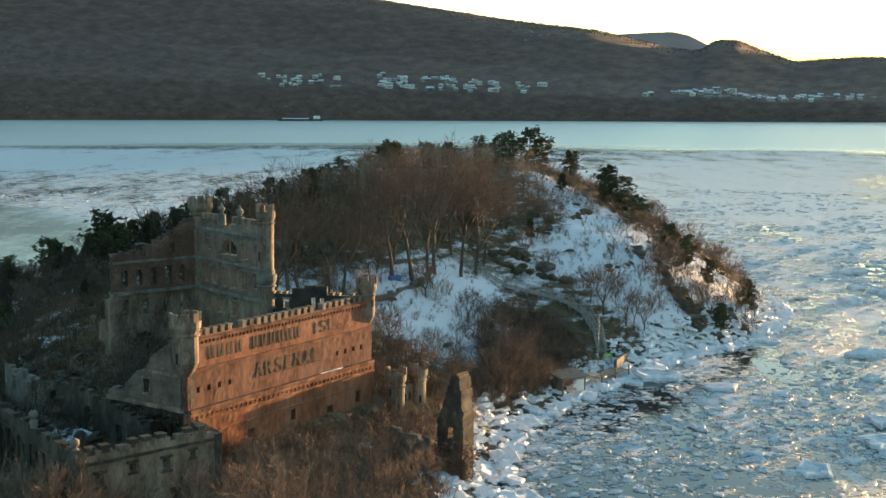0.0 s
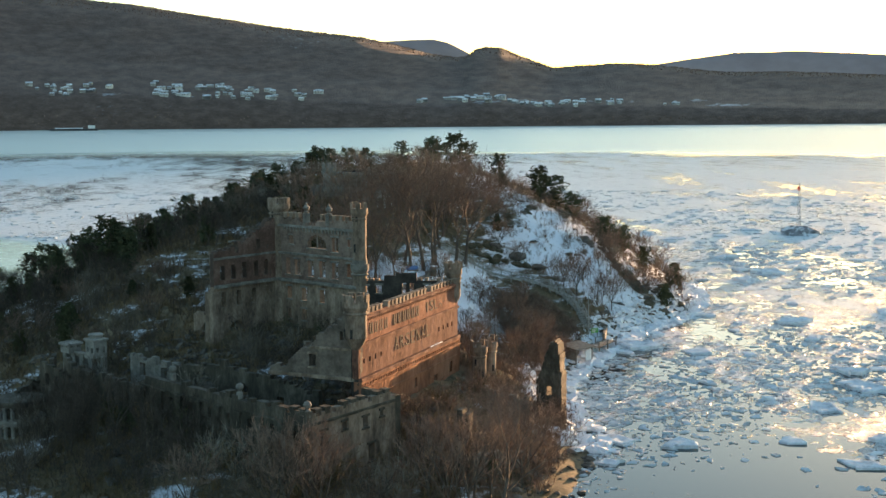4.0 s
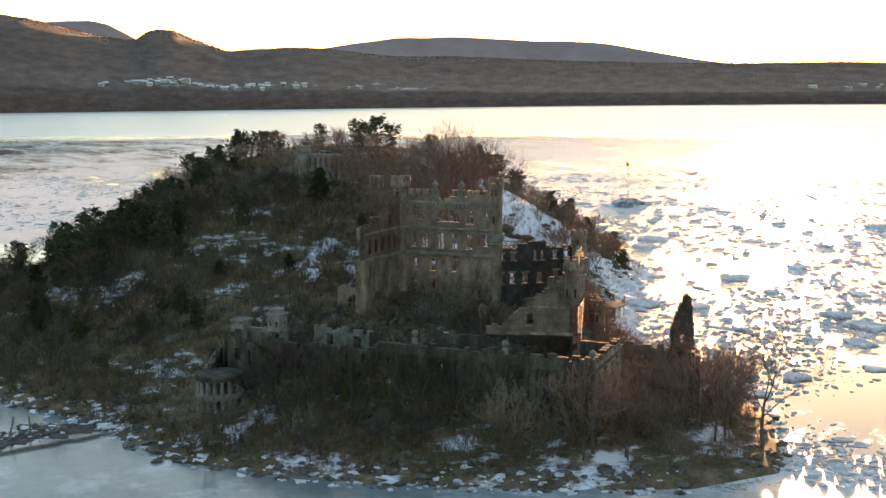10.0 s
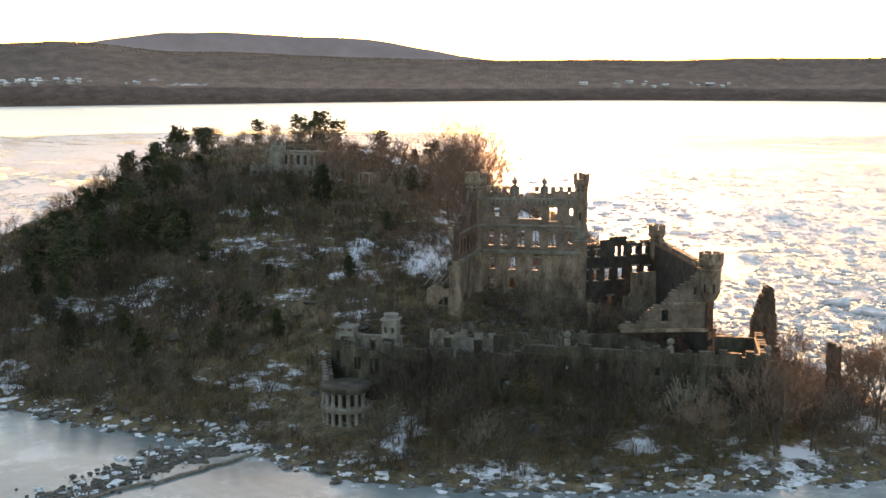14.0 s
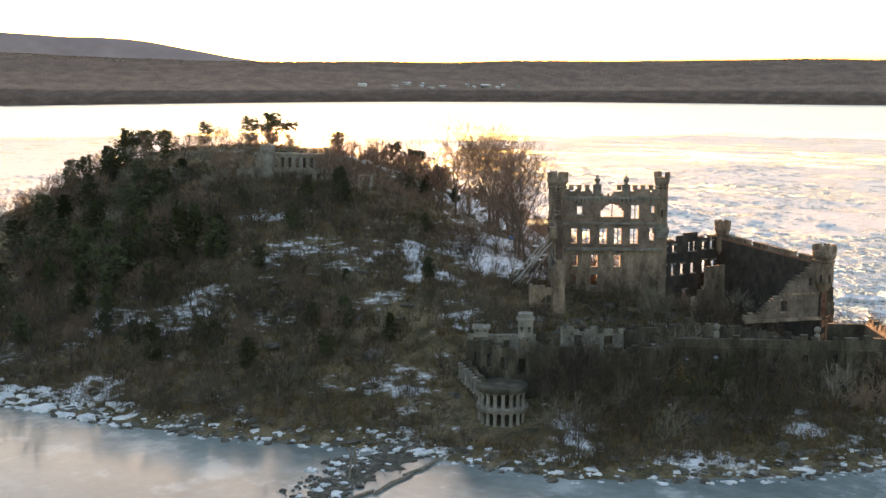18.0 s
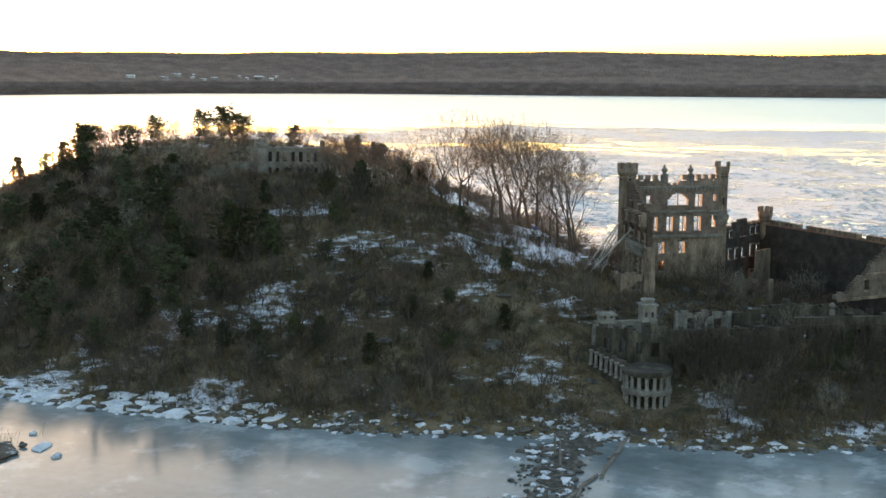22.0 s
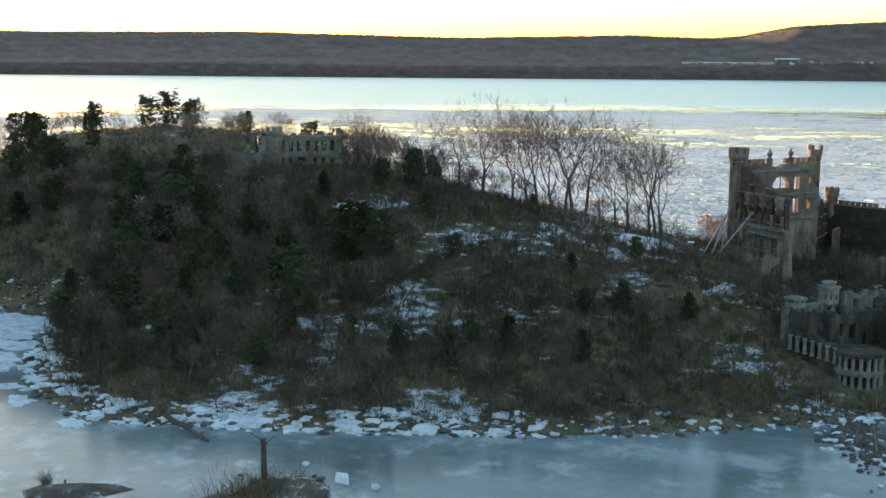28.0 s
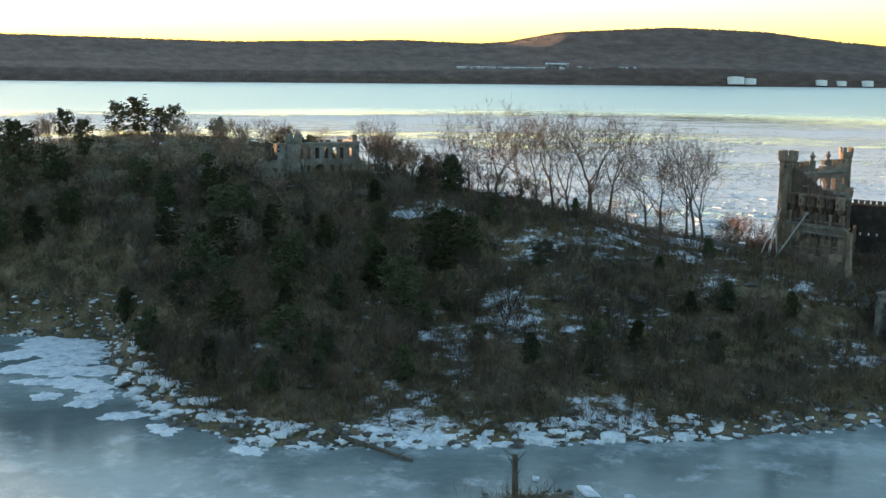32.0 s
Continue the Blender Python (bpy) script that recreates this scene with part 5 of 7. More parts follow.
piece("side_wall", masonry(8.5, 23.2, ragged(low(31.6), 0.4, 104), 0.6, [(2, 3, 28.6, 30.8, False), (5.2, 6.2, 28.6, 30.8, False)], 0.5, 0.05, 104), SHADE_DARK, res, m=along(R4, RL))
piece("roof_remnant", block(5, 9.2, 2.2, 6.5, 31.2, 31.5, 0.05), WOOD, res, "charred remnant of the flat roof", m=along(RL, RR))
piece("floor_remnant", block(1.0, LR - 1.0, 0.8, 7.6, 27.6, 27.85, 0.05), SHADE_DARK, res, "added dark floor that stands for shade behind the windows", m=along(RL, RR))
x, y = off(RL, RR, 3.4, -0.3)
piece("turret", lathe([(1.5, 23.4), (1.45, 30.0), (1.5, 31.8), (1.75, 32.2), (1.75, 32.9)], 12, x, y), PALE, res, "pale limewashed turret")
for i in range(6):
    piece("merlon", block(-0.4, 0.4, 1.3, 1.72, 32.85, 33.8, 0.04), PALE, res, m=pose(x, y, 0, 0, 0, 60 * i))
piece("chimney", block(LR - 1.1, LR - 0.1, 1.0, 2.2, 31.5, 33.4, 0.06), STONE, res, m=along(RL, RR))
PL = off(RL, RR, -4.0, -1.5)
piece("porch_wall", masonry(6.4, 23.0, ragged(ramp((0, 28.2), (6.4, 28.8)), 0.4, 106), 0.5, [(0.8 + 1.8 * i, 1.8 + 1.8 * i, 24.6, 27.0, True) for i in range(3)], 0.4, 0.05, 106), STONE, res, m=along(PL, off(RL, RR, 2.4, -1.5)))

# ---- trees ----
def limb(V, F, path, radii, sides):
    """A tapered tube through the points of path."""
    k0 = len(V)
    n = len(path)
    for i, (p, r) in enumerate(zip(path, radii)):
        d = (path[min(i + 1, n - 1)] - path[max(i - 1, 0)]).normalized()
        u = d.orthogonal().normalized()
        w = d.cross(u)
        for s in range(sides):
            a = 2 * math.pi * s / sides
            V.append(tuple(p + r * (math.cos(a) * u + math.sin(a) * w)))
    for i in range(n - 1):
        for s in range(sides):
            a, b = k0 + i * sides + s, k0 + i * sides + (s + 1) % sides
            F.append([a, b, b + sides, a + sides])


def sway(rng, a):
    return Vector((rng.gauss(0, a), rng.gauss(0, a), rng.gauss(0, a)))


def grow(rng, p, d, length, r, bend, up, steps):
    pts, rad = [p.copy()], [r]
    for i in range(steps):
        d = (d + sway(rng, bend) + Vector((0, 0, up))).normalized()
        p = p + d * (length / steps)
        pts.append(p.copy())
        rad.append(r * (1 - 0.72 * (i + 1) / steps))
    return pts, rad


def forked_tree(seed, h, clear=0.28, wide=0.55, kids=(5, 4, 4, 3), twigs=5, stems=1, thick=0.017):
    """A leafless tree that forks again and again into a fan of limbs, branches and fine twigs."""
    rng = random.Random(seed)
    V, F, TV, TF = [], [], [], []
    order = len(kids)
    reach = (clear, 0.31, 0.23, 0.16, 0.11)

    def tip(p, d, L, r):
        u = d.orthogonal().normalized()
        w = d.cross(u)
        k = len(TV)
        q = p + d * L + sway(rng, 0.08 * L)
        TV.extend([tuple(p + u * r), tuple(p - u * r * 0.5 + w * r * 0.87), tuple(p - u * r * 0.5 - w * r * 0.87), tuple(q)])
        TF.extend([[k, k + 1, k + 3], [k + 1, k + 2, k + 3], [k + 2, k, k + 3]])

    def shoot(p, d, r, k):
        L = h * reach[k] * rng.uniform(0.8, 1.2) / (1 if k else max(1, stems ** 0.5))
        n = (4, 3, 3, 2, 1)[k]
        pts, rad = [p.copy()], [r]
        for i in range(n):
            d = (d + sway(rng, 0.05 if k == 0 else 0.12) + Vector((0, 0, 0.05 + 0.03 * k))).normalized()
            p = p + d * (L / n)
            pts.append(p.copy())
            rad.append(r * (1 - 0.36 * (i + 1) / n))
        limb(*((V, F) if k < 3 else (TV, TF)), pts, rad, (7, 5, 4, 3, 3)[k])
        if k == order:
            for _ in range(twigs):
                f = rng.random()
                tip(pts[0].lerp(pts[-1], f), (d + sway(rng, 0.55) + Vector((0, 0, 0.15))).normalized(), h * rng.uniform(0.035, 0.085), 0.012 + 0.0006 * h)
            return
        a0 = rng.uniform(0, 6.283)
        for i in range(kids[k]):
            end = i < (kids[k] + 1) // 2
            f = 1.0 if end else rng.uniform(0.35, 0.9)
            if k == 0:
                f = 1.0 if end else rng.uniform(0.62, 0.95)
            g = f * n
            b = min(int(g), n - 1)
            q = pts[b].lerp(pts[b + 1], g - b)
            a = a0 + i * 2.4 + rng.uniform(-0.4, 0.4)
            u = d.orthogonal().normalized()
            w = d.cross(u)
            s_ = wide * rng.uniform(0.6, 1.35) * (1.0 if end else 1.35)
            e = (d + s_ * (math.cos(a) * u + math.sin(a) * w) + Vector((0, 0, 0.08))).normalized()
            shoot(q, e, max(0.016, rad[b + 1] * (0.7 if end else 0.52)), k + 1)

    for s_ in range(stems):
        base = Vector((rng.uniform(-0.5, 0.5), rng.uniform(-0.5, 0.5), -0.5)) if stems > 1 else Vector((0, 0, -0.5))
        lean = 0.12 if stems == 1 else 0.35
        shoot(base, Vector((rng.uniform(-lean, lean), rng.uniform(-lean, lean), 1)).normalized(), h * thick / math.sqrt(stems), 0)
    return (V, F), (TV, TF)


def evergreen(seed, h, kind="pine", width=0.28):
    """A conifer: trunk with boughs, and tufts of needles; pines are open and flat-topped, cedars narrow and dense."""
    rng = random.Random(seed)
    V, F, TV, TF = [], [], [], []
    tr, rad = grow(rng, Vector((0, 0, -0.4)), Vector((rng.uniform(-0.08, 0.08), rng.uniform(-0.08, 0.08), 1)).normalized(), h, h * 0.018, 0.04, 0.05, 8)
    limb(V, F, tr, rad, 6)

    def tuft(p, s, flat):
        for _ in range(7):
            d = sway(rng, 1.0)
            d.z *= flat
            d = d.normalized()
            u = d.orthogonal().normalized()
            e = p + d * s * rng.uniform(0.5, 1.1)
            w = s * 0.22
            k = len(TV)
            TV.extend([tuple(p + u * w), tuple(p - u * w), tuple(e - u * w * 0.3 + Vector((0, 0, w * 0.3)))])
            TF.append([k, k + 1, k + 2])

    n = 30 if kind == "pine" else 46
    for i in range(n):
        t = (0.16 if kind == "pine" else 0.08) + (0.84 if kind == "pine" else 0.92) * (i + rng.random()) / n
        t = min(t, 0.99)
        k = min(int(t * 8), 7)
        p = tr[k].lerp(tr[k + 1], t * 8 - k)
        a = i * 2.4 + rng.uniform(-0.7, 0.7)
        if kind == "pine":
            L = h * width * (1.3 - abs(t - 0.6) * 1.7) * rng.uniform(0.6, 1.3)
            d = Vector((math.cos(a), math.sin(a), rng.uniform(0.0, 0.45)))
        else:
            L = h * width * min(1.0, 0.55 + 1.4 * t) * (1.06 - t) ** 0.6 * rng.uniform(0.55, 1.25)
            d = Vector((math.cos(a), math.sin(a), 0.35))
        lp, lr = grow(rng, p, d.normalized(), max(L, 0.3), rad[k] * 0.35, 0.12, 0.05, 3)
        limb(V, F, lp, lr, 3)
        m_ = 12 if kind == "pine" else 7
        for j in range(m_):
            q = lp[0].lerp(lp[3], 0.3 + 0.7 * (j + rng.random()) / m_) if j else lp[3]
            tuft(q + sway(rng, 0.12 * L + 0.1), h * (0.082 if kind == "pine" else 0.1), 0.45 if kind == "pine" else 1.0)
    for _ in range(6):
        tuft(tr[8] + sway(rng, 0.25), h * 0.08, 0.8)
    return (V, F), (TV, TF)


def seedling(name, label, category, geos, crown_mat, group):
    t = thing(name, label, category, group=group)
    piece("trunk", geos[0], BARK, t, smooth=True)
    piece("crown", geos[1], crown_mat, t)
    return t


KINDS = {
    "tall": [seedling("bare_tree", "tall leafless tree with grey trunk and wide fan of branches", "tree", forked_tree(s, 18, 0.36, 0.7, (4, 4, 4, 3), 5, 1, 0.017), TWIG_BROWN, "bare trees") for s in (1, 2, 3, 4, 5)],
    "mid": [seedling("bare_tree", "leafless tree with a fine brown crown of twigs", "tree", forked_tree(s, 10, 0.22, 0.6, (5, 4, 5), 12), TWIG, "bare trees") for s in (11, 12, 13, 14)],
    "grey": [seedling("bare_tree", "leafless tree with a dense grey tangle of twigs", "tree", forked_tree(s, 8, 0.16, 0.65, (4, 4, 4), 7, 2), TWIG_GREY, "bare trees") for s in (21, 22, 23)],
    "dark": [seedling("bare_tree", "leafless tree with shade painted into its tangle of twigs", "tree", forked_tree(s, 10, 0.18, 0.6, (5, 4, 5), 9), TWIG_SHADED, "bare trees") for s in (51, 52, 53)],
    "pine": [seedling("pine_tree", "dark wind-bent pine with flat open boughs", "tree", evergreen(s, 10, "pine", 0.34), NEEDLE, "pines") for s in (31, 32, 33)],
    "cedar": [seedling("cedar_tree", "bushy dark olive cedar with dense foliage", "tree", evergreen(s, 7, "cedar", 0.4), NEEDLE, "cedars") for s in (41, 42, 43)],
}
SIZE = {"tall": 16, "mid": 10, "dark": 10, "grey": 8, "pine": 10, "cedar": 7}
used = set()
trng = random.Random(77)
WALLS = [(A_, B_, 2.5), (TL, TR, 3), (TE, TL, 3), (F1, F2, 2.0), (K1, P_, 2.0), (M_, K1, 2.5), (RL, RR, 5), (TW, BW, 2.5), (LA, LB, 3), (G1, G2, 2), (HE, A_, 2), ((2.5, 237), (20.5, 231), 3.5), ((20.5, 231), (28.2, 217), 3.5)]


def clear_of_walls(x, y):
    for (ax, ay), (bx, by), w in WALLS:
        ex, ey = bx - ax, by - ay
        t = min(1, max(0, ((x - ax) * ex + (y - ay) * ey) / (ex * ex + ey * ey)))
        if math.hypot(x - ax - t * ex, y - ay - t * ey) < w:
            return False
    return math.hypot(x - BX, y - BY) > BR + 4


def plant(kind, x, y, h):
    i = trng.randrange(len(KINDS[kind]))
    src = KINDS[kind][i]
    s = h / SIZE[kind]
    m = pose(x, y, ground_z(x, y) - 0.05, trng.uniform(-4, 4), trng.uniform(-4, 4), trng.uniform(0, 360))
    if (kind, i) in used:
        ob = copy_thing(src, m)
    else:
        ob = src
        used.add((kind, i))
        ob.matrix_basis = m
    ob.scale = (s * trng.uniform(0.9, 1.1), s * trng.uniform(0.9, 1.1), s)
    return ob


# the row of tall trees along the saddle
for x, y, h in ((-26, 197.2, 17.5), (-24.2, 198.8, 18.5), (-22.8, 200.2, 16), (-18.4, 204.8, 16.5), (-16.6, 207.3, 15), (-8.5, 214.2, 18), (-8.9, 218.3, 18.5), (-5.1, 217.7, 19), (-2, 222, 18), (-1.2, 225.5, 18.5),
                (3.6, 228.8, 19), (6.5, 232.5, 19.5), (8.1, 239.8, 17), (2, 238, 19), (4, 244, 16), (-4.5, 249, 12), (-12, 211, 10), (6, 266, 9), (-15, 262, 11)):
    plant("tall", x, y, h)
for x, y, h in ((14, 258, 7), (18, 266, 7), (22, 272, 6.5), (12, 252, 7), (20, 260, 6), (10, 272, 7)):
    plant("mid", x, y, h)
# dark pines and cedars on the crest and down the sunset side
for k, x, y, h in (("pine", 22, 322, 9.5), ("pine", 25, 318, 8), ("pine", 18, 326, 8), ("pine", 31, 305, 7), ("pine", 10, 336, 7), ("pine", 38, 290, 8), ("pine", 41, 284, 8.5), ("pine", 44, 279, 7), ("pine", 37, 284, 7),
                   ("pine", 49, 270, 6.5), ("pine", 52, 266, 7.5), ("pine", 56, 262, 6), ("mid", 60, 258, 6), ("mid", 62, 254, 5.5), ("cedar", 27, 284, 4), ("pine", 14, 312, 7), ("cedar", 64, 262, 6.5),
                   ("mid", 46, 262, 4.5), ("mid", 43, 256, 4.5), ("mid", 34, 250, 4), ("mid", 50, 256, 5), ("mid", 56, 250, 5), ("mid", 66, 268, 6), ("pine", -67, 247, 11.5), ("pine", -78, 252, 9), ("pine", -32, 306, 8), ("cedar", -30, 294, 7), ("cedar", -38, 300, 7), ("pine", -12, 324, 8),
                   ("cedar", 3, 253, 5.5), ("cedar", 5, 250, 5), ("cedar", -64, 248, 6),
                   ("cedar", -88, 232, 4.5), ("cedar", -84, 216, 5), ("cedar", -72, 206, 4), ("cedar", -66, 270, 7), ("cedar", -78, 262, 6), ("pine", -60, 284, 8), ("cedar", -46, 286, 7), ("pine", -52, 296, 8), ("cedar", -92, 262, 5), ("cedar", -100, 262, 5),
                   ("cedar", -60, 210, 3.5), ("pine", -40, 318, 8), ("pine", -30, 332, 8), ("cedar", -20, 338, 7), ("cedar", -13, 127, 3.2), ("cedar", -26, 222, 4), ("pine", -44, 330, 8), ("pine", -14, 338, 9), ("pine", -17, 335, 8), ("pine", -26, 326, 8), ("pine", -30, 322, 7), ("pine", -4, 343, 7), ("mid", -48, 318, 8), ("cedar", -42, 324, 7), ("mid", -34, 342, 8), ("pine", -50, 334, 8), ("mid", -56, 312, 7), ("cedar", -64, 300, 6), ("mid", -70, 292, 6), ("pine", 2, 352, 8), ("cedar", -22, 352, 7),
                   ("mid", -9, 263, 10), ("mid", -13, 261.5, 9.5), ("mid", -5, 262, 10), ("mid", -17, 260, 9), ("mid", -11, 257, 9), ("mid", -12, 259, 8), ("mid", -8, 261.5, 8), ("mid", -4, 259, 7), ("mid", -15, 256, 6.5), ("mid", -1, 263, 8), ("cedar", -82, 248, 5), ("pine", -74, 288, 7)):
    plant(k, x, y, h)
# cedars and small pines in the woods of the cove slope
for k, x, y, h in (("cedar", -72, 257, 7.5), ("cedar", -90.8, 223.2, 6.5), ("cedar", -62.3, 242, 8), ("cedar", -86.5, 250.5, 6), ("cedar", -83, 291, 7), ("cedar", -49.3, 271.6, 5.5), ("cedar", -43.6, 284, 6.5), ("cedar", -46, 238, 6),
                   ("cedar", -86.8, 204.5, 5), ("pine", -93, 268, 8), ("cedar", -57.5, 247, 6), ("pine", -72, 272, 8.5), ("cedar", -80, 270, 6), ("pine", -66, 286, 9), ("cedar", -56, 276, 7), ("pine", -50, 286, 9), ("cedar", -98, 250, 5.5), ("cedar", -75, 244, 6.5),
                   ("cedar", -66, 258, 6.5), ("cedar", -54, 258, 6), ("pine", -40, 290, 8), ("cedar", -70, 200, 5), ("cedar", -78, 196, 4.5), ("pine", -86, 278, 8), ("cedar", -96, 278, 6), ("cedar", -104, 268, 5.5), ("cedar", -40, 260, 5), ("cedar", -30, 252, 5.5),
                   ("cedar", -26, 246, 8), ("pine", -62, 230, 5), ("cedar", -50, 200, 4), ("cedar", -82, 222, 4.5), ("cedar", -70, 190, 4.5), ("pine", -75, 280, 8), ("cedar", -61, 266, 7), ("cedar", -88, 240, 5)):
    plant(k, x, y, h)
# lone trees at the near tip
for x, y, h in ((-15.3, 112.5, 14), (-17.6, 117.5, 11)):
    plant("tall", x, y, h)
for i in range(9):
    x, y = off(M_, K1, trng.uniform(-2, 44), -trng.uniform(3.5, 11))
    plant(trng.choice(("dark", "grey", "dark")), x, y, trng.uniform(8.5, 12.5))
for k, x, y, h in (("dark", -66, 157.5, 12), ("dark", -69, 153, 11), ("dark", -64.5, 151.5, 12), ("dark", -72.5, 152, 9), ("dark", -60, 148, 13), ("dark", -56, 143, 12), ("dark", -66, 147, 10), ("dark", -71, 157, 10), ("dark", -68, 160, 11), ("dark", -62, 160.5, 11), ("dark", -52, 138, 12), ("dark", -49, 133, 12), ("dark", -55, 136, 11), ("mid", -20, 270, 7), ("mid", -23, 276, 8), ("mid", -14, 264, 7), ("grey", -18, 266, 5.5), ("mid", -26, 284, 8), ("mid", -2, 258, 9), ("mid", 2, 262, 10), ("mid", -4, 254, 8), ("mid", 6, 258, 9), ("mid", 8, 250, 10), ("mid", 0, 248, 9),
                   ("mid", 25.3, 228.2, 9), ("mid", 30.1, 231, 12), ("mid", 34.2, 230, 9), ("mid", 37.8, 231, 9), ("mid", 28, 234, 8), ("mid", 47, 258.7, 8), ("mid", 44, 252, 7), ("mid", 60.4, 255.4, 9), ("mid", 61, 266, 10), ("mid", 53.3, 246, 7), ("grey", 50, 250, 6), ("cedar", 55, 245, 5.5), ("cedar", 47, 264, 5), ("cedar", 18, 252, 4), ("mid", 24, 262, 6),
                   ("mid", 14.8, 205.4, 7), ("mid", 10, 200, 7), ("mid", 7.9, 190, 7), ("mid", 12, 196, 8), ("mid", 17, 212, 6), ("mid", 12, 216, 5), ("mid", 16, 222, 5), ("grey", 20, 218, 5),
                   ("mid", -7, 128, 7), ("mid", -5, 134, 8), ("mid", -9, 138, 9), ("mid", -2, 142, 7),
                   ("mid", -18, 130, 8), ("mid", -6, 145, 8), ("mid", 62, 248, 6), ("mid", 66, 262, 7), ("mid", 36, 232, 7), ("mid", 33, 236, 6), ("mid", 42, 240, 6), ("mid", 52, 248, 5), ("mid", -38.8, 118, 14), ("mid", -35.5, 115.5, 12), ("mid", -21, 115.5, 13.5), ("mid", -18.5, 116.5, 13), ("mid", -15, 119.5, 12), ("mid", -12.5, 123, 11), ("mid", -22.5, 120, 12), ("mid", -19, 121, 11), ("mid", -36.8, 120.5, 13), ("mid", -40.8, 121, 12), ("mid", -41, 117, 11), ("mid", -10, 125, 12), ("mid", -50, 121, 10)):
    plant(k, x, y, h)


WOODS = {"dark": [forked_tree(s, 10, 0.22, 0.62, (5, 4, 5), 9) for s in (54, 55)], "mid": [forked_tree(s, 10, 0.22, 0.62, (5, 4, 5), 9) for s in (15, 16, 17)], "grey": [forked_tree(s, 8, 0.16, 0.65, (4, 4, 4), 7, 2) for s in (24, 25)]}


def woods(spots, label, seed):
    """Many bare trees that stand too close to tell apart, joined into one mesh."""
    rng = random.Random(seed)
    VV, FF, MM, n = [], [], [], 0
    for kind, x, y, h in spots:
        g = rng.choice(WOODS[kind])
        s = h / SIZE[kind]
        m = np.array(pose(x, y, ground_z(x, y) - 0.05, rng.uniform(-4, 4), rng.uniform(-4, 4), rng.uniform(0, 360)))
        for k, (v, f) in enumerate(g):
            VV.append(np.array(v) @ (m[:3, :3].T * s) + m[:3, 3])
            FF += [[i + n for i in q] for q in f]
            MM += [0 if k == 0 else {"mid": 1, "grey": 2, "dark": 3}[kind]] * len(f)
            n += len(v)
    me = bpy.data.meshes.new("bare_woods")
    me.from_pydata(np.concatenate(VV).tolist(), [], FF)
    me.materials.append(BARK)
    me.materials.append(TWIG)
    me.materials.append(TWIG_GREY)
    me.materials.append(TWIG_SHADED)
    me.polygons.foreach_set("material_index", MM)
    me.update()
    tagged(new("bare_woods", me), label, "woods", kind="stuff")


def thicket(n, box, kinds, lo, hi, gap, keep_out=(), stuff=""):
    x0, x1, y0, y1 = box
    done, tries, spots = [], 0, []
    while len(done) < n and tries < n * 30:
        tries += 1
        x, y = trng.uniform(x0, x1), trng.uniform(y0, y1)
        if any(math.hypot(x - a, y - b) < r for a, b, r in keep_out) or any(math.hypot(x - a, y - b) < gap for a, b in done):
            continue
        if shore_at(x, y) < 4 or not clear_of_walls(x, y):
            continue
        done.append((x, y))
        if stuff:
            spots.append((trng.choice(kinds), x, y, trng.uniform(lo, hi)))
        else:
            plant(trng.choice(kinds), x, y, trng.uniform(lo, hi))
    if stuff:
        woods(spots, stuff, n)


OPEN = [(-46, 219, 13), (-56, 232, 9), (-38, 249, 5), (-30, 205, 8), (-60, 198, 7), (-52, 190, 6), (-84, 243, 4), (-76, 228, 4), (-40, 206, 9)]
thicket(170, (-116, -30, 180, 345), ["grey", "mid", "dark", "dark"], 5.5, 10.5, 3.4, OPEN, "dense bare brown trees on the cove slope")
thicket(60, (-60, 20, 262, 390), ["mid", "grey"], 6, 10, 5.0, [(-14, 274, 14), (-32, 266, 12)], "bare brown trees over the hilltop")
thicket(28, (-46, 8, 288, 350), ["mid", "dark"], 5.5, 8.5, 4.0)
thicket(26, (10, 75, 270, 365), ["mid", "grey"], 5, 8, 5.5, [(30, 270, 14)])
thicket(34, (-20, 24, 176, 262), ["mid"], 6, 9, 4.6, [(-2, 202, 10), (10, 236, 7), (24, 206, 9), (2, 220, 8), (15, 224, 9)])
thicket(30, (-84, -20, 108, 176), ["dark", "dark", "grey"], 6, 10, 3.8, [(-72, 155, 4)])
thicket(30, (-2, 20, 174, 206), ["grey", "mid"], 4, 6.5, 3.2, [(-2, 203, 6), (24, 206, 4)], "dense brown bushes and saplings by the landing")
thicket(26, (30, 72, 225, 300), ["mid", "grey"], 3.5, 6, 4.0, [(36, 262, 6)])
thicket(34, (42, 74, 238, 292), ["mid", "mid", "grey"], 4.5, 7.5, 2.6)



for _kind, _seeds in KINDS.items():
    for _i, _ob in enumerate(_seeds):
        if (_kind, _i) not in used:
            for _c in list(_ob.children):
                bpy.data.objects.remove(_c)
            bpy.data.objects.remove(_ob)


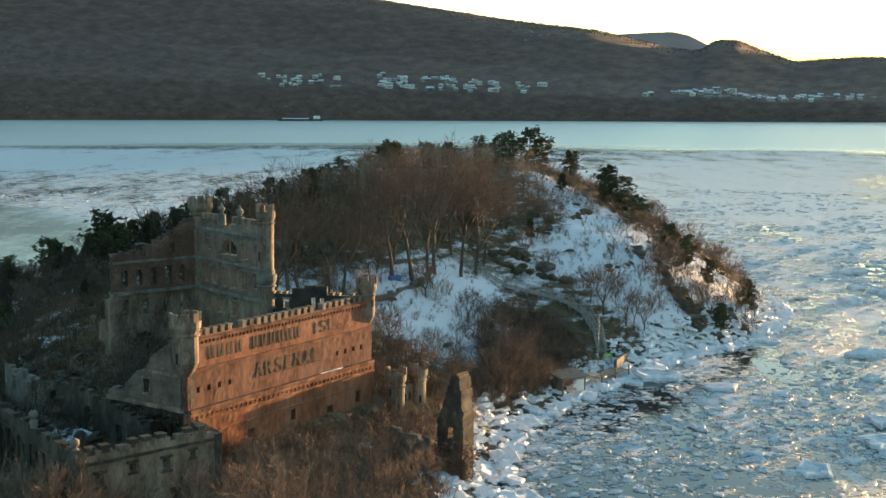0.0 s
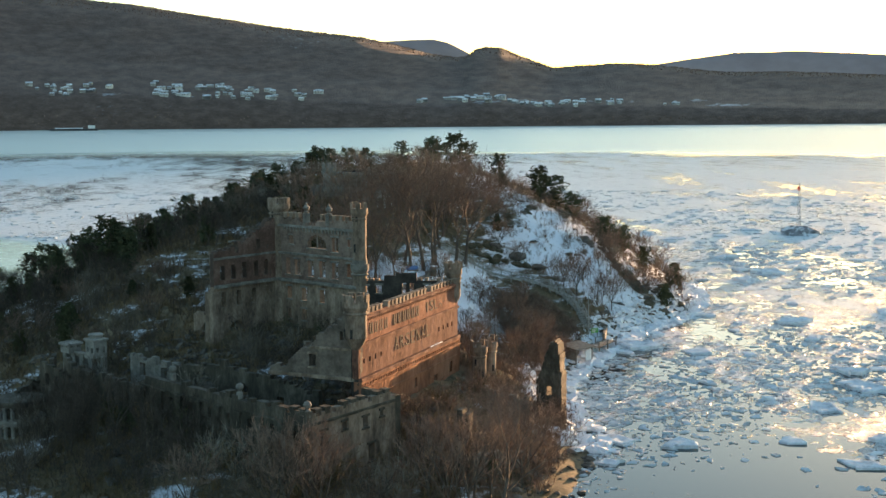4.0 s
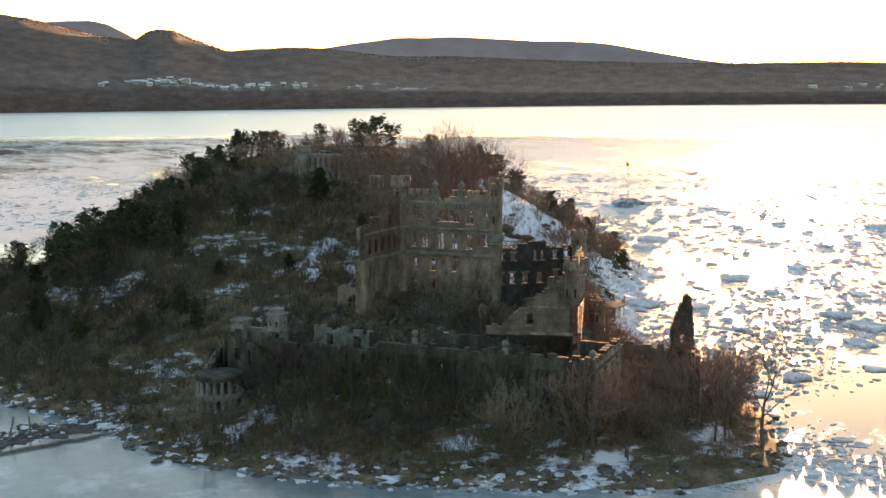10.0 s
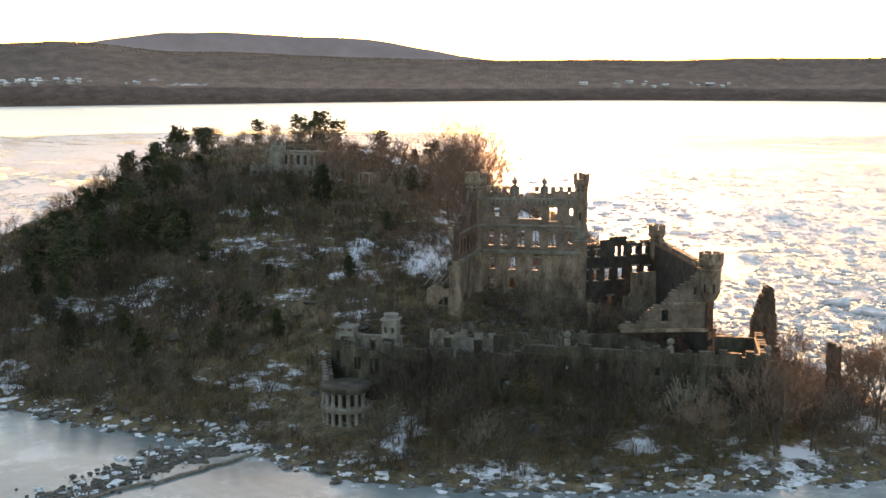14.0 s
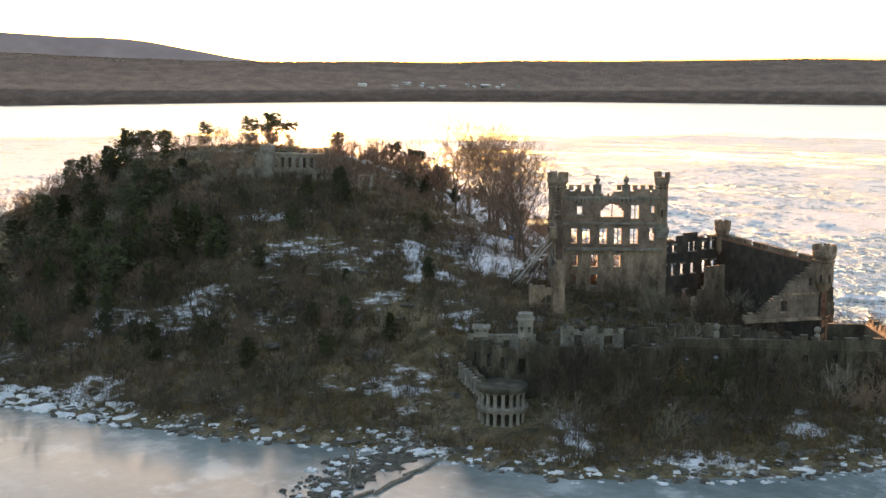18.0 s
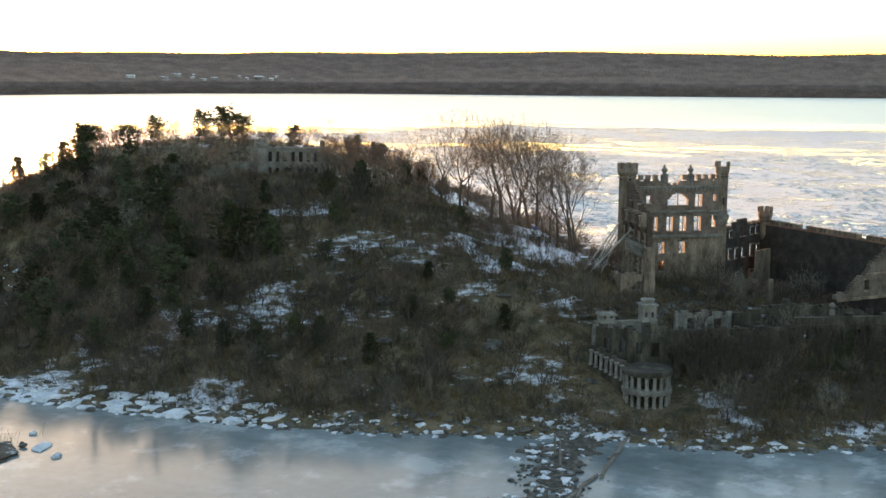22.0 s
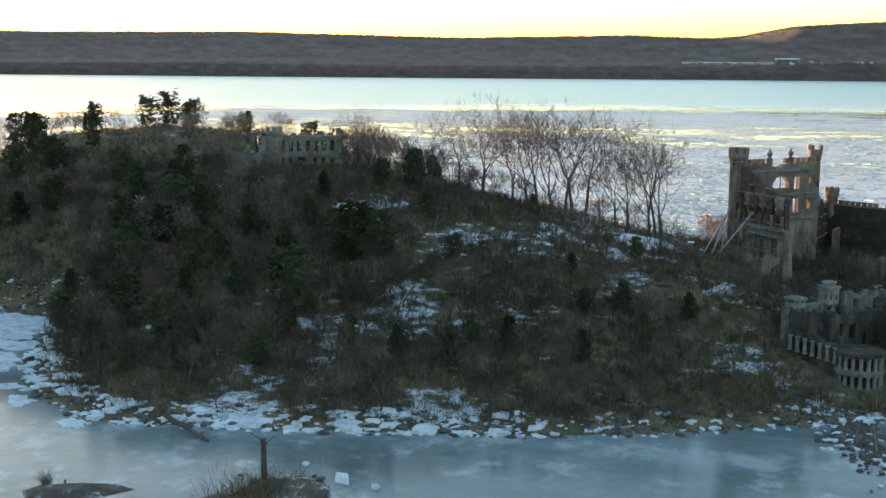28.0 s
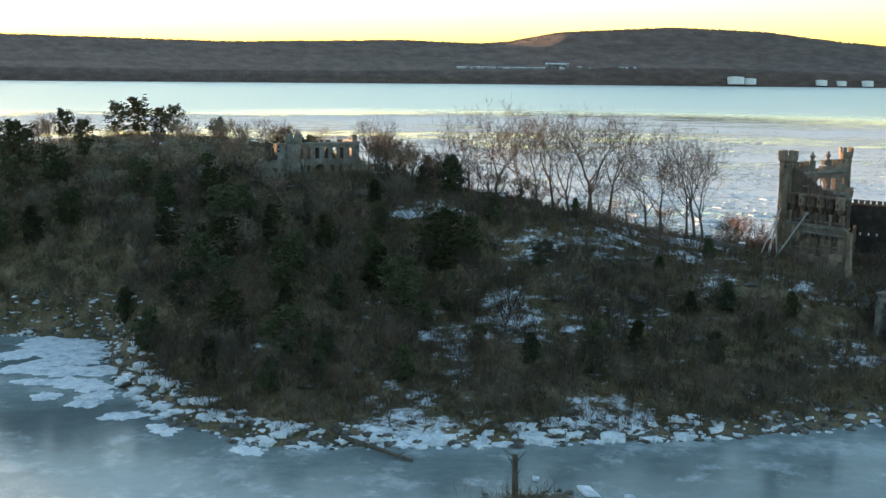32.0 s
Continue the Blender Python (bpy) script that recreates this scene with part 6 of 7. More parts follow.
def brush(name, label, seed, count, zone, lo, hi, stems, material, r=0.02):
    """Undergrowth: fans of thin stems all over a stretch of ground, joined."""
    rng = np.random.default_rng(seed)
    x0, x1, y0, y1 = zone
    X, Y = rng.uniform(x0, x1, count * 3), rng.uniform(y0, y1, count * 3)
    ok = (shore_distance(X, Y) > 2.5)
    for (ax, ay), (bx, by), w in WALLS:
        ex_, ey_ = bx - ax, by - ay
        t = np.clip(((X - ax) * ex_ + (Y - ay) * ey_) / (ex_ * ex_ + ey_ * ey_), 0, 1)
        ok &= np.hypot(X - ax - t * ex_, Y - ay - t * ey_) > w * 0.7
    ok &= np.hypot(X - BX, Y - BY) > BR + 5
    cover = np.zeros(X.shape)
    for x, y, rr_, a in SNOWY:
        cover = np.maximum(cover, a * np.exp(-((X - x) ** 2 + (Y - y) ** 2) / (rr_ * rr_)))
    ok &= rng.uniform(0, 1, X.shape) > cover * 2.3
    X, Y = X[ok][:count], Y[ok][:count]
    Z = land_height(X, Y)
    n = len(X)
    H = rng.uniform(lo, hi, n)
    a = rng.uniform(0, 6.283, (n, stems))
    sp = rng.uniform(0.15, 1.35, (n, stems)) * H[:, None]
    L = rng.uniform(0.25, 1.05, (n, stems)) * H[:, None]
    bx_ = X[:, None] + rng.normal(0, 0.16, (n, stems)) * H[:, None]
    by_ = Y[:, None] + rng.normal(0, 0.16, (n, stems)) * H[:, None]
    tipx, tipy, tipz = bx_ + np.cos(a) * sp, by_ + np.sin(a) * sp, Z[:, None] + L
    mx, my, mz = bx_ * 0.5 + tipx * 0.5 - np.cos(a) * sp * 0.15, by_ * 0.5 + tipy * 0.5 - np.sin(a) * sp * 0.15, Z[:, None] + L * 0.55
    w = r * (0.7 + 0.5 * H[:, None])
    px_, py_ = -np.sin(a) * w, np.cos(a) * w
    z0 = Z[:, None] - 0.2
    pts = [(bx_ + px_, by_ + py_, z0 + 0 * a), (bx_ - px_, by_ - py_, z0 + 0 * a), (mx + px_, my + py_, mz), (mx - px_, my - py_, mz), (tipx, tipy, tipz),
           (mx + np.cos(a + 1.9) * L * 0.4, my + np.sin(a + 1.9) * L * 0.4, mz + L * 0.3), (mx + np.cos(a - 1.7) * L * 0.35, my + np.sin(a - 1.7) * L * 0.35, mz + L * 0.33)]
    v = np.stack([np.stack(p, -1) for p in pts], 2).reshape(-1, 3)
    k = np.arange(n * stems)[:, None] * 7
    q = np.concatenate([k + np.array([[0, 1, 3]]), k + np.array([[0, 3, 2]]), k + np.array([[2, 3, 4]]), k + np.array([[2, 3, 5]]), k + np.array([[3, 2, 6]])])
    me = bpy.data.meshes.new(name)
    me.from_pydata(v.tolist(), [], q.tolist())
    me.materials.append(material)
    me.update()
    tagged(new(name, me), label, "brush", kind="stuff")


brush("underbrush", "dense dry brown undergrowth on the cove slope", 1, 13000, (-116, -14, 118, 390), 0.6, 2.0, 9, SCRUB, 0.02)
brush("underbrush", "dry brown undergrowth on the sunset slope", 2, 6500, (-20, 76, 120, 368), 0.4, 1.5, 8, SCRUB, 0.02)
brush("thicket", "tangled grey saplings and vines", 3, 3000, (-112, -20, 130, 340), 1.4, 3.6, 9, TWIG_SHADED, 0.014)
brush("thicket", "reddish bare saplings along the shore", 4, 1500, (-30, 30, 108, 222), 1.4, 3.8, 10, TWIG, 0.014)
brush("thicket", "dense brown bushes round the landing shed", 6, 420, (7, 19, 185, 203), 1.6, 4.2, 13, TWIG, 0.016)
brush("thicket", "dense brown scrub between the stairs and the landing", 8, 620, (6, 25, 196, 225), 0.9, 2.4, 11, TWIG_BROWN, 0.016)
brush("thicket", "reddish bare saplings on the sunset slope", 5, 1100, (20, 76, 222, 330), 1.2, 3.2, 10, TWIG, 0.014)


def vines(name, label, p, q, z0, z1, count, seed, v=-0.12, material=SCRUB):
    """Dead creeper clinging to a wall's face."""
    rng = random.Random(seed)
    V, F = [], []
    m = along(p, q)
    L_ = span(p, q)
    for i in range(count):
        u, z = rng.uniform(0, L_), z0 - 0.3
        top = z0 + (z1 - z0) * max(0.1, 0.5 + 0.6 * noise.noise(Vector((u * 0.25, seed, 0)))) * rng.uniform(0.4, 1.1)
        w = rng.uniform(0.03, 0.07)
        while z < top:
            u2, z2 = u + rng.gauss(0, 0.35), z + rng.uniform(0.3, 1.0)
            a = v + rng.uniform(-0.25, 0.05)
            k = len(V)
            V += [tuple(m @ Vector(c)) for c in ((u - w, a, z), (u + w, a, z), (u2, a + rng.uniform(-0.2, 0.1), z2))]
            F.append([k, k + 1, k + 2])
            for _ in range(2):
                k = len(V)
                d = rng.uniform(0.2, 0.7) * rng.choice((-1, 1))
                V += [tuple(m @ Vector(c)) for c in ((u, a, z), (u, a, z + 2 * w), (u + d, a - rng.uniform(0, 0.4), z + rng.uniform(-0.3, 0.4)))]
                F.append([k, k + 1, k + 2])
            u, z = u2, z2
    tagged(new(name, mesh_of(name, V, F, material)), label, "creeper", kind="stuff")


vines("creeper", "dead brown creeper on the long lower wall", M_, K1, 0.5, 12.0, 800, 1)
vines("creeper", "dark green ivy over the long lower wall", M_, off(M_, K1, 24), 0.5, 12.5, 700, 7, -0.2, NEEDLE)
vines("creeper", "dead creeper on the corner wall", K1, P_, 0.5, 10.0, 240, 2)
vines("creeper", "dead creeper below the lettered facade", F1, F2, 0.5, 8.0, 220, 3)
vines("creeper", "dark creeper on the tower foot", TL, TR, 9.0, 17.0, 200, 4, -0.15, NEEDLE)
vines("creeper", "dark creeper on the tower side", TE, TL, 9.0, 16.0, 120, 5, -0.15)
vines("creeper", "dead creeper by the lodge", (-68.0, 166.5), M_, 1.0, 9.0, 160, 6)

vines("creeper", "dead brown creeper hanging over the lone spire", (-0.4, 152.4), (3.4, 149.8), 0.0, 12.5, 160, 8, -0.15, TWIG_BROWN)
vines("creeper", "dead brown creeper round the spire's flank", (-0.6, 154.6), (-0.5, 152.3), 0.0, 11.0, 90, 9, -0.1, TWIG_BROWN)
vines("creeper", "dead creeper round the tower stump", (-18.0, 125.2), (-16.4, 124.1), 0.0, 10.5, 60, 10, -0.15, TWIG_BROWN)

# ---- shore, ice and small things ----
def boulder(rng, r, flat=0.6):
    """A rough lump with faceted sides."""
    v, f = [], []
    n = 7
    for k, (z, s) in enumerate(((-0.5, 0.8), (0.0, 1.0), (0.45, 0.85), (0.8, 0.45))):
        for i in range(n):
            a = 2 * math.pi * (i + 0.5 * (k % 2)) / n
            d = r * s * rng.uniform(0.75, 1.2)
            v.append((d * math.cos(a), d * math.sin(a), z * r * flat * rng.uniform(0.85, 1.15)))
    for k in range(3):
        f += [[k * n + i, k * n + (i + 1) % n, k * n + n + (i + 1) % n, k * n + n + i] for i in range(n)]
    f.append([3 * n + i for i in range(n)])
    return v, f


def slab(rng, r, h, jag=0.35):
    """A broken ice plate: uneven outline, bevelled rim, bumpy top."""
    n = rng.randint(7, 12)
    ang = sorted(rng.uniform(0, 2 * math.pi) for _ in range(n))
    rr_ = [r * rng.uniform(1 - jag, 1 + jag) for _ in ang]
    e = rng.uniform(0.6, 1.0)
    v = [(d * math.cos(a), d * math.sin(a) * e, -0.3) for a, d in zip(ang, rr_)]
    v += [(d * math.cos(a), d * math.sin(a) * e, h * rng.uniform(0.7, 1.0)) for a, d in zip(ang, rr_)]
    v += [(d * 0.82 * math.cos(a), d * 0.82 * math.sin(a) * e, h * rng.uniform(0.95, 1.35)) for a, d in zip(ang, rr_)]
    v += [(d * 0.45 * math.cos(a), d * 0.45 * math.sin(a) * e, h * rng.uniform(0.7, 1.3)) for a, d in zip(ang, rr_)]
    f = []
    for k in range(3):
        f += [[k * n + i, k * n + (i + 1) % n, k * n + n + (i + 1) % n, k * n + n + i] for i in range(n)]
    f.append([3 * n + i for i in range(n)])
    return v, f


irng = random.Random(5)
ICE_TOP = surf("snowy_floe", [(0.22, (0.3, 0.34, 0.38)), (0.45, (0.6, 0.64, 0.68)), (0.75, (0.82, 0.84, 0.86))], 0.5, 0.65, 0.6, 5, island=0.1, spec=0.0)
floe_src = []
for i in range(14):
    floe_src.append(mesh_of("ice_floe", *slab(irng, 1.0, 0.16), ICE_TOP))
placed = []
tries = 0
while len(placed) < 240 and tries < 9000:
    tries += 1
    d = irng.uniform(0, 1) ** 1.3
    x, y = irng.uniform(-8, 200), irng.uniform(62, 420)
    s = shore_at(x, y)
    if s > -3 or x < -60 + 0.3 * y - 10 or irng.random() < 1.1 * pool_cover(x, y) - 0.1:
        continue
    r = irng.choice((0.9, 1.2, 1.6, 1.6, 2.2, 2.8, 3.8)) * irng.uniform(0.8, 1.3)
    if any(math.hypot(x - a, y - b) < (r + c) * 0.9 for a, b, c in placed):
        continue
    placed.append((x, y, r))
    ob = new("ice_floe", irng.choice(floe_src))
    ob.matrix_basis = pose(x, y, 0.02, irng.uniform(-1.5, 1.5), irng.uniform(-1.5, 1.5), irng.uniform(0, 360)) @ Matrix.Diagonal((r, r, 0.9 + r * irng.uniform(0.3, 0.9), 1))
    tagged(ob, "drifting grey-white ice floe with a snowy rim" if r < 2.5 else "large drifting ice floe with a raised snowy rim", "ice floe", "ice floes")


def scatter(name, label, category, seed, count, where, make, material, kind="stuff"):
    """Many loose lumps joined into one mesh."""
    rng = random.Random(seed)
    V, F, n = [], [], 0
    while n < count:
        spot = where(rng)
        if spot is None:
            continue
        x, y, z, g, m = spot
        k = len(V)
        V += [tuple(m @ Vector(p)) for p in g[0]]
        F += [[i + k for i in q] for q in g[1]]
        n += 1
    ob = new(name, mesh_of(name, V, F, material))
    return tagged(ob, label, category, kind=kind)


def chip(rng):
    """A small broken ice block."""
    n = rng.randint(4, 6)
    ang = [2 * math.pi * (i + rng.uniform(-0.3, 0.3)) / n for i in range(n)]
    d = [rng.uniform(0.6, 1.2) for _ in ang]
    v = [(r * math.cos(a), r * math.sin(a), -0.2) for a, r in zip(ang, d)] + [(0.85 * r * math.cos(a), 0.85 * r * math.sin(a), rng.uniform(0.12, 0.4)) for a, r in zip(ang, d)]
    return v, [[i, (i + 1) % n, n + (i + 1) % n, n + i] for i in range(n)] + [list(range(n, 2 * n))]


CHIPS = [chip(random.Random(700 + i)) for i in range(24)]
BRASH = [slab(random.Random(900 + i), 1.0, 0.2, 0.4) for i in range(16)]
LUMPS = [boulder(random.Random(950 + i), 1.0) for i in range(10)]


def in_river(rng):
    d = 70 * (9.0 ** rng.random())
    a = radians(rng.uniform(-38, 88))
    x, y = -60 + d * math.sin(a), 40 + d * math.cos(a)
    if -128 < x < 86 and 94 < y < 402 and shore_at(x, y) > -0.5:
        return None
    if cove_cover(np.array([x]), np.array([y]))[0] > 0.3 or (x < -20 and y < 300) or y < 55:
        return None
    if wavy(np.array([x]), np.array([y]), 0.11, 71)[0] + 0.6 * wavy(np.array([x]), np.array([y]), 0.04, 72)[0] < rng.uniform(-0.7, 0.3):
        return None
    if rng.random() < 1.05 * pool_cover(x, y):
        return None
    r = rng.choice((0.14, 0.2, 0.28, 0.36, 0.5, 0.8)) * (0.75 + d / 330)
    m = pose(x, y, 0.0, rng.uniform(-5, 5), rng.uniform(-5, 5), rng.uniform(0, 360)) @ Matrix.Diagonal((r * 1.15, r * rng.uniform(0.6, 1.0), 0.22 + r * 0.35, 1))
    return x, y, 0, rng.choice(CHIPS), m


scatter("brash_ice", "broken brash ice drifting between the floes", "ice", 11, 19000, in_river, None, ICE)


def along_shore(i0, i1, inner, outer, sizes, tilt, pool, lift=0.0):
    P = [Vector((*SHORE[i % len(SHORE)], 0)) for i in range(i0, i1 + 1)]
    L = [(b - a).length for a, b in zip(P, P[1:])]

    def pick(rng):
        d = rng.uniform(0, sum(L))
        for a, b, l_ in zip(P, P[1:], L):
            if d <= l_:
                break
            d -= l_
        t = (b - a).normalized()
        p = a + t * d + Vector((-t.y, t.x, 0)) * rng.uniform(-outer, inner)
        r = rng.choice(sizes) * rng.uniform(0.7, 1.3)
        z = max(ground_z(p.x, p.y), 0.0) + lift * r
        m = pose(p.x, p.y, z, rng.uniform(-tilt, tilt), rng.uniform(-tilt, tilt), rng.uniform(0, 360)) @ Matrix.Diagonal((r, r, r * 0.8, 1))
        return p.x, p.y, z, rng.choice(pool), m
    return pick


scatter("shore_ice", "heaped white ice blocks along the sunset shore", "ice", 12, 2600, along_shore(3, 13, 5, 4, (0.25, 0.4, 0.6, 0.9, 1.3), 22, CHIPS, 0.15), None, SNOW)
scatter("shore_ice", "stranded snowy ice slabs along the cove shore", "ice", 13, 800, along_shore(21, 37, 5, 2, (0.2, 0.3, 0.45, 0.7), 12, BRASH, 0.05), None, ICE_TOP)
scatter("shore_ice", "wide snow-covered slabs stranded in the cove", "ice", 16, 190, along_shore(23, 29, 6, 0.5, (0.5, 0.8, 1.1, 1.5), 3, BRASH, 0.0), None, ICE_TOP)
scatter("shore_rocks", "dark wet rocks along the shoreline", "rocks", 14, 2200, along_shore(0, 37, 6, 1.5, (0.2, 0.35, 0.55, 0.85), 20, LUMPS, 0.0), None, ROCK)


def on_slope(rng):
    x, y = rng.uniform(-110, 70), rng.uniform(125, 350)
    if shore_at(x, y) < 3 or not clear_of_walls(x, y):
        return None
    r = rng.choice((0.3, 0.45, 0.7, 1.1)) * rng.uniform(0.7, 1.3)
    z = ground_z(x, y)
    return x, y, z, rng.choice(LUMPS), pose(x, y, z - 0.1, rng.uniform(-25, 25), rng.uniform(-25, 25), rng.uniform(0, 360)) @ Matrix.Diagonal((r * 1.3, r, r * 0.8, 1))


scatter("outcrop_rocks", "grey rocks and ledges on the hillsides", "rocks", 15, 300, on_slope, None, ROCK)
for x, y, r in ((20, 243, 3.2), (24, 240, 2.6), (16, 246, 2.6), (45, 250, 2.8), (50, 246, 3.0), (54, 243, 2.4), (40, 256, 2.4), (58, 252, 2.6), (-68, 214, 3.0), (-74, 190, 2.6), (-80, 206, 2.4), (-66, 222, 2.2), (66, 266, 2.6), (70, 280, 3.0), (48, 241, 2.4)):
    ob = piece("rock_outcrop", boulder(irng, r * 0.7, 0.55), ROCK, m=pose(x, y, ground_z(x, y), irng.uniform(-15, 15), irng.uniform(-15, 15), irng.uniform(0, 360)))
    tagged(ob, "weathered grey rock outcrop with snow around it", "rock", "outcrops")

# ledges of bare and mossy rock that break the snow of the sunset slope
LEDGE = surf("mossy_ledge", [(0.25, (0.03, 0.032, 0.016)), (0.5, (0.075, 0.07, 0.045)), (0.78, (0.17, 0.15, 0.12))], 0.7, 0.95, 1.0, 6)


def ledge(x, y, n, step, turn, size):
    """A run of broken rock lumps stepping along a slope."""
    t = thing("rock_ledge", "broken dark mossy rock ledge above the snow", "rock", group="ledges")
    for i in range(n):
        px, py = x + i * step * math.cos(radians(turn)) + irng.gauss(0, 0.5), y + i * step * math.sin(radians(turn)) + irng.gauss(0, 0.5)
        r = size * irng.uniform(0.6, 1.25)
        piece("boulder", boulder(irng, r, 0.8), LEDGE, t, m=pose(px, py, ground_z(px, py) - 0.15 * r, irng.uniform(-25, 25), irng.uniform(-25, 25), irng.uniform(0, 360)) @ Matrix.Diagonal((1.4, 0.9, 1, 1)))


for x, y, n, step, turn, size in ((10, 243.5, 9, 1.5, -18, 1.2), (12, 245.5, 7, 1.6, -15, 1.0), (21, 255, 6, 1.4, 75, 1.2), (19, 262, 5, 1.5, 60, 1.0), (45, 254, 8, 1.6, -75, 1.4), (48, 250, 7, 1.5, -80, 1.5), (51, 246, 5, 1.4, -60, 1.3), (33, 246, 5, 1.6, 40, 0.9), (58, 256, 5, 1.5, -50, 1.2), (28, 268, 5, 1.5, 60, 0.9)):
    ledge(x, y, n, step, turn, size)

# rubble inside the castle
def in_yard(rng):
    x, y = rng.uniform(-60, -12), rng.uniform(134, 180)
    s = ((x - A_[0]) * 0.83 + (y - A_[1]) * -0.56)
    if s > -1 or not clear_of_walls(x, y):
        return None
    r = rng.choice((0.25, 0.4, 0.6, 0.9))
    z = ground_z(x, y)
    return x, y, z, rng.choice(LUMPS), pose(x, y, z, rng.uniform(-40, 40), rng.uniform(-40, 40), rng.uniform(0, 360)) @ Matrix.Diagonal((r * 1.2, r, r * 0.7, 1))


scatter("rubble", "heaps of fallen masonry inside the ruin", "rubble", 17, 900, in_yard, None, ROCK)

# boardwalk stairs down to the landing
stairs = thing("boardwalk_stairs", "long grey timber stairs with railings down the slope", "stairs")
way = [Vector((x, y, ground_z(x, y) + 1.0)) for x, y in ((2.5, 237), (7, 234.5), (12, 233), (16, 232), (20.5, 231), (24, 229.5), (26.5, 227), (28, 222), (28.2, 217))]
for a, b in zip(way, way[1:]):
    t = (b - a).normalized()
    s = Vector((-t.y, t.x, 0)).normalized() * 0.8
    n = max(2, int((b - a).length / 0.55))
    for i in range(n):
        c = a.lerp(b, (i + 0.5) / n)
        piece("tread", block(-0.26, 0.26, -0.85, 0.85, -0.05, 0.05), PALE_WOOD, stairs, m=pose(c.x, c.y, c.z, 0, 0, math.degrees(math.atan2(t.y, t.x))))
    for sg in (-1, 1):
        piece("stringer", rod(a + s * sg - Vector((0, 0, 0.2)), b + s * sg - Vector((0, 0, 0.2)), 0.13, 0.13, 4), PALE_WOOD, stairs)
        piece("rail", rod(a + s * sg + Vector((0, 0, 1.05)), b + s * sg + Vector((0, 0, 1.05)), 0.08, 0.08, 5), PALE_WOOD, stairs)
        piece("rail", rod(a + s * sg + Vector((0, 0, 0.55)), b + s * sg + Vector((0, 0, 0.55)), 0.04, 0.04, 5), PALE_WOOD, stairs)
        k = max(1, int((b - a).length / 1.8))
        for i in range(k + 1):
            c = a.lerp(b, i / k) + s * sg
            piece("post", rod((c.x, c.y, min(ground_z(c.x, c.y), c.z) - 0.3), (c.x, c.y, c.z + 1.1), 0.09, 0.09, 4), PALE_WOOD, stairs)

# landing: shed, dock, mast and board
shed = thing("landing_shed", "small open dark timber shed with a white door by the landing", "shed", pose(20.5, 199.5, max(ground_z(20.5, 199.5), 0.6), 0, 0, 32))
for x in (-2.2, 2.2):
    for y in (-1.6, 1.6):
        piece("post", block(x - 0.1, x + 0.1, y - 0.1, y + 0.1, -0.6, 2.5), WOOD, shed)
piece("roof", ([(-2.8, -2.1, 2.45), (2.8, -2.1, 2.45), (2.8, 2.1, 2.9), (-2.8, 2.1, 2.9), (-2.8, -2.1, 2.62), (2.8, -2.1, 2.62), (2.8, 2.1, 3.07), (-2.8, 2.1, 3.07)], [[3, 2, 1, 0], [4, 5, 6, 7], [0, 1, 5, 4], [1, 2, 6, 5], [2, 3, 7, 6], [3, 0, 4, 7]]), WOOD, shed)
piece("door", block(0.4, 2.0, -1.72, -1.62, 0.1, 2.1, 0.02), WHITE, shed, "white panel door")
piece("back_wall", block(-2.2, 2.2, 1.5, 1.6, -0.4, 2.6), WOOD, shed)
piece("side_wall", block(-2.25, -2.15, -1.6, 1.6, -0.4, 2.5), WOOD, shed)
dock = thing("landing_dock", "timber and steel landing stage with ice around it", "dock", pose(28.5, 209.5, 0.9, 0, 0, 48))
for i in range(14):
    piece("plank", block(-4.2 + i * 0.6, -3.65 + i * 0.6, -1.3, 1.3, 0.5, 0.6), WOOD, dock)
for x in (-4, 0, 4):
    for y in (-1.3, 1.3):
        piece("pile", lathe([(0.16, -2.2), (0.15, 1.5), (0.1, 1.55)], 8, x, y), WOOD, dock)
for y in (-1.3, 1.3):
    piece("rail", rod((-4, y, 1.4), (4, y, 1.4), 0.05, 0.05, 5), STEEL, dock)
piece("gangway", joined(rod((-4, -1.0, 0.6), (-8.5, -1.0, 1.6), 0.1, 0.1, 4), rod((-4, 1.0, 0.6), (-8.5, 1.0, 1.6), 0.1, 0.1, 4), block(-8.4, -4, -1.0, 1.0, 1.0, 1.08)), STEEL, dock, "white steel gangway")
piece("bulkhead", masonry(8, -1.5, low(1.9), 0.5, (), 0.8, 0.08, 121), STONE, dock, m=pose(3.5, 0.8, 0, 0, 0, 20))
mast = thing("flag_mast", "slender steel mast by the landing", "mast", pose(27.2, 214.0, ground_z(27.2, 214)))
piece("pole", lathe([(0.09, -0.5), (0.08, 5), (0.05, 9.0)], 8), STEEL, mast)
piece("base", block(-0.35, 0.35, -0.35, 0.35, -0.5, 0.2, 0.05), STONE, mast)
piece("truck", lathe([(0.05, 9.0), (0.11, 9.08), (0.1, 9.2), (0.02, 9.26)], 8), STEEL, mast)
board = thing("notice_board", "green notice board on two posts by the stairs", "sign", pose(29.0, 215.5, ground_z(29, 215.5), 0, 0, 12))
piece("panel", block(-0.8, 0.8, -0.06, 0.06, 1.5, 2.4, 0.02), GREEN, board, "bright green panel")
for x in (-0.7, 0.7):
    piece("post", block(x - 0.06, x + 0.06, 0.06, 0.18, -0.4, 2.45), WOOD, board)
for i in range(3):
    piece("lettering_bar", block(-0.6, 0.5 - 0.2 * i, -0.075, -0.058, 2.15 - 0.22 * i, 2.24 - 0.22 * i), WHITE, board, "unreadable white lettering")
crate = thing("covered_crate", "blue tarpaulin over a low crate on the snow", "crate", pose(-8.0, 214.5, ground_z(-8, 214.5), 0, 0, 30))
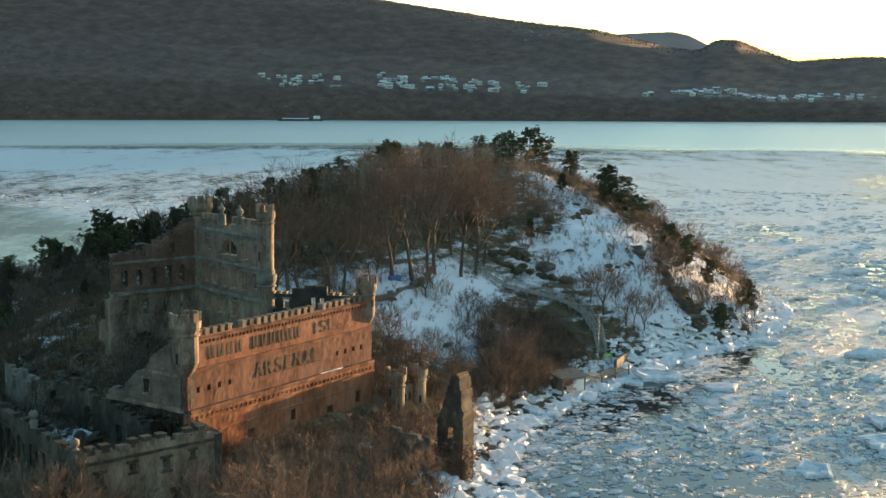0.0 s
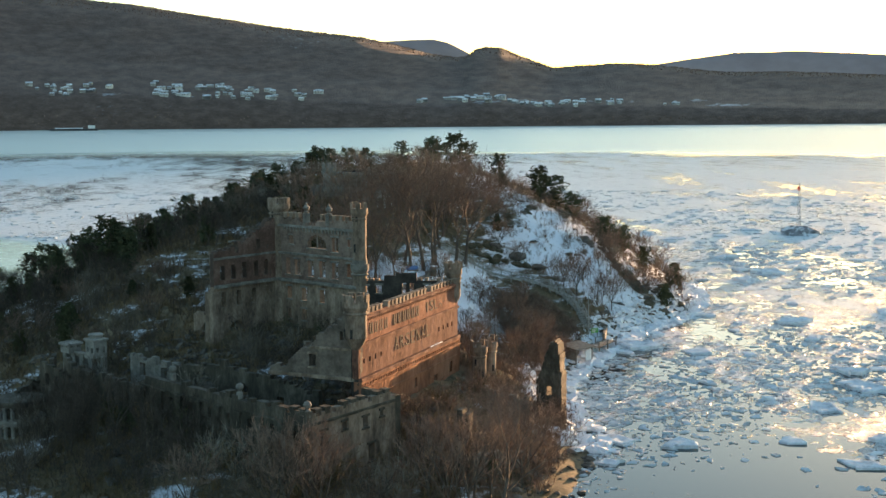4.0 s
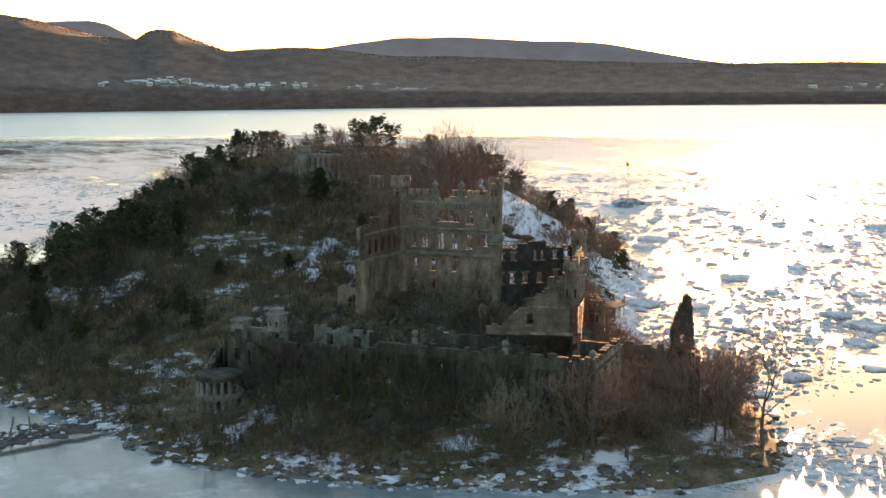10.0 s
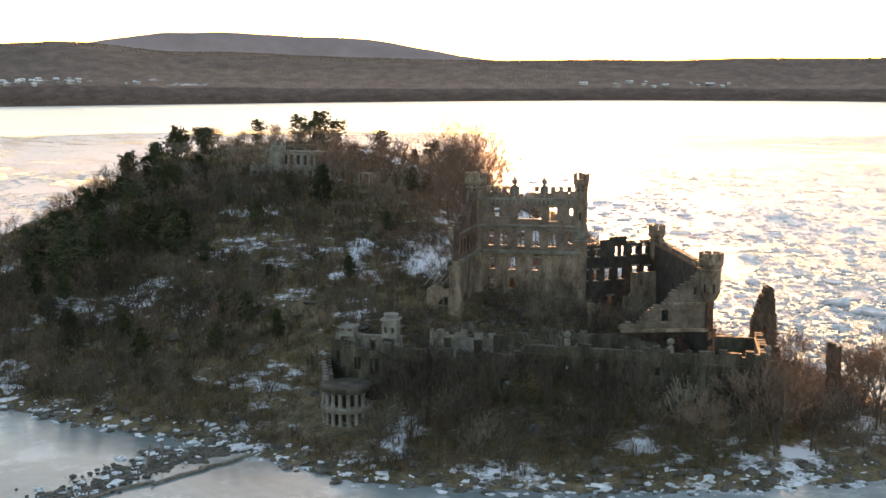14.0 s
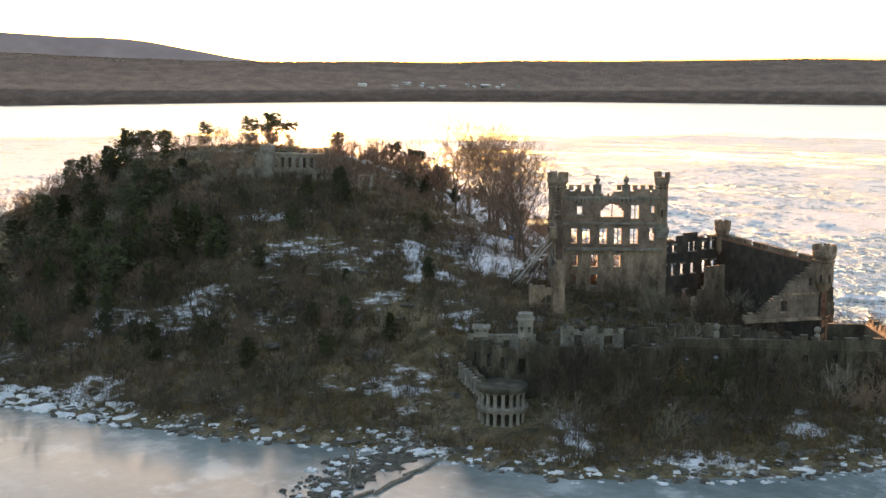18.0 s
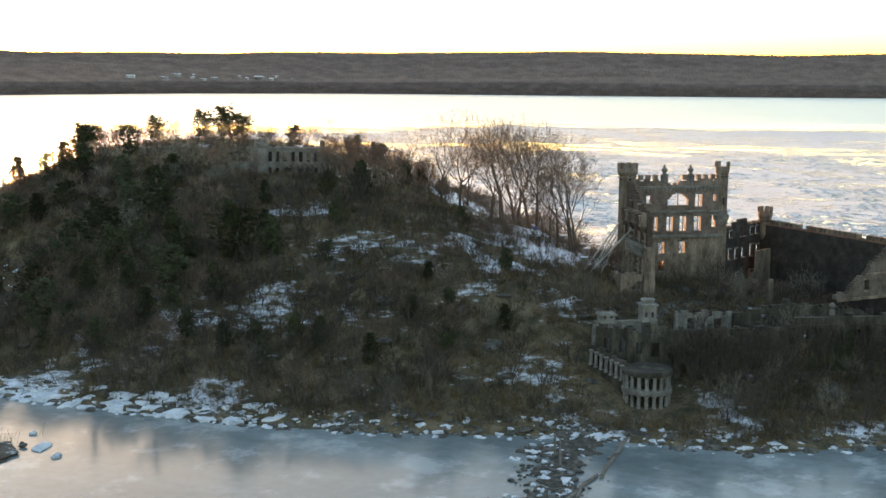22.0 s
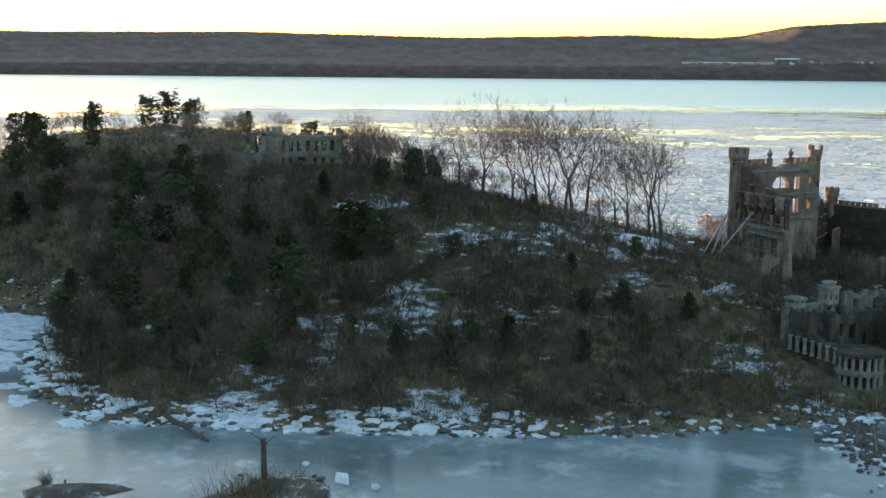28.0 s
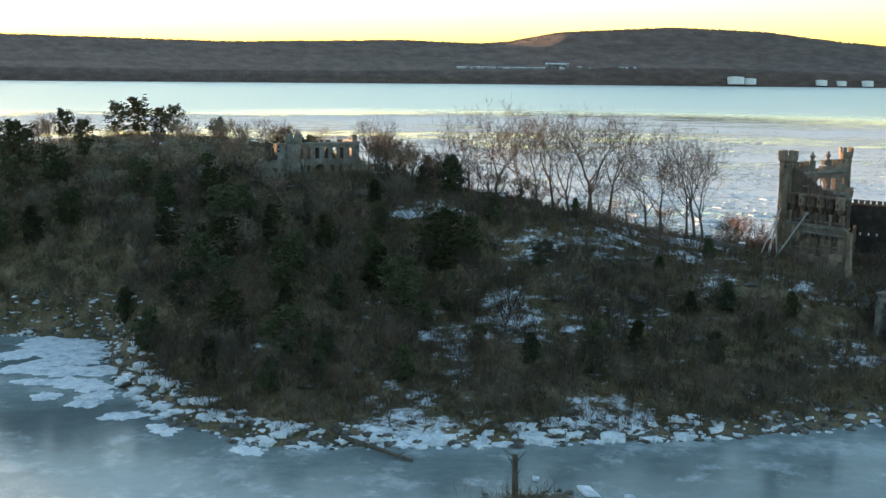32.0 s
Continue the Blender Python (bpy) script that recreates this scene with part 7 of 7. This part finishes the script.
piece("cover", joined(block(-1.1, 1.1, -0.6, 0.6, 0.1, 0.75, 0.18)), BLUE, crate, "creased blue tarpaulin")
piece("box", block(-1.0, 1.0, -0.5, 0.5, -0.3, 0.2), WOOD, crate)

# low stone walls of the saddle
stone = thing("retaining_wall", "low snow-capped stone wall with square piers along the path", "wall")
line = [(-35.5, 191.5), (-24, 196), (-14.5, 201), (-8.5, 208), (-3.5, 217), (-1.2, 226.8)]
for a, b in zip(line, line[1:]):
    z = min(ground_z(*a), ground_z(*b))
    za, zb = ground_z(*a) + 1.0, ground_z(*b) + 1.0
    L_ = span(a, b)
    piece("wall", masonry(L_, z - 1.6, ragged(ramp((0, za), (L_, zb)), 0.2, a[0]), 0.6, (), 0.6, 0.08, 7), STONE, stone, m=along(a, b))
    piece("pier", block(a[0] - 0.5, a[0] + 0.5, a[1] - 0.5, a[1] + 0.5, z - 1.2, za + 0.7, 0.08), STONE, stone)
    piece("cap", block(a[0] - 0.58, a[0] + 0.58, a[1] - 0.58, a[1] + 0.58, za + 0.7, za + 0.88, 0.06), SNOW, stone, "snow cap")
# pergola beside the house
perg = thing("pergola", "small pale grey pergola on the hilltop terrace", "pergola", pose(-6.8, 257.5, ground_z(-6.8, 257.5), 0, 0, -60))
for x in (-1.3, 1.3):
    for y in (-0.9, 0.9):
        piece("post", block(x - 0.09, x + 0.09, y - 0.09, y + 0.09, -0.4, 2.4), STEEL, perg)
for y in (-0.9, 0.9):
    piece("beam", block(-1.7, 1.7, y - 0.07, y + 0.07, 2.4, 2.6), STEEL, perg)
for i in range(6):
    piece("rafter", block(-1.4 + i * 0.56 - 0.04, -1.4 + i * 0.56 + 0.04, -1.3, 1.3, 2.6, 2.72), STEEL, perg)

# beacon on its rock in the river
beacon = thing("channel_marker", "steel river beacon with red daymarks on a snowy rock", "beacon", pose(165.5, 398.5, 0))
piece("rock", boulder(random.Random(3), 7.4, 0.5), surf("iced_rock", [(0.3, (0.08, 0.08, 0.085)), (0.5, (0.22, 0.23, 0.25)), (0.62, (0.66, 0.69, 0.73))], 0.3, 0.8, 0.7, 6), beacon, "ice-crusted rock footing")
piece("ice_apron", moved(slab(random.Random(8), 8.5, 0.7), pose(0, 0, 0)), SNOW, beacon)
for x, y in ((-0.55, -0.55), (0.55, -0.55), (0.55, 0.55), (-0.55, 0.55)):
    piece("leg", rod((x, y, 1.2), (x * 0.6, y * 0.6, 17.0), 0.06, 0.05, 5), STEEL, beacon)
for i in range(7):
    z = 3.2 + 2.1 * i
    k = 0.55 * (1 - 0.4 * (z - 1.2) / 15.8)
    piece("brace", joined(rod((-k, -k, z), (k, -k, z + 1.5), 0.05, 0.05, 4), rod((k, k, z), (-k, k, z + 1.5), 0.05, 0.05, 4), rod((k, -k, z), (k, k, z + 1.5), 0.05, 0.05, 4)), STEEL, beacon)
for a in (20, 110):
    piece("daymark", block(-0.6, 0.6, 0.4, 0.46, 15.9, 17.3, 0.03), RED, beacon, "red triangular-topped daymark", m=pose(0, 0, 0, 0, 0, a))
piece("lantern", lathe([(0.16, 17.0), (0.16, 18.2), (0.24, 18.3), (0.2, 18.6), (0.05, 18.75)], 8), STEEL, beacon)

# snowy shelf ice in the corner of the cove
sr = random.Random(61)


def shelf(rng, r, h):
    """A wide flat sheet of snowy ice with a worn, winding rim."""
    n, ph = 56, [rng.uniform(0, 6.28) for _ in range(4)]
    rad = [r * (1 + 0.24 * math.sin(2 * a + ph[0]) + 0.14 * math.sin(5 * a + ph[1]) + 0.08 * math.sin(11 * a + ph[2]) + 0.06 * math.sin(19 * a + ph[3]) + rng.uniform(-0.04, 0.04)) for a in [2 * math.pi * i / n for i in range(n)]]
    v = [(d * k * math.cos(2 * math.pi * i / n), 0.7 * d * k * math.sin(2 * math.pi * i / n), z * rng.uniform(0.85, 1.15)) for k, z in ((1.0, -0.2), (0.97, h * 0.6), (0.9, h), (0.5, h * 1.3)) for i, d in enumerate(rad)]
    f = [[k * n + i, k * n + (i + 1) % n, k * n + n + (i + 1) % n, k * n + n + i] for k in range(3) for i in range(n)]
    return v, f + [[3 * n + i for i in range(n)]]


for x, y, r in ((-64, 311, 7.5), (-73, 306, 7), (-82, 303, 6), (-70, 314, 6), (-90, 299, 5), (-80, 311, 4.5), (-98, 295, 4.2), (-89, 306, 3.4), (-106, 288, 3.0), (-97, 302, 2.6), (-76, 320, 5), (-112, 281, 2.6), (-120, 268, 2.4)):
    ob = piece("shelf_ice", shelf(sr, r, 0.2), ICE_TOP, m=pose(x, y, -0.05, 0, 0, sr.uniform(0, 360)))
    tagged(ob, "snow-covered shelf of shore ice in the cove", "ice", "shelf ice")

# islet with a dead trunk, and old crib timbers in the cove
for x, y, r, h in ((-138, 231, 6.0, 0.7), (-143.5, 235.5, 5.0, 0.5), (-149, 236, 3.4, 0.5), (-143.5, 226, 3.0, 0.5)):
    ob = piece("islet", moved(boulder(random.Random(int(r * 10)), r, 0.3 * h), pose(0, 0, -0.15)), surf("islet_turf", [(0.3, (0.07, 0.055, 0.04)), (0.6, (0.15, 0.125, 0.1)), (0.75, (0.6, 0.63, 0.66))], 0.4, 0.9, 0.6, 6), m=pose(x, y, 0, 0, 0, 40))
    tagged(ob, "low stony islet with dead grass and snow", "islet", "islets")
snag = thing("dead_trunk", "broken dead tree trunk standing on the islet", "tree", pose(-135.2, 234.5, 0.2))
piece("trunk", rod((0, 0, -0.4), (0.15, 0.1, 5.0), 0.42, 0.3, 9), BARK, snag)
for a, z, l_ in ((40, 3.4, 2.0), (200, 2.6, 1.6), (300, 4.2, 1.4), (120, 4.6, 1.8)):
    piece("branch", rod((0.05, 0, z), (l_ * math.cos(radians(a)), l_ * math.sin(radians(a)), z + l_ * 0.8), 0.09, 0.02, 5), BARK, snag)
brush_geo = []
bl = random.Random(44)
for i in range(900):
    x, y = -140.5 + bl.gauss(0, 3.4), 233.5 + bl.gauss(0, 2.4)
    brush_geo.append(rod((x, y, 0.1), (x + bl.gauss(0, 0.7), y + bl.gauss(0, 0.7), bl.uniform(0.8, 2.4)), 0.03, 0.008, 3))
tagged(piece("islet_brush", joined(*brush_geo), SCRUB), "dead brush on the islet", "brush", kind="stuff")
# rocky spit that runs out from the lodge's shore
MUD = surf("dark_wet_gravel", [(0.25, (0.03, 0.027, 0.022)), (0.5, (0.075, 0.068, 0.055)), (0.8, (0.15, 0.14, 0.12))], 0.8, 0.85, 0.8, 6)
for x, y, r in ((-92, 167, 5.5), (-99, 167, 4.2), (-105, 164.5, 3.6), (-111, 162, 3.0), (-117, 160, 2.2)):
    ob = piece("gravel_spit", shelf(sr, r, 0.12), MUD, m=pose(x, y, -0.04, 0, 0, sr.uniform(0, 360)))
    tagged(ob, "low dark gravel spit with stranded ice", "spit", "gravel spits")
SPIT = [(-88, 167), (-97, 168), (-104, 166), (-112, 162), (-119, 159)]


def on_spit(pool, sizes, wide):
    def pick(rng):
        k = rng.randrange(len(SPIT) - 1)
        t = rng.random()
        x = SPIT[k][0] * (1 - t) + SPIT[k + 1][0] * t + rng.gauss(0, wide)
        y = SPIT[k][1] * (1 - t) + SPIT[k + 1][1] * t + rng.gauss(0, wide)
        r = rng.choice(sizes) * rng.uniform(0.7, 1.3)
        z = max(ground_z(x, y), 0.0) + 0.1
        return x, y, z, rng.choice(pool), pose(x, y, z, rng.uniform(-8, 8), rng.uniform(-8, 8), rng.uniform(0, 360)) @ Matrix.Diagonal((r, r, r * 0.8, 1))
    return pick


scatter("spit_rocks", "dark wet stones on the gravel spit", "rocks", 18, 600, on_spit(LUMPS, (0.12, 0.2, 0.32, 0.5), 1.9), None, ROCK)
scatter("spit_ice", "snowy ice slabs stranded on the gravel spit", "ice", 19, 64, on_spit(BRASH, (0.25, 0.4, 0.6, 0.9), 3.0), None, ICE_TOP)
scatter("islet_rocks", "stones heaped on the islet", "rocks", 20, 160, lambda rng: (lambda x, y, r: (x, y, 0, rng.choice(LUMPS), pose(x, y, 0.25, rng.uniform(-20, 20), rng.uniform(-20, 20), rng.uniform(0, 360)) @ Matrix.Diagonal((r, r, r * 0.8, 1))))(-141 + rng.gauss(0, 3.4), 232 + rng.gauss(0, 3.0), rng.choice((0.2, 0.35, 0.6))), None, ROCK)
# second small islet with a bush and a post, a driftwood log and a stranded floe
ob = piece("islet", moved(boulder(random.Random(7), 4.2, 0.2), pose(0, 0, -0.1)), surf("islet_stone", [(0.3, (0.06, 0.05, 0.04)), (0.6, (0.13, 0.11, 0.09)), (0.78, (0.55, 0.58, 0.6))], 0.5, 0.9, 0.6, 6), m=pose(-144, 254.5, 0, 0, 0, 110) @ Matrix.Diagonal((1.6, 0.7, 1, 1)))
tagged(ob, "low dark stony islet edged with snow", "islet", "islets")
bush = []
for i in range(150):
    a, e = bl.uniform(0, 6.283), bl.uniform(0.3, 1.2)
    l_ = bl.uniform(0.7, 2.0)
    bush.append(rod((-142.8 + bl.gauss(0, 0.25), 258 + bl.gauss(0, 0.25), 0.2), (-142.8 + l_ * math.cos(a) * math.cos(e), 258 + l_ * math.sin(a) * math.cos(e), 0.3 + l_ * math.sin(e)), 0.025, 0.006, 3))
tagged(piece("islet_bush", joined(*bush), TWIG_GREY), "round bare grey bush on the islet", "bush", kind="stuff")
ob = piece("mooring_pile", rod((0, 0, -0.4), (0.05, 0, 2.0), 0.16, 0.13, 8), WOOD, m=pose(-145.6, 254, 0, 0, 3, 0))
tagged(ob, "short weathered post standing on the islet", "pile", "mooring piles")
log = thing("driftwood_log", "grey driftwood trunk stranded on the shore ice", "log")
piece("trunk", rod((-115.9, 256.5, 0.9), (-123.0, 247.0, 0.3), 0.34, 0.2, 9), BARK, log)
for k, (dx, dy, dz) in ((0.35, (-0.8, 1.0, 0.9)), (0.6, (0.9, -0.3, 0.7)), (0.8, (-0.5, -0.9, 0.6))):
    x, y, z = -115.9 - 7.1 * k, 256.5 - 9.5 * k, 0.9 - 0.6 * k
    piece("branch_stub", rod((x, y, z), (x + dx, y + dy, z + dz), 0.1, 0.04, 6), BARK, log)
for x, y, r in ((-132.0, 226.1, 1.7), (-133.8, 221.5, 0.8), (-128, 232, 0.7)):
    ob = piece("ice_floe", slab(sr, r, 0.3, 0.3), ICE_TOP, m=pose(x, y, -0.02, 2, -2, 30))
    tagged(ob, "snow-capped floe frozen into the smooth cove", "ice floe", "ice floes")
for i in range(9):
    t = i / 8
    x, y = -116 + 30 * t + bl.uniform(-0.6, 0.6), 158 + 3.5 * t + bl.uniform(-0.7, 0.7)
    ob = piece("crib_log", rod((-2.4, 0, 0.1), (2.4, 0, 0.22), 0.26, 0.2, 7), WOOD, m=pose(x, y, 0, 0, 0, 5 + bl.uniform(-14, 14)))
    tagged(ob, "old waterlogged crib timber frozen into the cove", "timber", "crib timbers")
for x, y, h, tl in ((-104.5, 164.5, 3.4, 18), (-101.2, 166.8, 2.6, -4), (-107, 161.5, 1.2, 6), (-112, 160, 0.9, -8), (-97, 163, 1.0, 5)):
    ob = piece("mooring_pile", rod((0, 0, -0.6), (0, 0, h), 0.16, 0.12, 8), WOOD, m=pose(x, y, 0, 0, tl, 30))
    tagged(ob, "leaning weathered mooring pile in the ice", "pile", "mooring piles")

# village, barges and woods on the far bank
hr = random.Random(99)


def bank_spot(a_deg, f):
    """A point on the far bank's slope: azimuth and fraction of the way up from the water."""
    j = (a_deg - az[0]) / (az[1] - az[0])
    i0 = int(j)
    k = f * (len(fr) - 1)
    k0 = min(int(k), len(fr) - 2)
    s, t = j - i0, k - k0
    g = lambda M: (M[k0, i0] * (1 - s) + M[k0, i0 + 1] * s) * (1 - t) + (M[k0 + 1, i0] * (1 - s) + M[k0 + 1, i0 + 1] * s) * t
    return g(hx), g(hy), g(hz)


def house_geo(w, d, h, pitch):
    wall = joined(block(-w / 2, w / 2, -d / 2, d / 2, -5, h))
    e = 0.4
    roof = ([(-w / 2 - e, -d / 2 - e, h), (w / 2 + e, -d / 2 - e, h), (w / 2 + e, d / 2 + e, h), (-w / 2 - e, d / 2 + e, h), (-w / 2 - e, 0, h + pitch), (w / 2 + e, 0, h + pitch)], [[3, 2, 1, 0], [0, 1, 5, 4], [2, 3, 4, 5], [1, 2, 5], [3, 0, 4]])
    return wall, roof


H_SRC = []
for w, d, h, p in ((12, 9, 6, 3.2), (16, 10, 6.5, 3.6), (10, 8, 5.5, 3.4), (22, 12, 6, 2.6)):
    wg, rg = house_geo(w, d, h, p)
    t = thing("house", "distant pale clapboard house with snow on its roof", "house", group="village houses")
    piece("wall", wg, HOUSE_WALL, t)
    piece("roof", rg, ROOF_SNOW, t)
    for i in range(3):
        piece("window", block(-w / 2 + w * (i + 0.7) / 3.4 - 0.7, -w / 2 + w * (i + 0.7) / 3.4 + 0.7, -d / 2 - 0.06, -d / 2 + 0.1, h - 3.4, h - 1.2), DARK, t)
    H_SRC.append(t)
first = set()
for n in range(150):
    zone = hr.choice(((-0.5, 4.5, 0.05, 0.15), (2, 8, 0.06, 0.14), (13, 20, 0.06, 0.14), (11, 24, 0.05, 0.15), (14, 22, 0.07, 0.13), (44, 52, 0.06, 0.2), (-6, -2, 0.05, 0.12)))
    a = hr.uniform(zone[0], zone[1])
    x, y, z = bank_spot(a, hr.uniform(zone[2], zone[3]))
    i = hr.randrange(4)
    m = pose(x, y, z, 0, 0, -a + hr.uniform(-30, 30))
    hs = hr.uniform(0.45, 0.85)
    if i in first:
        copy_thing(H_SRC[i], m).scale = (hs, hs, hs)
    else:
        first.add(i)
        H_SRC[i].matrix_basis = m
barge = thing("barge", "dark moored barge against the far shore", "boat", pose(*bank_spot(-3.6, 0.0)[:2], 0.0, 0, 0, 4) @ pose(0, -45, 0))
piece("hull", block(-38, 38, -6, 6, -1, 3.4, 0.8), surf("dark_hull", [(0.3, (0.03, 0.03, 0.035)), (0.7, (0.07, 0.065, 0.06))], 0.1, 0.7, 0.2, 6), barge)
piece("deckhouse", block(22, 33, -4, 4, 3.3, 8.5, 0.3), WHITE, barge)
piece("cargo", block(-30, 14, -4.5, 4.5, 3.3, 4.6, 0.4), SNOW, barge)


def bank_level(a_deg, level):
    """The point of the far slope at which it first reaches a height."""
    f = 0.0
    while bank_spot(a_deg, f)[2] < level and f < 0.6:
        f += 0.004
    return bank_spot(a_deg, f)


for i in range(30):
    a = 84.9 + 3.9 * i / 21 if i < 22 else hr.uniform(89.6, 93.2)
    x, y, z = bank_level(a, 33 + (0.0 if i < 22 else hr.uniform(0, 5)))
    h_ = copy_thing(H_SRC[3 if i % 4 == 0 else 0], pose(x, y, z, 0, 0, -a + hr.uniform(-6, 6)))
    h_.scale = (0.62, 0.5, 0.5) if i < 22 else (0.5, 0.5, 0.45)
hall = copy_thing(H_SRC[3], pose(*bank_level(89.5, 38), 0, 0, -89.5))
hall.scale = (2.4, 1.0, 1.1)
for a, k in ((97.85, 1.0), (98.5, 0.75), (101.75, 0.7), (102.65, 0.6), (103.8, 0.7)):
    x, y, z = bank_level(a, 4.0)
    tk = thing("storage_tank", "white riverside storage tank", "tank", pose(x, y, z - 1), group="storage tanks")
    piece("shell", lathe([(19 * k, -3), (19 * k, 13 * k), (18.6 * k, 13.3 * k)], 24), WHITE, tk)
    piece("roof", lathe([(19.2 * k, 13.2 * k), (9 * k, 14.2 * k), (0.5, 14.7 * k)], 24), WHITE, tk)

# far woods: slim bare crowns standing on the slopes
fw_rng = np.random.default_rng(12)
nW = 16000
ai = fw_rng.uniform(0.0, len(az) - 1.01, nW)
ki = np.where(fw_rng.random(nW) < 0.05, fw_rng.uniform(0.002, 0.012, nW), 0.706 - 0.12 * fw_rng.random(nW) ** 2.5) * (len(fr) - 1.01) + 0.2
i0, k0 = ai.astype(int), ki.astype(int)
s_, t_ = ai - i0, ki - k0
bil = lambda M: (M[k0, i0] * (1 - s_) + M[k0, i0 + 1] * s_) * (1 - t_) + (M[k0 + 1, i0] * (1 - s_) + M[k0 + 1, i0 + 1] * s_) * t_
X, Y, Z = bil(hx), bil(hy), bil(hz)
Hh = fw_rng.uniform(1.4, 3.6, nW)
Wd = Hh * fw_rng.uniform(0.45, 0.8, nW)
th = fw_rng.uniform(0, 6.283, nW)
ring = [(np.cos(th + k * 2.094) * Wd, np.sin(th + k * 2.094) * Wd) for k in range(3)]
vs = [np.stack([X, Y, Z - 2], -1)] + [np.stack([X + a, Y + b, Z + Hh * 0.6], -1) for a, b in ring] + [np.stack([X + fw_rng.normal(0, 0.8, nW), Y, Z + Hh], -1)]
v = np.stack(vs, 1).reshape(-1, 3)
k = np.arange(nW)[:, None] * 5
q = np.concatenate([k + np.array([[0, 2, 1]]), k + np.array([[0, 3, 2]]), k + np.array([[0, 1, 3]]), k + np.array([[1, 2, 4]]), k + np.array([[2, 3, 4]]), k + np.array([[3, 1, 4]])])
me = bpy.data.meshes.new("far_woods")
me.from_pydata(v.tolist(), [], q.tolist())
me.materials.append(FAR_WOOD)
me.update()
tagged(new("far_woods", me), "bare winter woods on the far slopes", "woods", kind="stuff")
